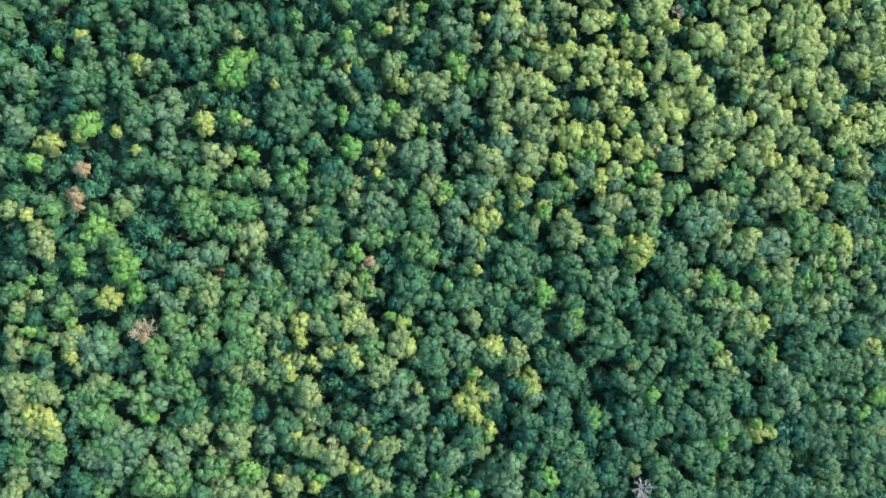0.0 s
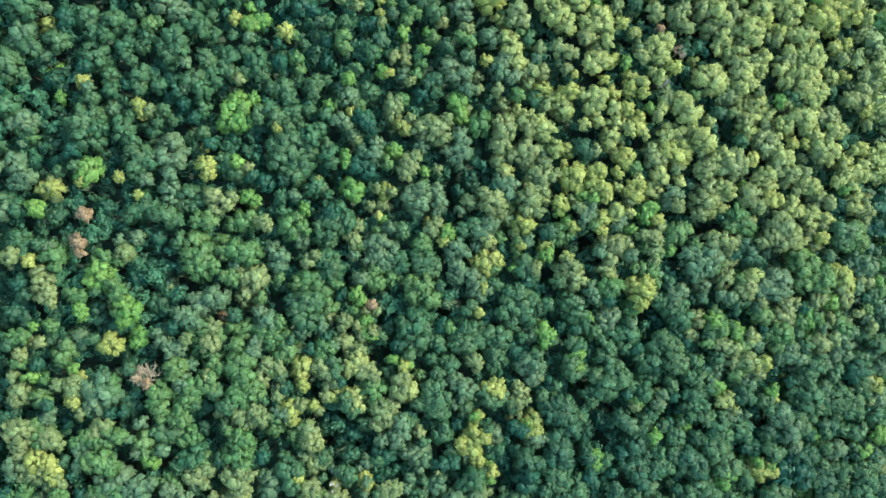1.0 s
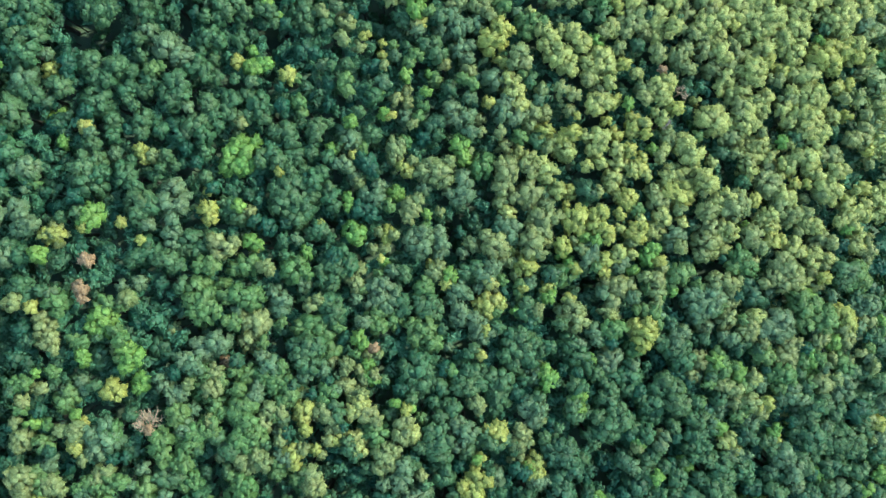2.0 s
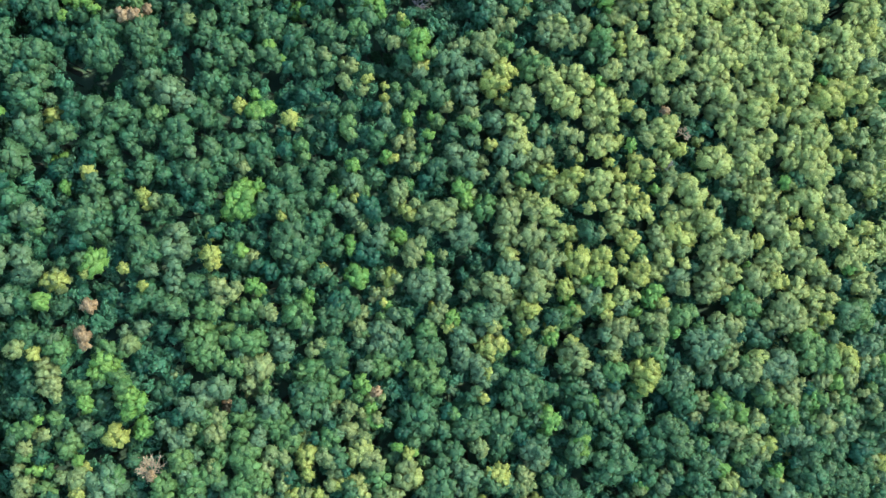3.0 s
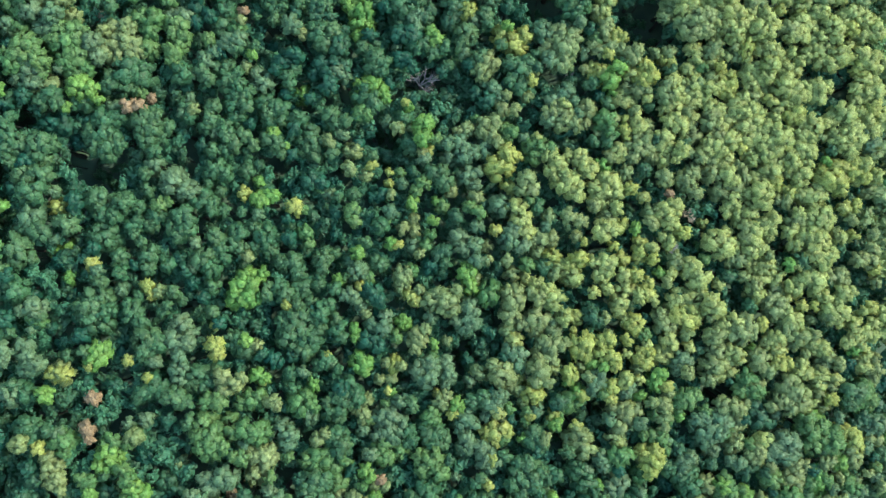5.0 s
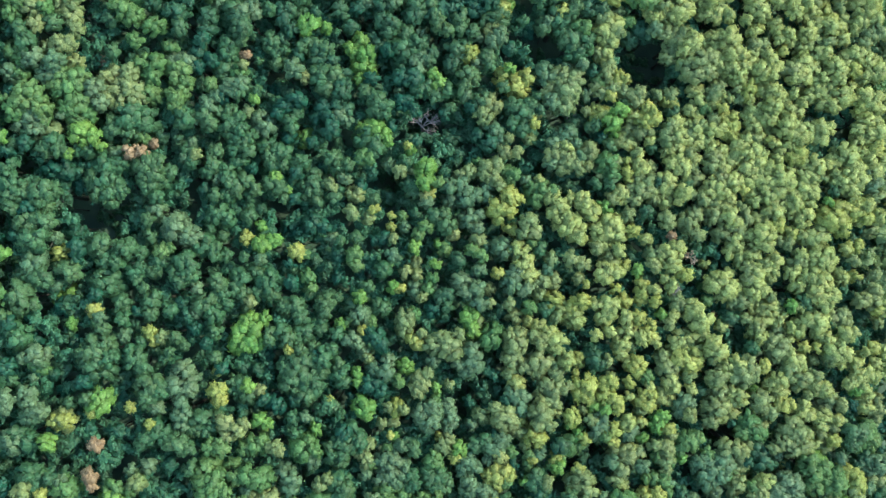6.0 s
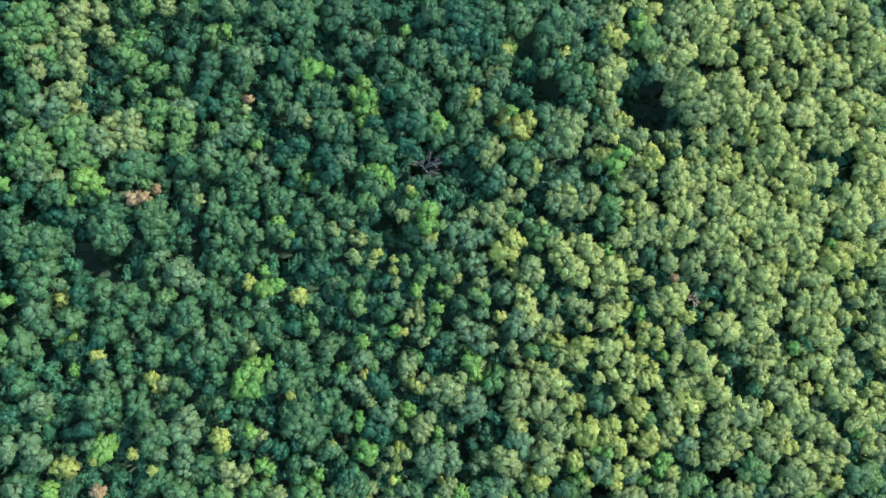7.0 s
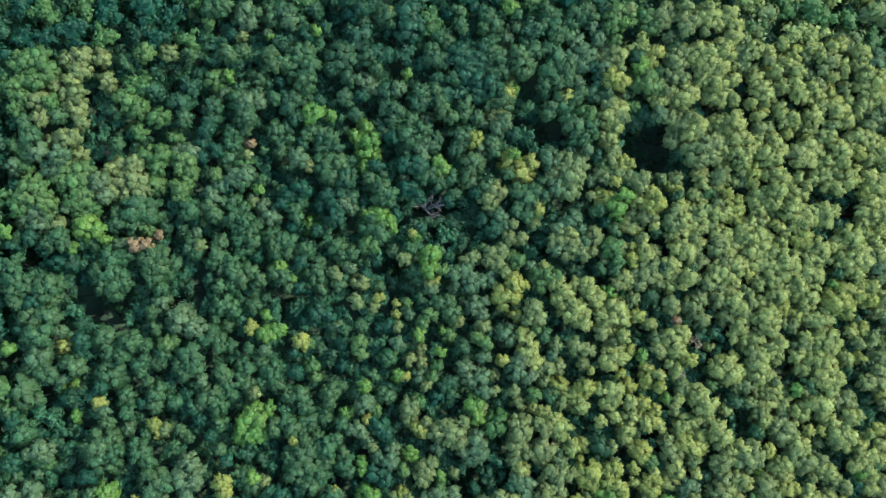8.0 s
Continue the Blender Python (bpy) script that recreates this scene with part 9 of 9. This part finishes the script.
tree("y", 22.3, -9.2, 2.22, 1.1, (3.2, -0.5, 1.46))
tree("y", 29.7, -8.0, 1.10, -0.2)
tree("y", 26.4, -7.9, 1.28, 0.5, (-1.4, -0.4, 1.09))
tree("y", -34.9, -7.7, 1.37, 0.8, (0.6, -1.3, 1.02))
tree("y", 20.8, -6.4, 0.73, -1.4)
tree("y", 52.3, -5.5, 1.22, 0.7)
tree("y", 30.8, -5.5, 1.90, 0.1)
tree("y", 39.3, -4.9, 2.21, -0.2, (1.8, 0.7, 1.67))
tree("y", -35.2, -4.8, 0.85, -0.6)
tree("y", 21.3, -4.2, 1.46, -1.2)
tree("y", 73.1, -3.2, 1.35, -0.9)
tree("y", 61.9, -2.8, 0.95, 0.3)
tree("y", 59.9, -2.7, 1.13, 0.1)
tree("y", -24.5, -1.7, 0.87, 0.3)
tree("y", -5.5, -0.5, 1.25, -0.8, (0.9, -0.9, 1.07))
tree("y", 59.4, -0.4, 1.32, -1.2)
tree("y", 33.0, -0.3, 1.29, -0.2, (0.5, 1.8, 1.01))
tree("y", 63.0, 1.0, 1.33, -0.4)
tree("y", -13.4, 1.0, 0.88, -0.0)
tree("y", -44.9, 1.3, 1.01, -0.5, (0.4, -1.5, 0.84))
tree("y", 31.2, 2.5, 1.29, 0.2)
tree("y", 73.6, 3.5, 1.35, -0.2)
tree("y", -52.8, 4.6, 1.25, -0.8)
tree("y", 34.0, 5.2, 1.11, 0.2)
tree("y", 29.3, 5.2, 1.38, -1.3)
tree("y", 21.8, 5.3, 1.37, 0.4, (-1.9, -0.9, 1.09))
tree("y", 17.2, 5.4, 1.82, -0.9)
tree("y", 32.1, 6.6, 1.29, -0.9, (0.0, 1.8, 1.01), (-0.3, -1.4, 1.01))
tree("y", 27.4, 7.3, 1.01, -0.5)
tree("y", -7.5, 7.5, 0.89, -0.4)
tree("y", 22.5, 8.1, 0.73, -0.3)
tree("y", 69.8, 9.1, 1.15, -0.7)
tree("y", 39.1, 9.6, 1.39, 0.6)
tree("y", 8.0, 10.0, 1.09, 0.2)
tree("y", 28.9, 10.7, 1.38, -1.1)
tree("y", -58.1, 13.2, 1.41, -1.4)
tree("y", -23.4, 13.4, 1.40, 0.7)
tree("y", 68.2, 13.7, 1.24, -0.1, (1.6, 0.5, 1.15))
tree("y", -31.4, 15.6, 1.21, -1.2)
tree("y", 57.9, 16.6, 1.51, -1.0)
tree("y", 30.3, 16.7, 1.29, 0.1)
tree("y", 10.4, 16.8, 1.45, -1.0)
tree("y", -9.0, 17.3, 0.80, -0.8)
tree("y", 55.4, 17.6, 1.32, 0.0)
tree("y", 65.1, 19.0, 2.28, 0.3, (2.3, 1.3, 2.33), (2.1, -1.9, 1.53))
tree("y", -8.9, 19.1, 0.72, -0.2)
tree("y", -11.7, 20.0, 0.89, 0.5)
tree("y", 8.8, 20.2, 2.22, 1.1, (1.4, 2.2, 1.67))
tree("y", 69.5, 20.6, 1.87, 0.6, (1.9, -1.6, 1.15))
tree("y", 11.8, 21.8, 0.91, -0.2)
tree("y", -2.8, 22.7, 1.08, -0.8)
tree("y", 49.0, 23.7, 1.12, -0.1)
tree("y", 29.4, 26.4, 0.92, 0.2, (0.3, -1.4, 0.74))
tree("y", 29.5, 28.2, 0.83, -0.3)
tree("y", 59.2, 29.7, 1.61, 0.1, (-1.2, -0.8, 1.32))
tree("y", -6.4, 30.3, 0.72, 0.0)
tree("y", 73.6, 30.5, 1.35, -0.6, (-0.0, 1.4, 1.35))
tree("y", 53.9, 32.1, 0.75, -0.0)
tree("y", 14.1, 34.1, 1.10, 0.6)
tree("y", 47.3, 34.7, 1.82, -0.8, (0.0, -1.8, 1.59), (-1.2, 1.1, 1.31))
tree("y", 28.1, 35.2, 1.11, -1.0)
tree("y", 33.5, 35.6, 1.58, 1.2, (-1.2, -1.3, 1.30), (-0.7, 1.5, 1.11))
tree("y", 25.7, 36.1, 1.38, -0.8, (-0.9, -1.4, 1.29), (-1.4, 0.9, 1.20))
tree("y", 45.6, 37.2, 0.93, 0.2)
tree("y", 70.3, 37.6, 1.53, 0.4, (-1.1, 1.9, 1.34))
tree("y", 37.5, 38.0, 0.93, -1.0, (-1.4, 0.4, 0.93))
tree("y", 26.7, 38.8, 1.11, -0.1)
tree("y", 11.2, 40.4, 2.01, -0.6, (-1.9, 1.7, 1.89), (2.0, 1.5, 1.28))
tree("y", 50.0, 40.5, 1.68, 0.5)
tree("y", 28.1, 42.1, 1.29, -0.5, (0.0, -1.4, 1.11), (1.4, -0.4, 0.92))
tree("y", 68.6, 44.2, 1.53, 0.6)
tree("y", 3.5, 45.4, 1.64, 0.6)
tree("y", 59.9, 46.8, 1.22, -1.2)
tree("y", 56.4, 47.0, 1.05, -0.6)
tree("y", 51.9, 50.8, 1.27, -1.1)
tree("y", 18.7, 52.5, 1.47, 0.3)
tree("y", 64.4, 52.6, 1.69, -0.6, (-0.5, 2.1, 1.56))
tree("y", 8.6, 53.2, 1.64, -0.8, (0.9, 1.8, 1.09))
tree("y", 73.2, 55.3, 1.53, -1.1)
tree("y", 26.0, 55.8, 1.64, 1.0, (1.8, -0.6, 1.57))
tree("y", 52.8, 56.8, 1.43, -0.9)
tree("y", 33.6, 60.0, 1.29, -0.2, (-0.9, -1.8, 1.20))
tree("y", 57.2, 60.3, 1.68, -0.4)
tree("y", -9.9, 65.5, 1.08, -0.3)
# trees with withered leaves
tree("r", -10.1, -29.0, 0.96, -0.6)
tree("r", -52.4, -19.2, 1.08, 1.0, (0.3, -1.7, 0.91))
tree("r", -52.2, -15.2, 1.24, -0.7)
tree("r", 37.0, 16.0, 0.83, -0.5)
tree("r", -47.7, 28.5, 1.10, 0.8, (1.6, -0.1, 1.02))
tree("r", -44.8, 29.8, 0.85, -1.0)
tree("r", -31.6, 44.3, 0.87, -1.2)
tree("r", -32.9, -31.0, 1.05, -3.2)
tree("r", 45.4, 2.7, 0.67, -4.4)
tree("r", 56.4, 30.0, 0.77, -3.1)
tree("r", -52.9, 42.5, 1.04, -3.2)
# dark gaps in the canopy: x, y, radius
GAPS = []


def gap(x, y, r):
    GAPS.append((x, y, r))


gap(-54.0, 18.2, 2.6)
gap(-64.8, 25.6, 2.6)
gap(-44.4, 8.3, 1.3)
gap(-38.3, 10.0, 1.4)
gap(-29.8, 11.7, 1.6)
gap(-50.8, 20.9, 1.6)
gap(-9.9, 24.6, 3.2)
gap(-2.9, 35.6, 2.1)
gap(15.9, 47.3, 2.9)
gap(10.0, 50.6, 1.5)
gap(13.4, 55.9, 1.2)
gap(18.3, 36.3, 1.3)
gap(16.3, 27.6, 1.6)
gap(3.8, 30.9, 1.5)
gap(33.5, 45.2, 4.1)
gap(62.1, 35.8, 1.3)
gap(69.1, 33.9, 2.7)
gap(67.0, 24.9, 1.3)
gap(24.0, 6.4, 1.9)
gap(46.3, -19.1, 2.5)
gap(57.8, 7.5, 1.4)
gap(26.8, -20.3, 2.5)
gap(2.8, -11.1, 1.9)
gap(-9.0, 56.8, 1.9)
gap(-51.6, -5.5, 1.4)
gap(52.5, -4.7, 1.2)
gap(30.4, 13.1, 1.5)
gap(43.4, 52.1, 2.0)
gap(-21.7, 4.3, 1.1)
gap(-14.6, 35.9, 0.9)
gap(-56.9, 22.6, 1.2)
gap(-62.2, 6.1, 1.2)
gap(70.3, 14.8, 1.4)
gap(-38.7, 25.4, 1.1)
gap(70.9, -9.8, 1.4)
gap(-5.6, -15.4, 1.2)
gap(-38.1, -25.3, 1.6)
gap(-24.3, -28.0, 1.3)
gap(18.2, -26.1, 1.9)
gap(2.0, -29.9, 1.4)
gap(55.8, -50.9, 2.6)
gap(60.1, -46.6, 1.2)
gap(24.0, -44.2, 2.3)
gap(28.0, -62.7, 2.3)
gap(57.4, -63.3, 2.4)
gap(-11.8, -28.9, 0.6)
gap(45.0, -17.3, 2.1)
gap(34.9, -39.6, 1.5)
gap(27.0, -51.0, 1.9)
gap(-56.4, -56.7, 1.4)
gap(-48.1, -64.0, 1.1)
gap(-15.3, -49.8, 1.3)
gap(25.0, -18.4, 1.3)
gap(-35.3, -46.6, 1.1)
gap(-47.2, -41.1, 0.9)
gap(69.3, -68.4, 1.4)
gap(32.9, 63.6, 2.8)



# ---- understorey and the forest beyond, joined ----
def joined_wood(name, spots, shapes, mats, label):
    """One mesh of many crowns: spots are (x, y, z of the crown's middle, radius, material index)."""
    rng = random.Random(31)
    all_v, all_f, mat_index, offset = [], [], [], 0
    for x, y, z, r, m in spots:
        shape = shapes[rng.randrange(len(shapes))]
        a, s = rng.uniform(0, 6.28), rng.uniform(0.85, 1.2)
        turn = np.array([[math.cos(a), -math.sin(a), 0], [math.sin(a), math.cos(a), 0], [0, 0, 1]])
        all_v.append(shape[0] @ turn.T * np.array([r, r, r * s]) + np.array([x, y, z]))
        all_f.append(shape[1] + offset)
        mat_index.append(np.full(len(shape[1]), m))
        offset += len(shape[0])
    verts, faces, mat_index = np.concatenate(all_v), np.concatenate(all_f), np.concatenate(mat_index)
    data = bpy.data.meshes.new(name)
    data.from_pydata(verts.tolist(), [], faces.tolist())
    for m in mats:
        data.materials.append(m)
    data.polygons.foreach_set("material_index", mat_index.astype(np.int32))
    data.update()
    return tagged(new(name, data), label, "forest", kind="stuff")


def arrays(data):
    v = np.empty(len(data.vertices) * 3)
    data.vertices.foreach_get("co", v)
    f = np.empty(len(data.polygons) * 3, dtype=np.int32)
    data.polygons.foreach_get("vertices", f)
    return v.reshape(-1, 3), f.reshape(-1, 3)


def build_understorey():
    rng = random.Random(8)
    stems = np.array(CROWNS)
    spots = []
    for j in range(-34, 35):
        for i in range(-38, 39):
            x, y = i * 2.15 + rng.uniform(-1.0, 1.0), j * 2.15 + rng.uniform(-1.0, 1.0)
            room = np.min(np.hypot(stems[:, 0] - x, stems[:, 1] - y) - stems[:, 2])
            if room < -1.25:
                continue
            if any(math.hypot(x - a, y - b) < c for a, b, c in GAPS):
                spots.append((x, y, ground_z(x, y) + rng.uniform(0.5, 2.5), rng.uniform(1.0, 1.6), 0))
                continue
            r = rng.uniform(1.2, 1.9)
            drop = rng.uniform(3.4, 6.0) if room < 0.9 else rng.uniform(5.0, 9.0)
            spots.append((x, y, canopy_z(x, y) - drop, r, rng.choice((0, 0, 1))))
            if room > 0.6:                                           # low shrubs on the floor of the wider gaps
                spots.append((x + rng.uniform(-0.8, 0.8), y + rng.uniform(-0.8, 0.8), ground_z(x, y) + rng.uniform(0.8, 2.4), r * 0.9, 0))
    joined_wood("understorey", spots, [arrays(s) for s in LOW_SHAPES], [LEAF["u"], LEAF["g"], LEAF["b"]],
                "shaded green understorey of saplings between the tall trees")


def build_far_wood():
    rng = random.Random(9)
    stems = np.array(CROWNS)
    spots = []
    for j in range(-21, 22):
        for i in range(-24, 25):
            x, y = i * 4.0 + rng.uniform(-1.3, 1.3), j * 4.0 + rng.uniform(-1.3, 1.3)
            if np.min(np.hypot(stems[:, 0] - x, stems[:, 1] - y) - stems[:, 2]) < 0.4 or (abs(x) < 66 and -55 < y < 52):
                continue
            r = rng.uniform(1.9, 3.4)
            # lighter kinds past x = 30 paint the brighter, hazier light there
            spots.append((x, y, canopy_z(x, y) - r * 0.7 + rng.uniform(-1.6, 0.6), r, rng.choice((4, 2, 3) if x > 30 and y > -10 else (0, 0, 1, 2))))
    joined_wood("surrounding_forest", spots, [arrays(s) for s in EDGE_SHAPES], [LEAF["g"], LEAF["b"], LEAF["l"], LEAF["p"], LEAF["w"]],
                "closed green forest canopy stretching over the hillside")


LOW_SHAPES = [crown_data("sapling", 200 + i, 3, 4, 6, 0.36, 0.26) for i in range(4)]
EDGE_SHAPES = [crown_data("far_crown", 220 + i, 5, 5, 5, 0.27, 0.22) for i in range(5)]
build_understorey()
build_far_wood()


# ---- dead wood ----
def dead_tree(x, y, top, spread, wood, seed, label, boughs=7, sway=(0.0, 0.0)):
    """A leafless tree: a trunk and boughs, each with its own twigs, reaching up and out."""
    rng = random.Random(seed)
    base = ground_z(x, y)
    height = top - base
    root = new("dead_tree")
    root.location = (x, y, base)
    verts, faces = [], []
    fork = Vector((0, 0, height - spread * 1.05))
    stout = 0.4 + 0.24 * spread
    limb(verts, faces, Vector((0, 0, -0.3)), fork, 0.26 * stout, 0.17 * stout, 8)
    mesh_object("trunk", verts, faces, wood, root)
    for i in range(boughs):
        verts, faces = [], []
        a = i * 2.4 + rng.uniform(-0.3, 0.3)
        out = Vector((math.cos(a), math.sin(a), rng.uniform(0.55, 1.5)))
        out = (out + Vector((*sway, 0))).normalized()
        knee = fork + out * spread * rng.uniform(0.4, 0.6)
        limb(verts, faces, fork - Vector((0, 0, rng.uniform(0, 0.8))), knee, 0.13 * stout, 0.085 * stout)
        for _ in range(5):
            way = (out + unit(rng) * 0.75 + Vector((0, 0, 0.2))).normalized()
            tip = knee + way * spread * rng.uniform(0.35, 0.75)
            limb(verts, faces, knee, tip, 0.07 * stout, 0.04 * stout, 5)
            for _ in range(8):
                start = knee.lerp(tip, rng.uniform(0.35, 1.0))
                twig = start + (way + unit(rng) * 0.9).normalized() * spread * rng.uniform(0.15, 0.35)
                limb(verts, faces, start, twig, 0.030, 0.014, 4)
        mesh_object("bough", verts, faces, wood, root)
    tagged(root, label, "dead tree")
    return root


dead_tree(-43.3, -40.9, 26.2, 3.1, RUSTY_WOOD, 854, "bare dead tree with rusty pinkish-brown branches among green crowns", 7, (-0.15, 1.3))
dead_tree(-4.3, 34.3, 11.4, 2.9, GREY_WOOD, 1124, "bare grey dead tree standing in a dark gap", 5, (0.6, 0.3))
dead_tree(34.1, -66.3, 13.1, 1.9, GREY_WOOD, 2004, "small bare dead tree with greyish twigs", 8)
dead_tree(37.3, 7.3, 11.0, 1.2, GREY_WOOD, 1240, "slender leafless grey tree between yellow-green crowns", 6)
dead_tree(20.6, 35.2, 9.4, 1.0, GREY_WOOD, 1380, "slender leafless grey tree in a dark gap", 6)
dead_tree(40.4, 12.4, 10.2, 1.2, RUSTY_WOOD, 1218, "slender bare tree with reddish-brown branches", 6)
dead_tree(-16.0, -57.0, 21.0, 0.9, PALE_WOOD, 951, "slender barkless tree with whitish curved branches", 3, (0.6, 0.2))
tree("r", -42.6, -40.4, 0.85, 0.7)
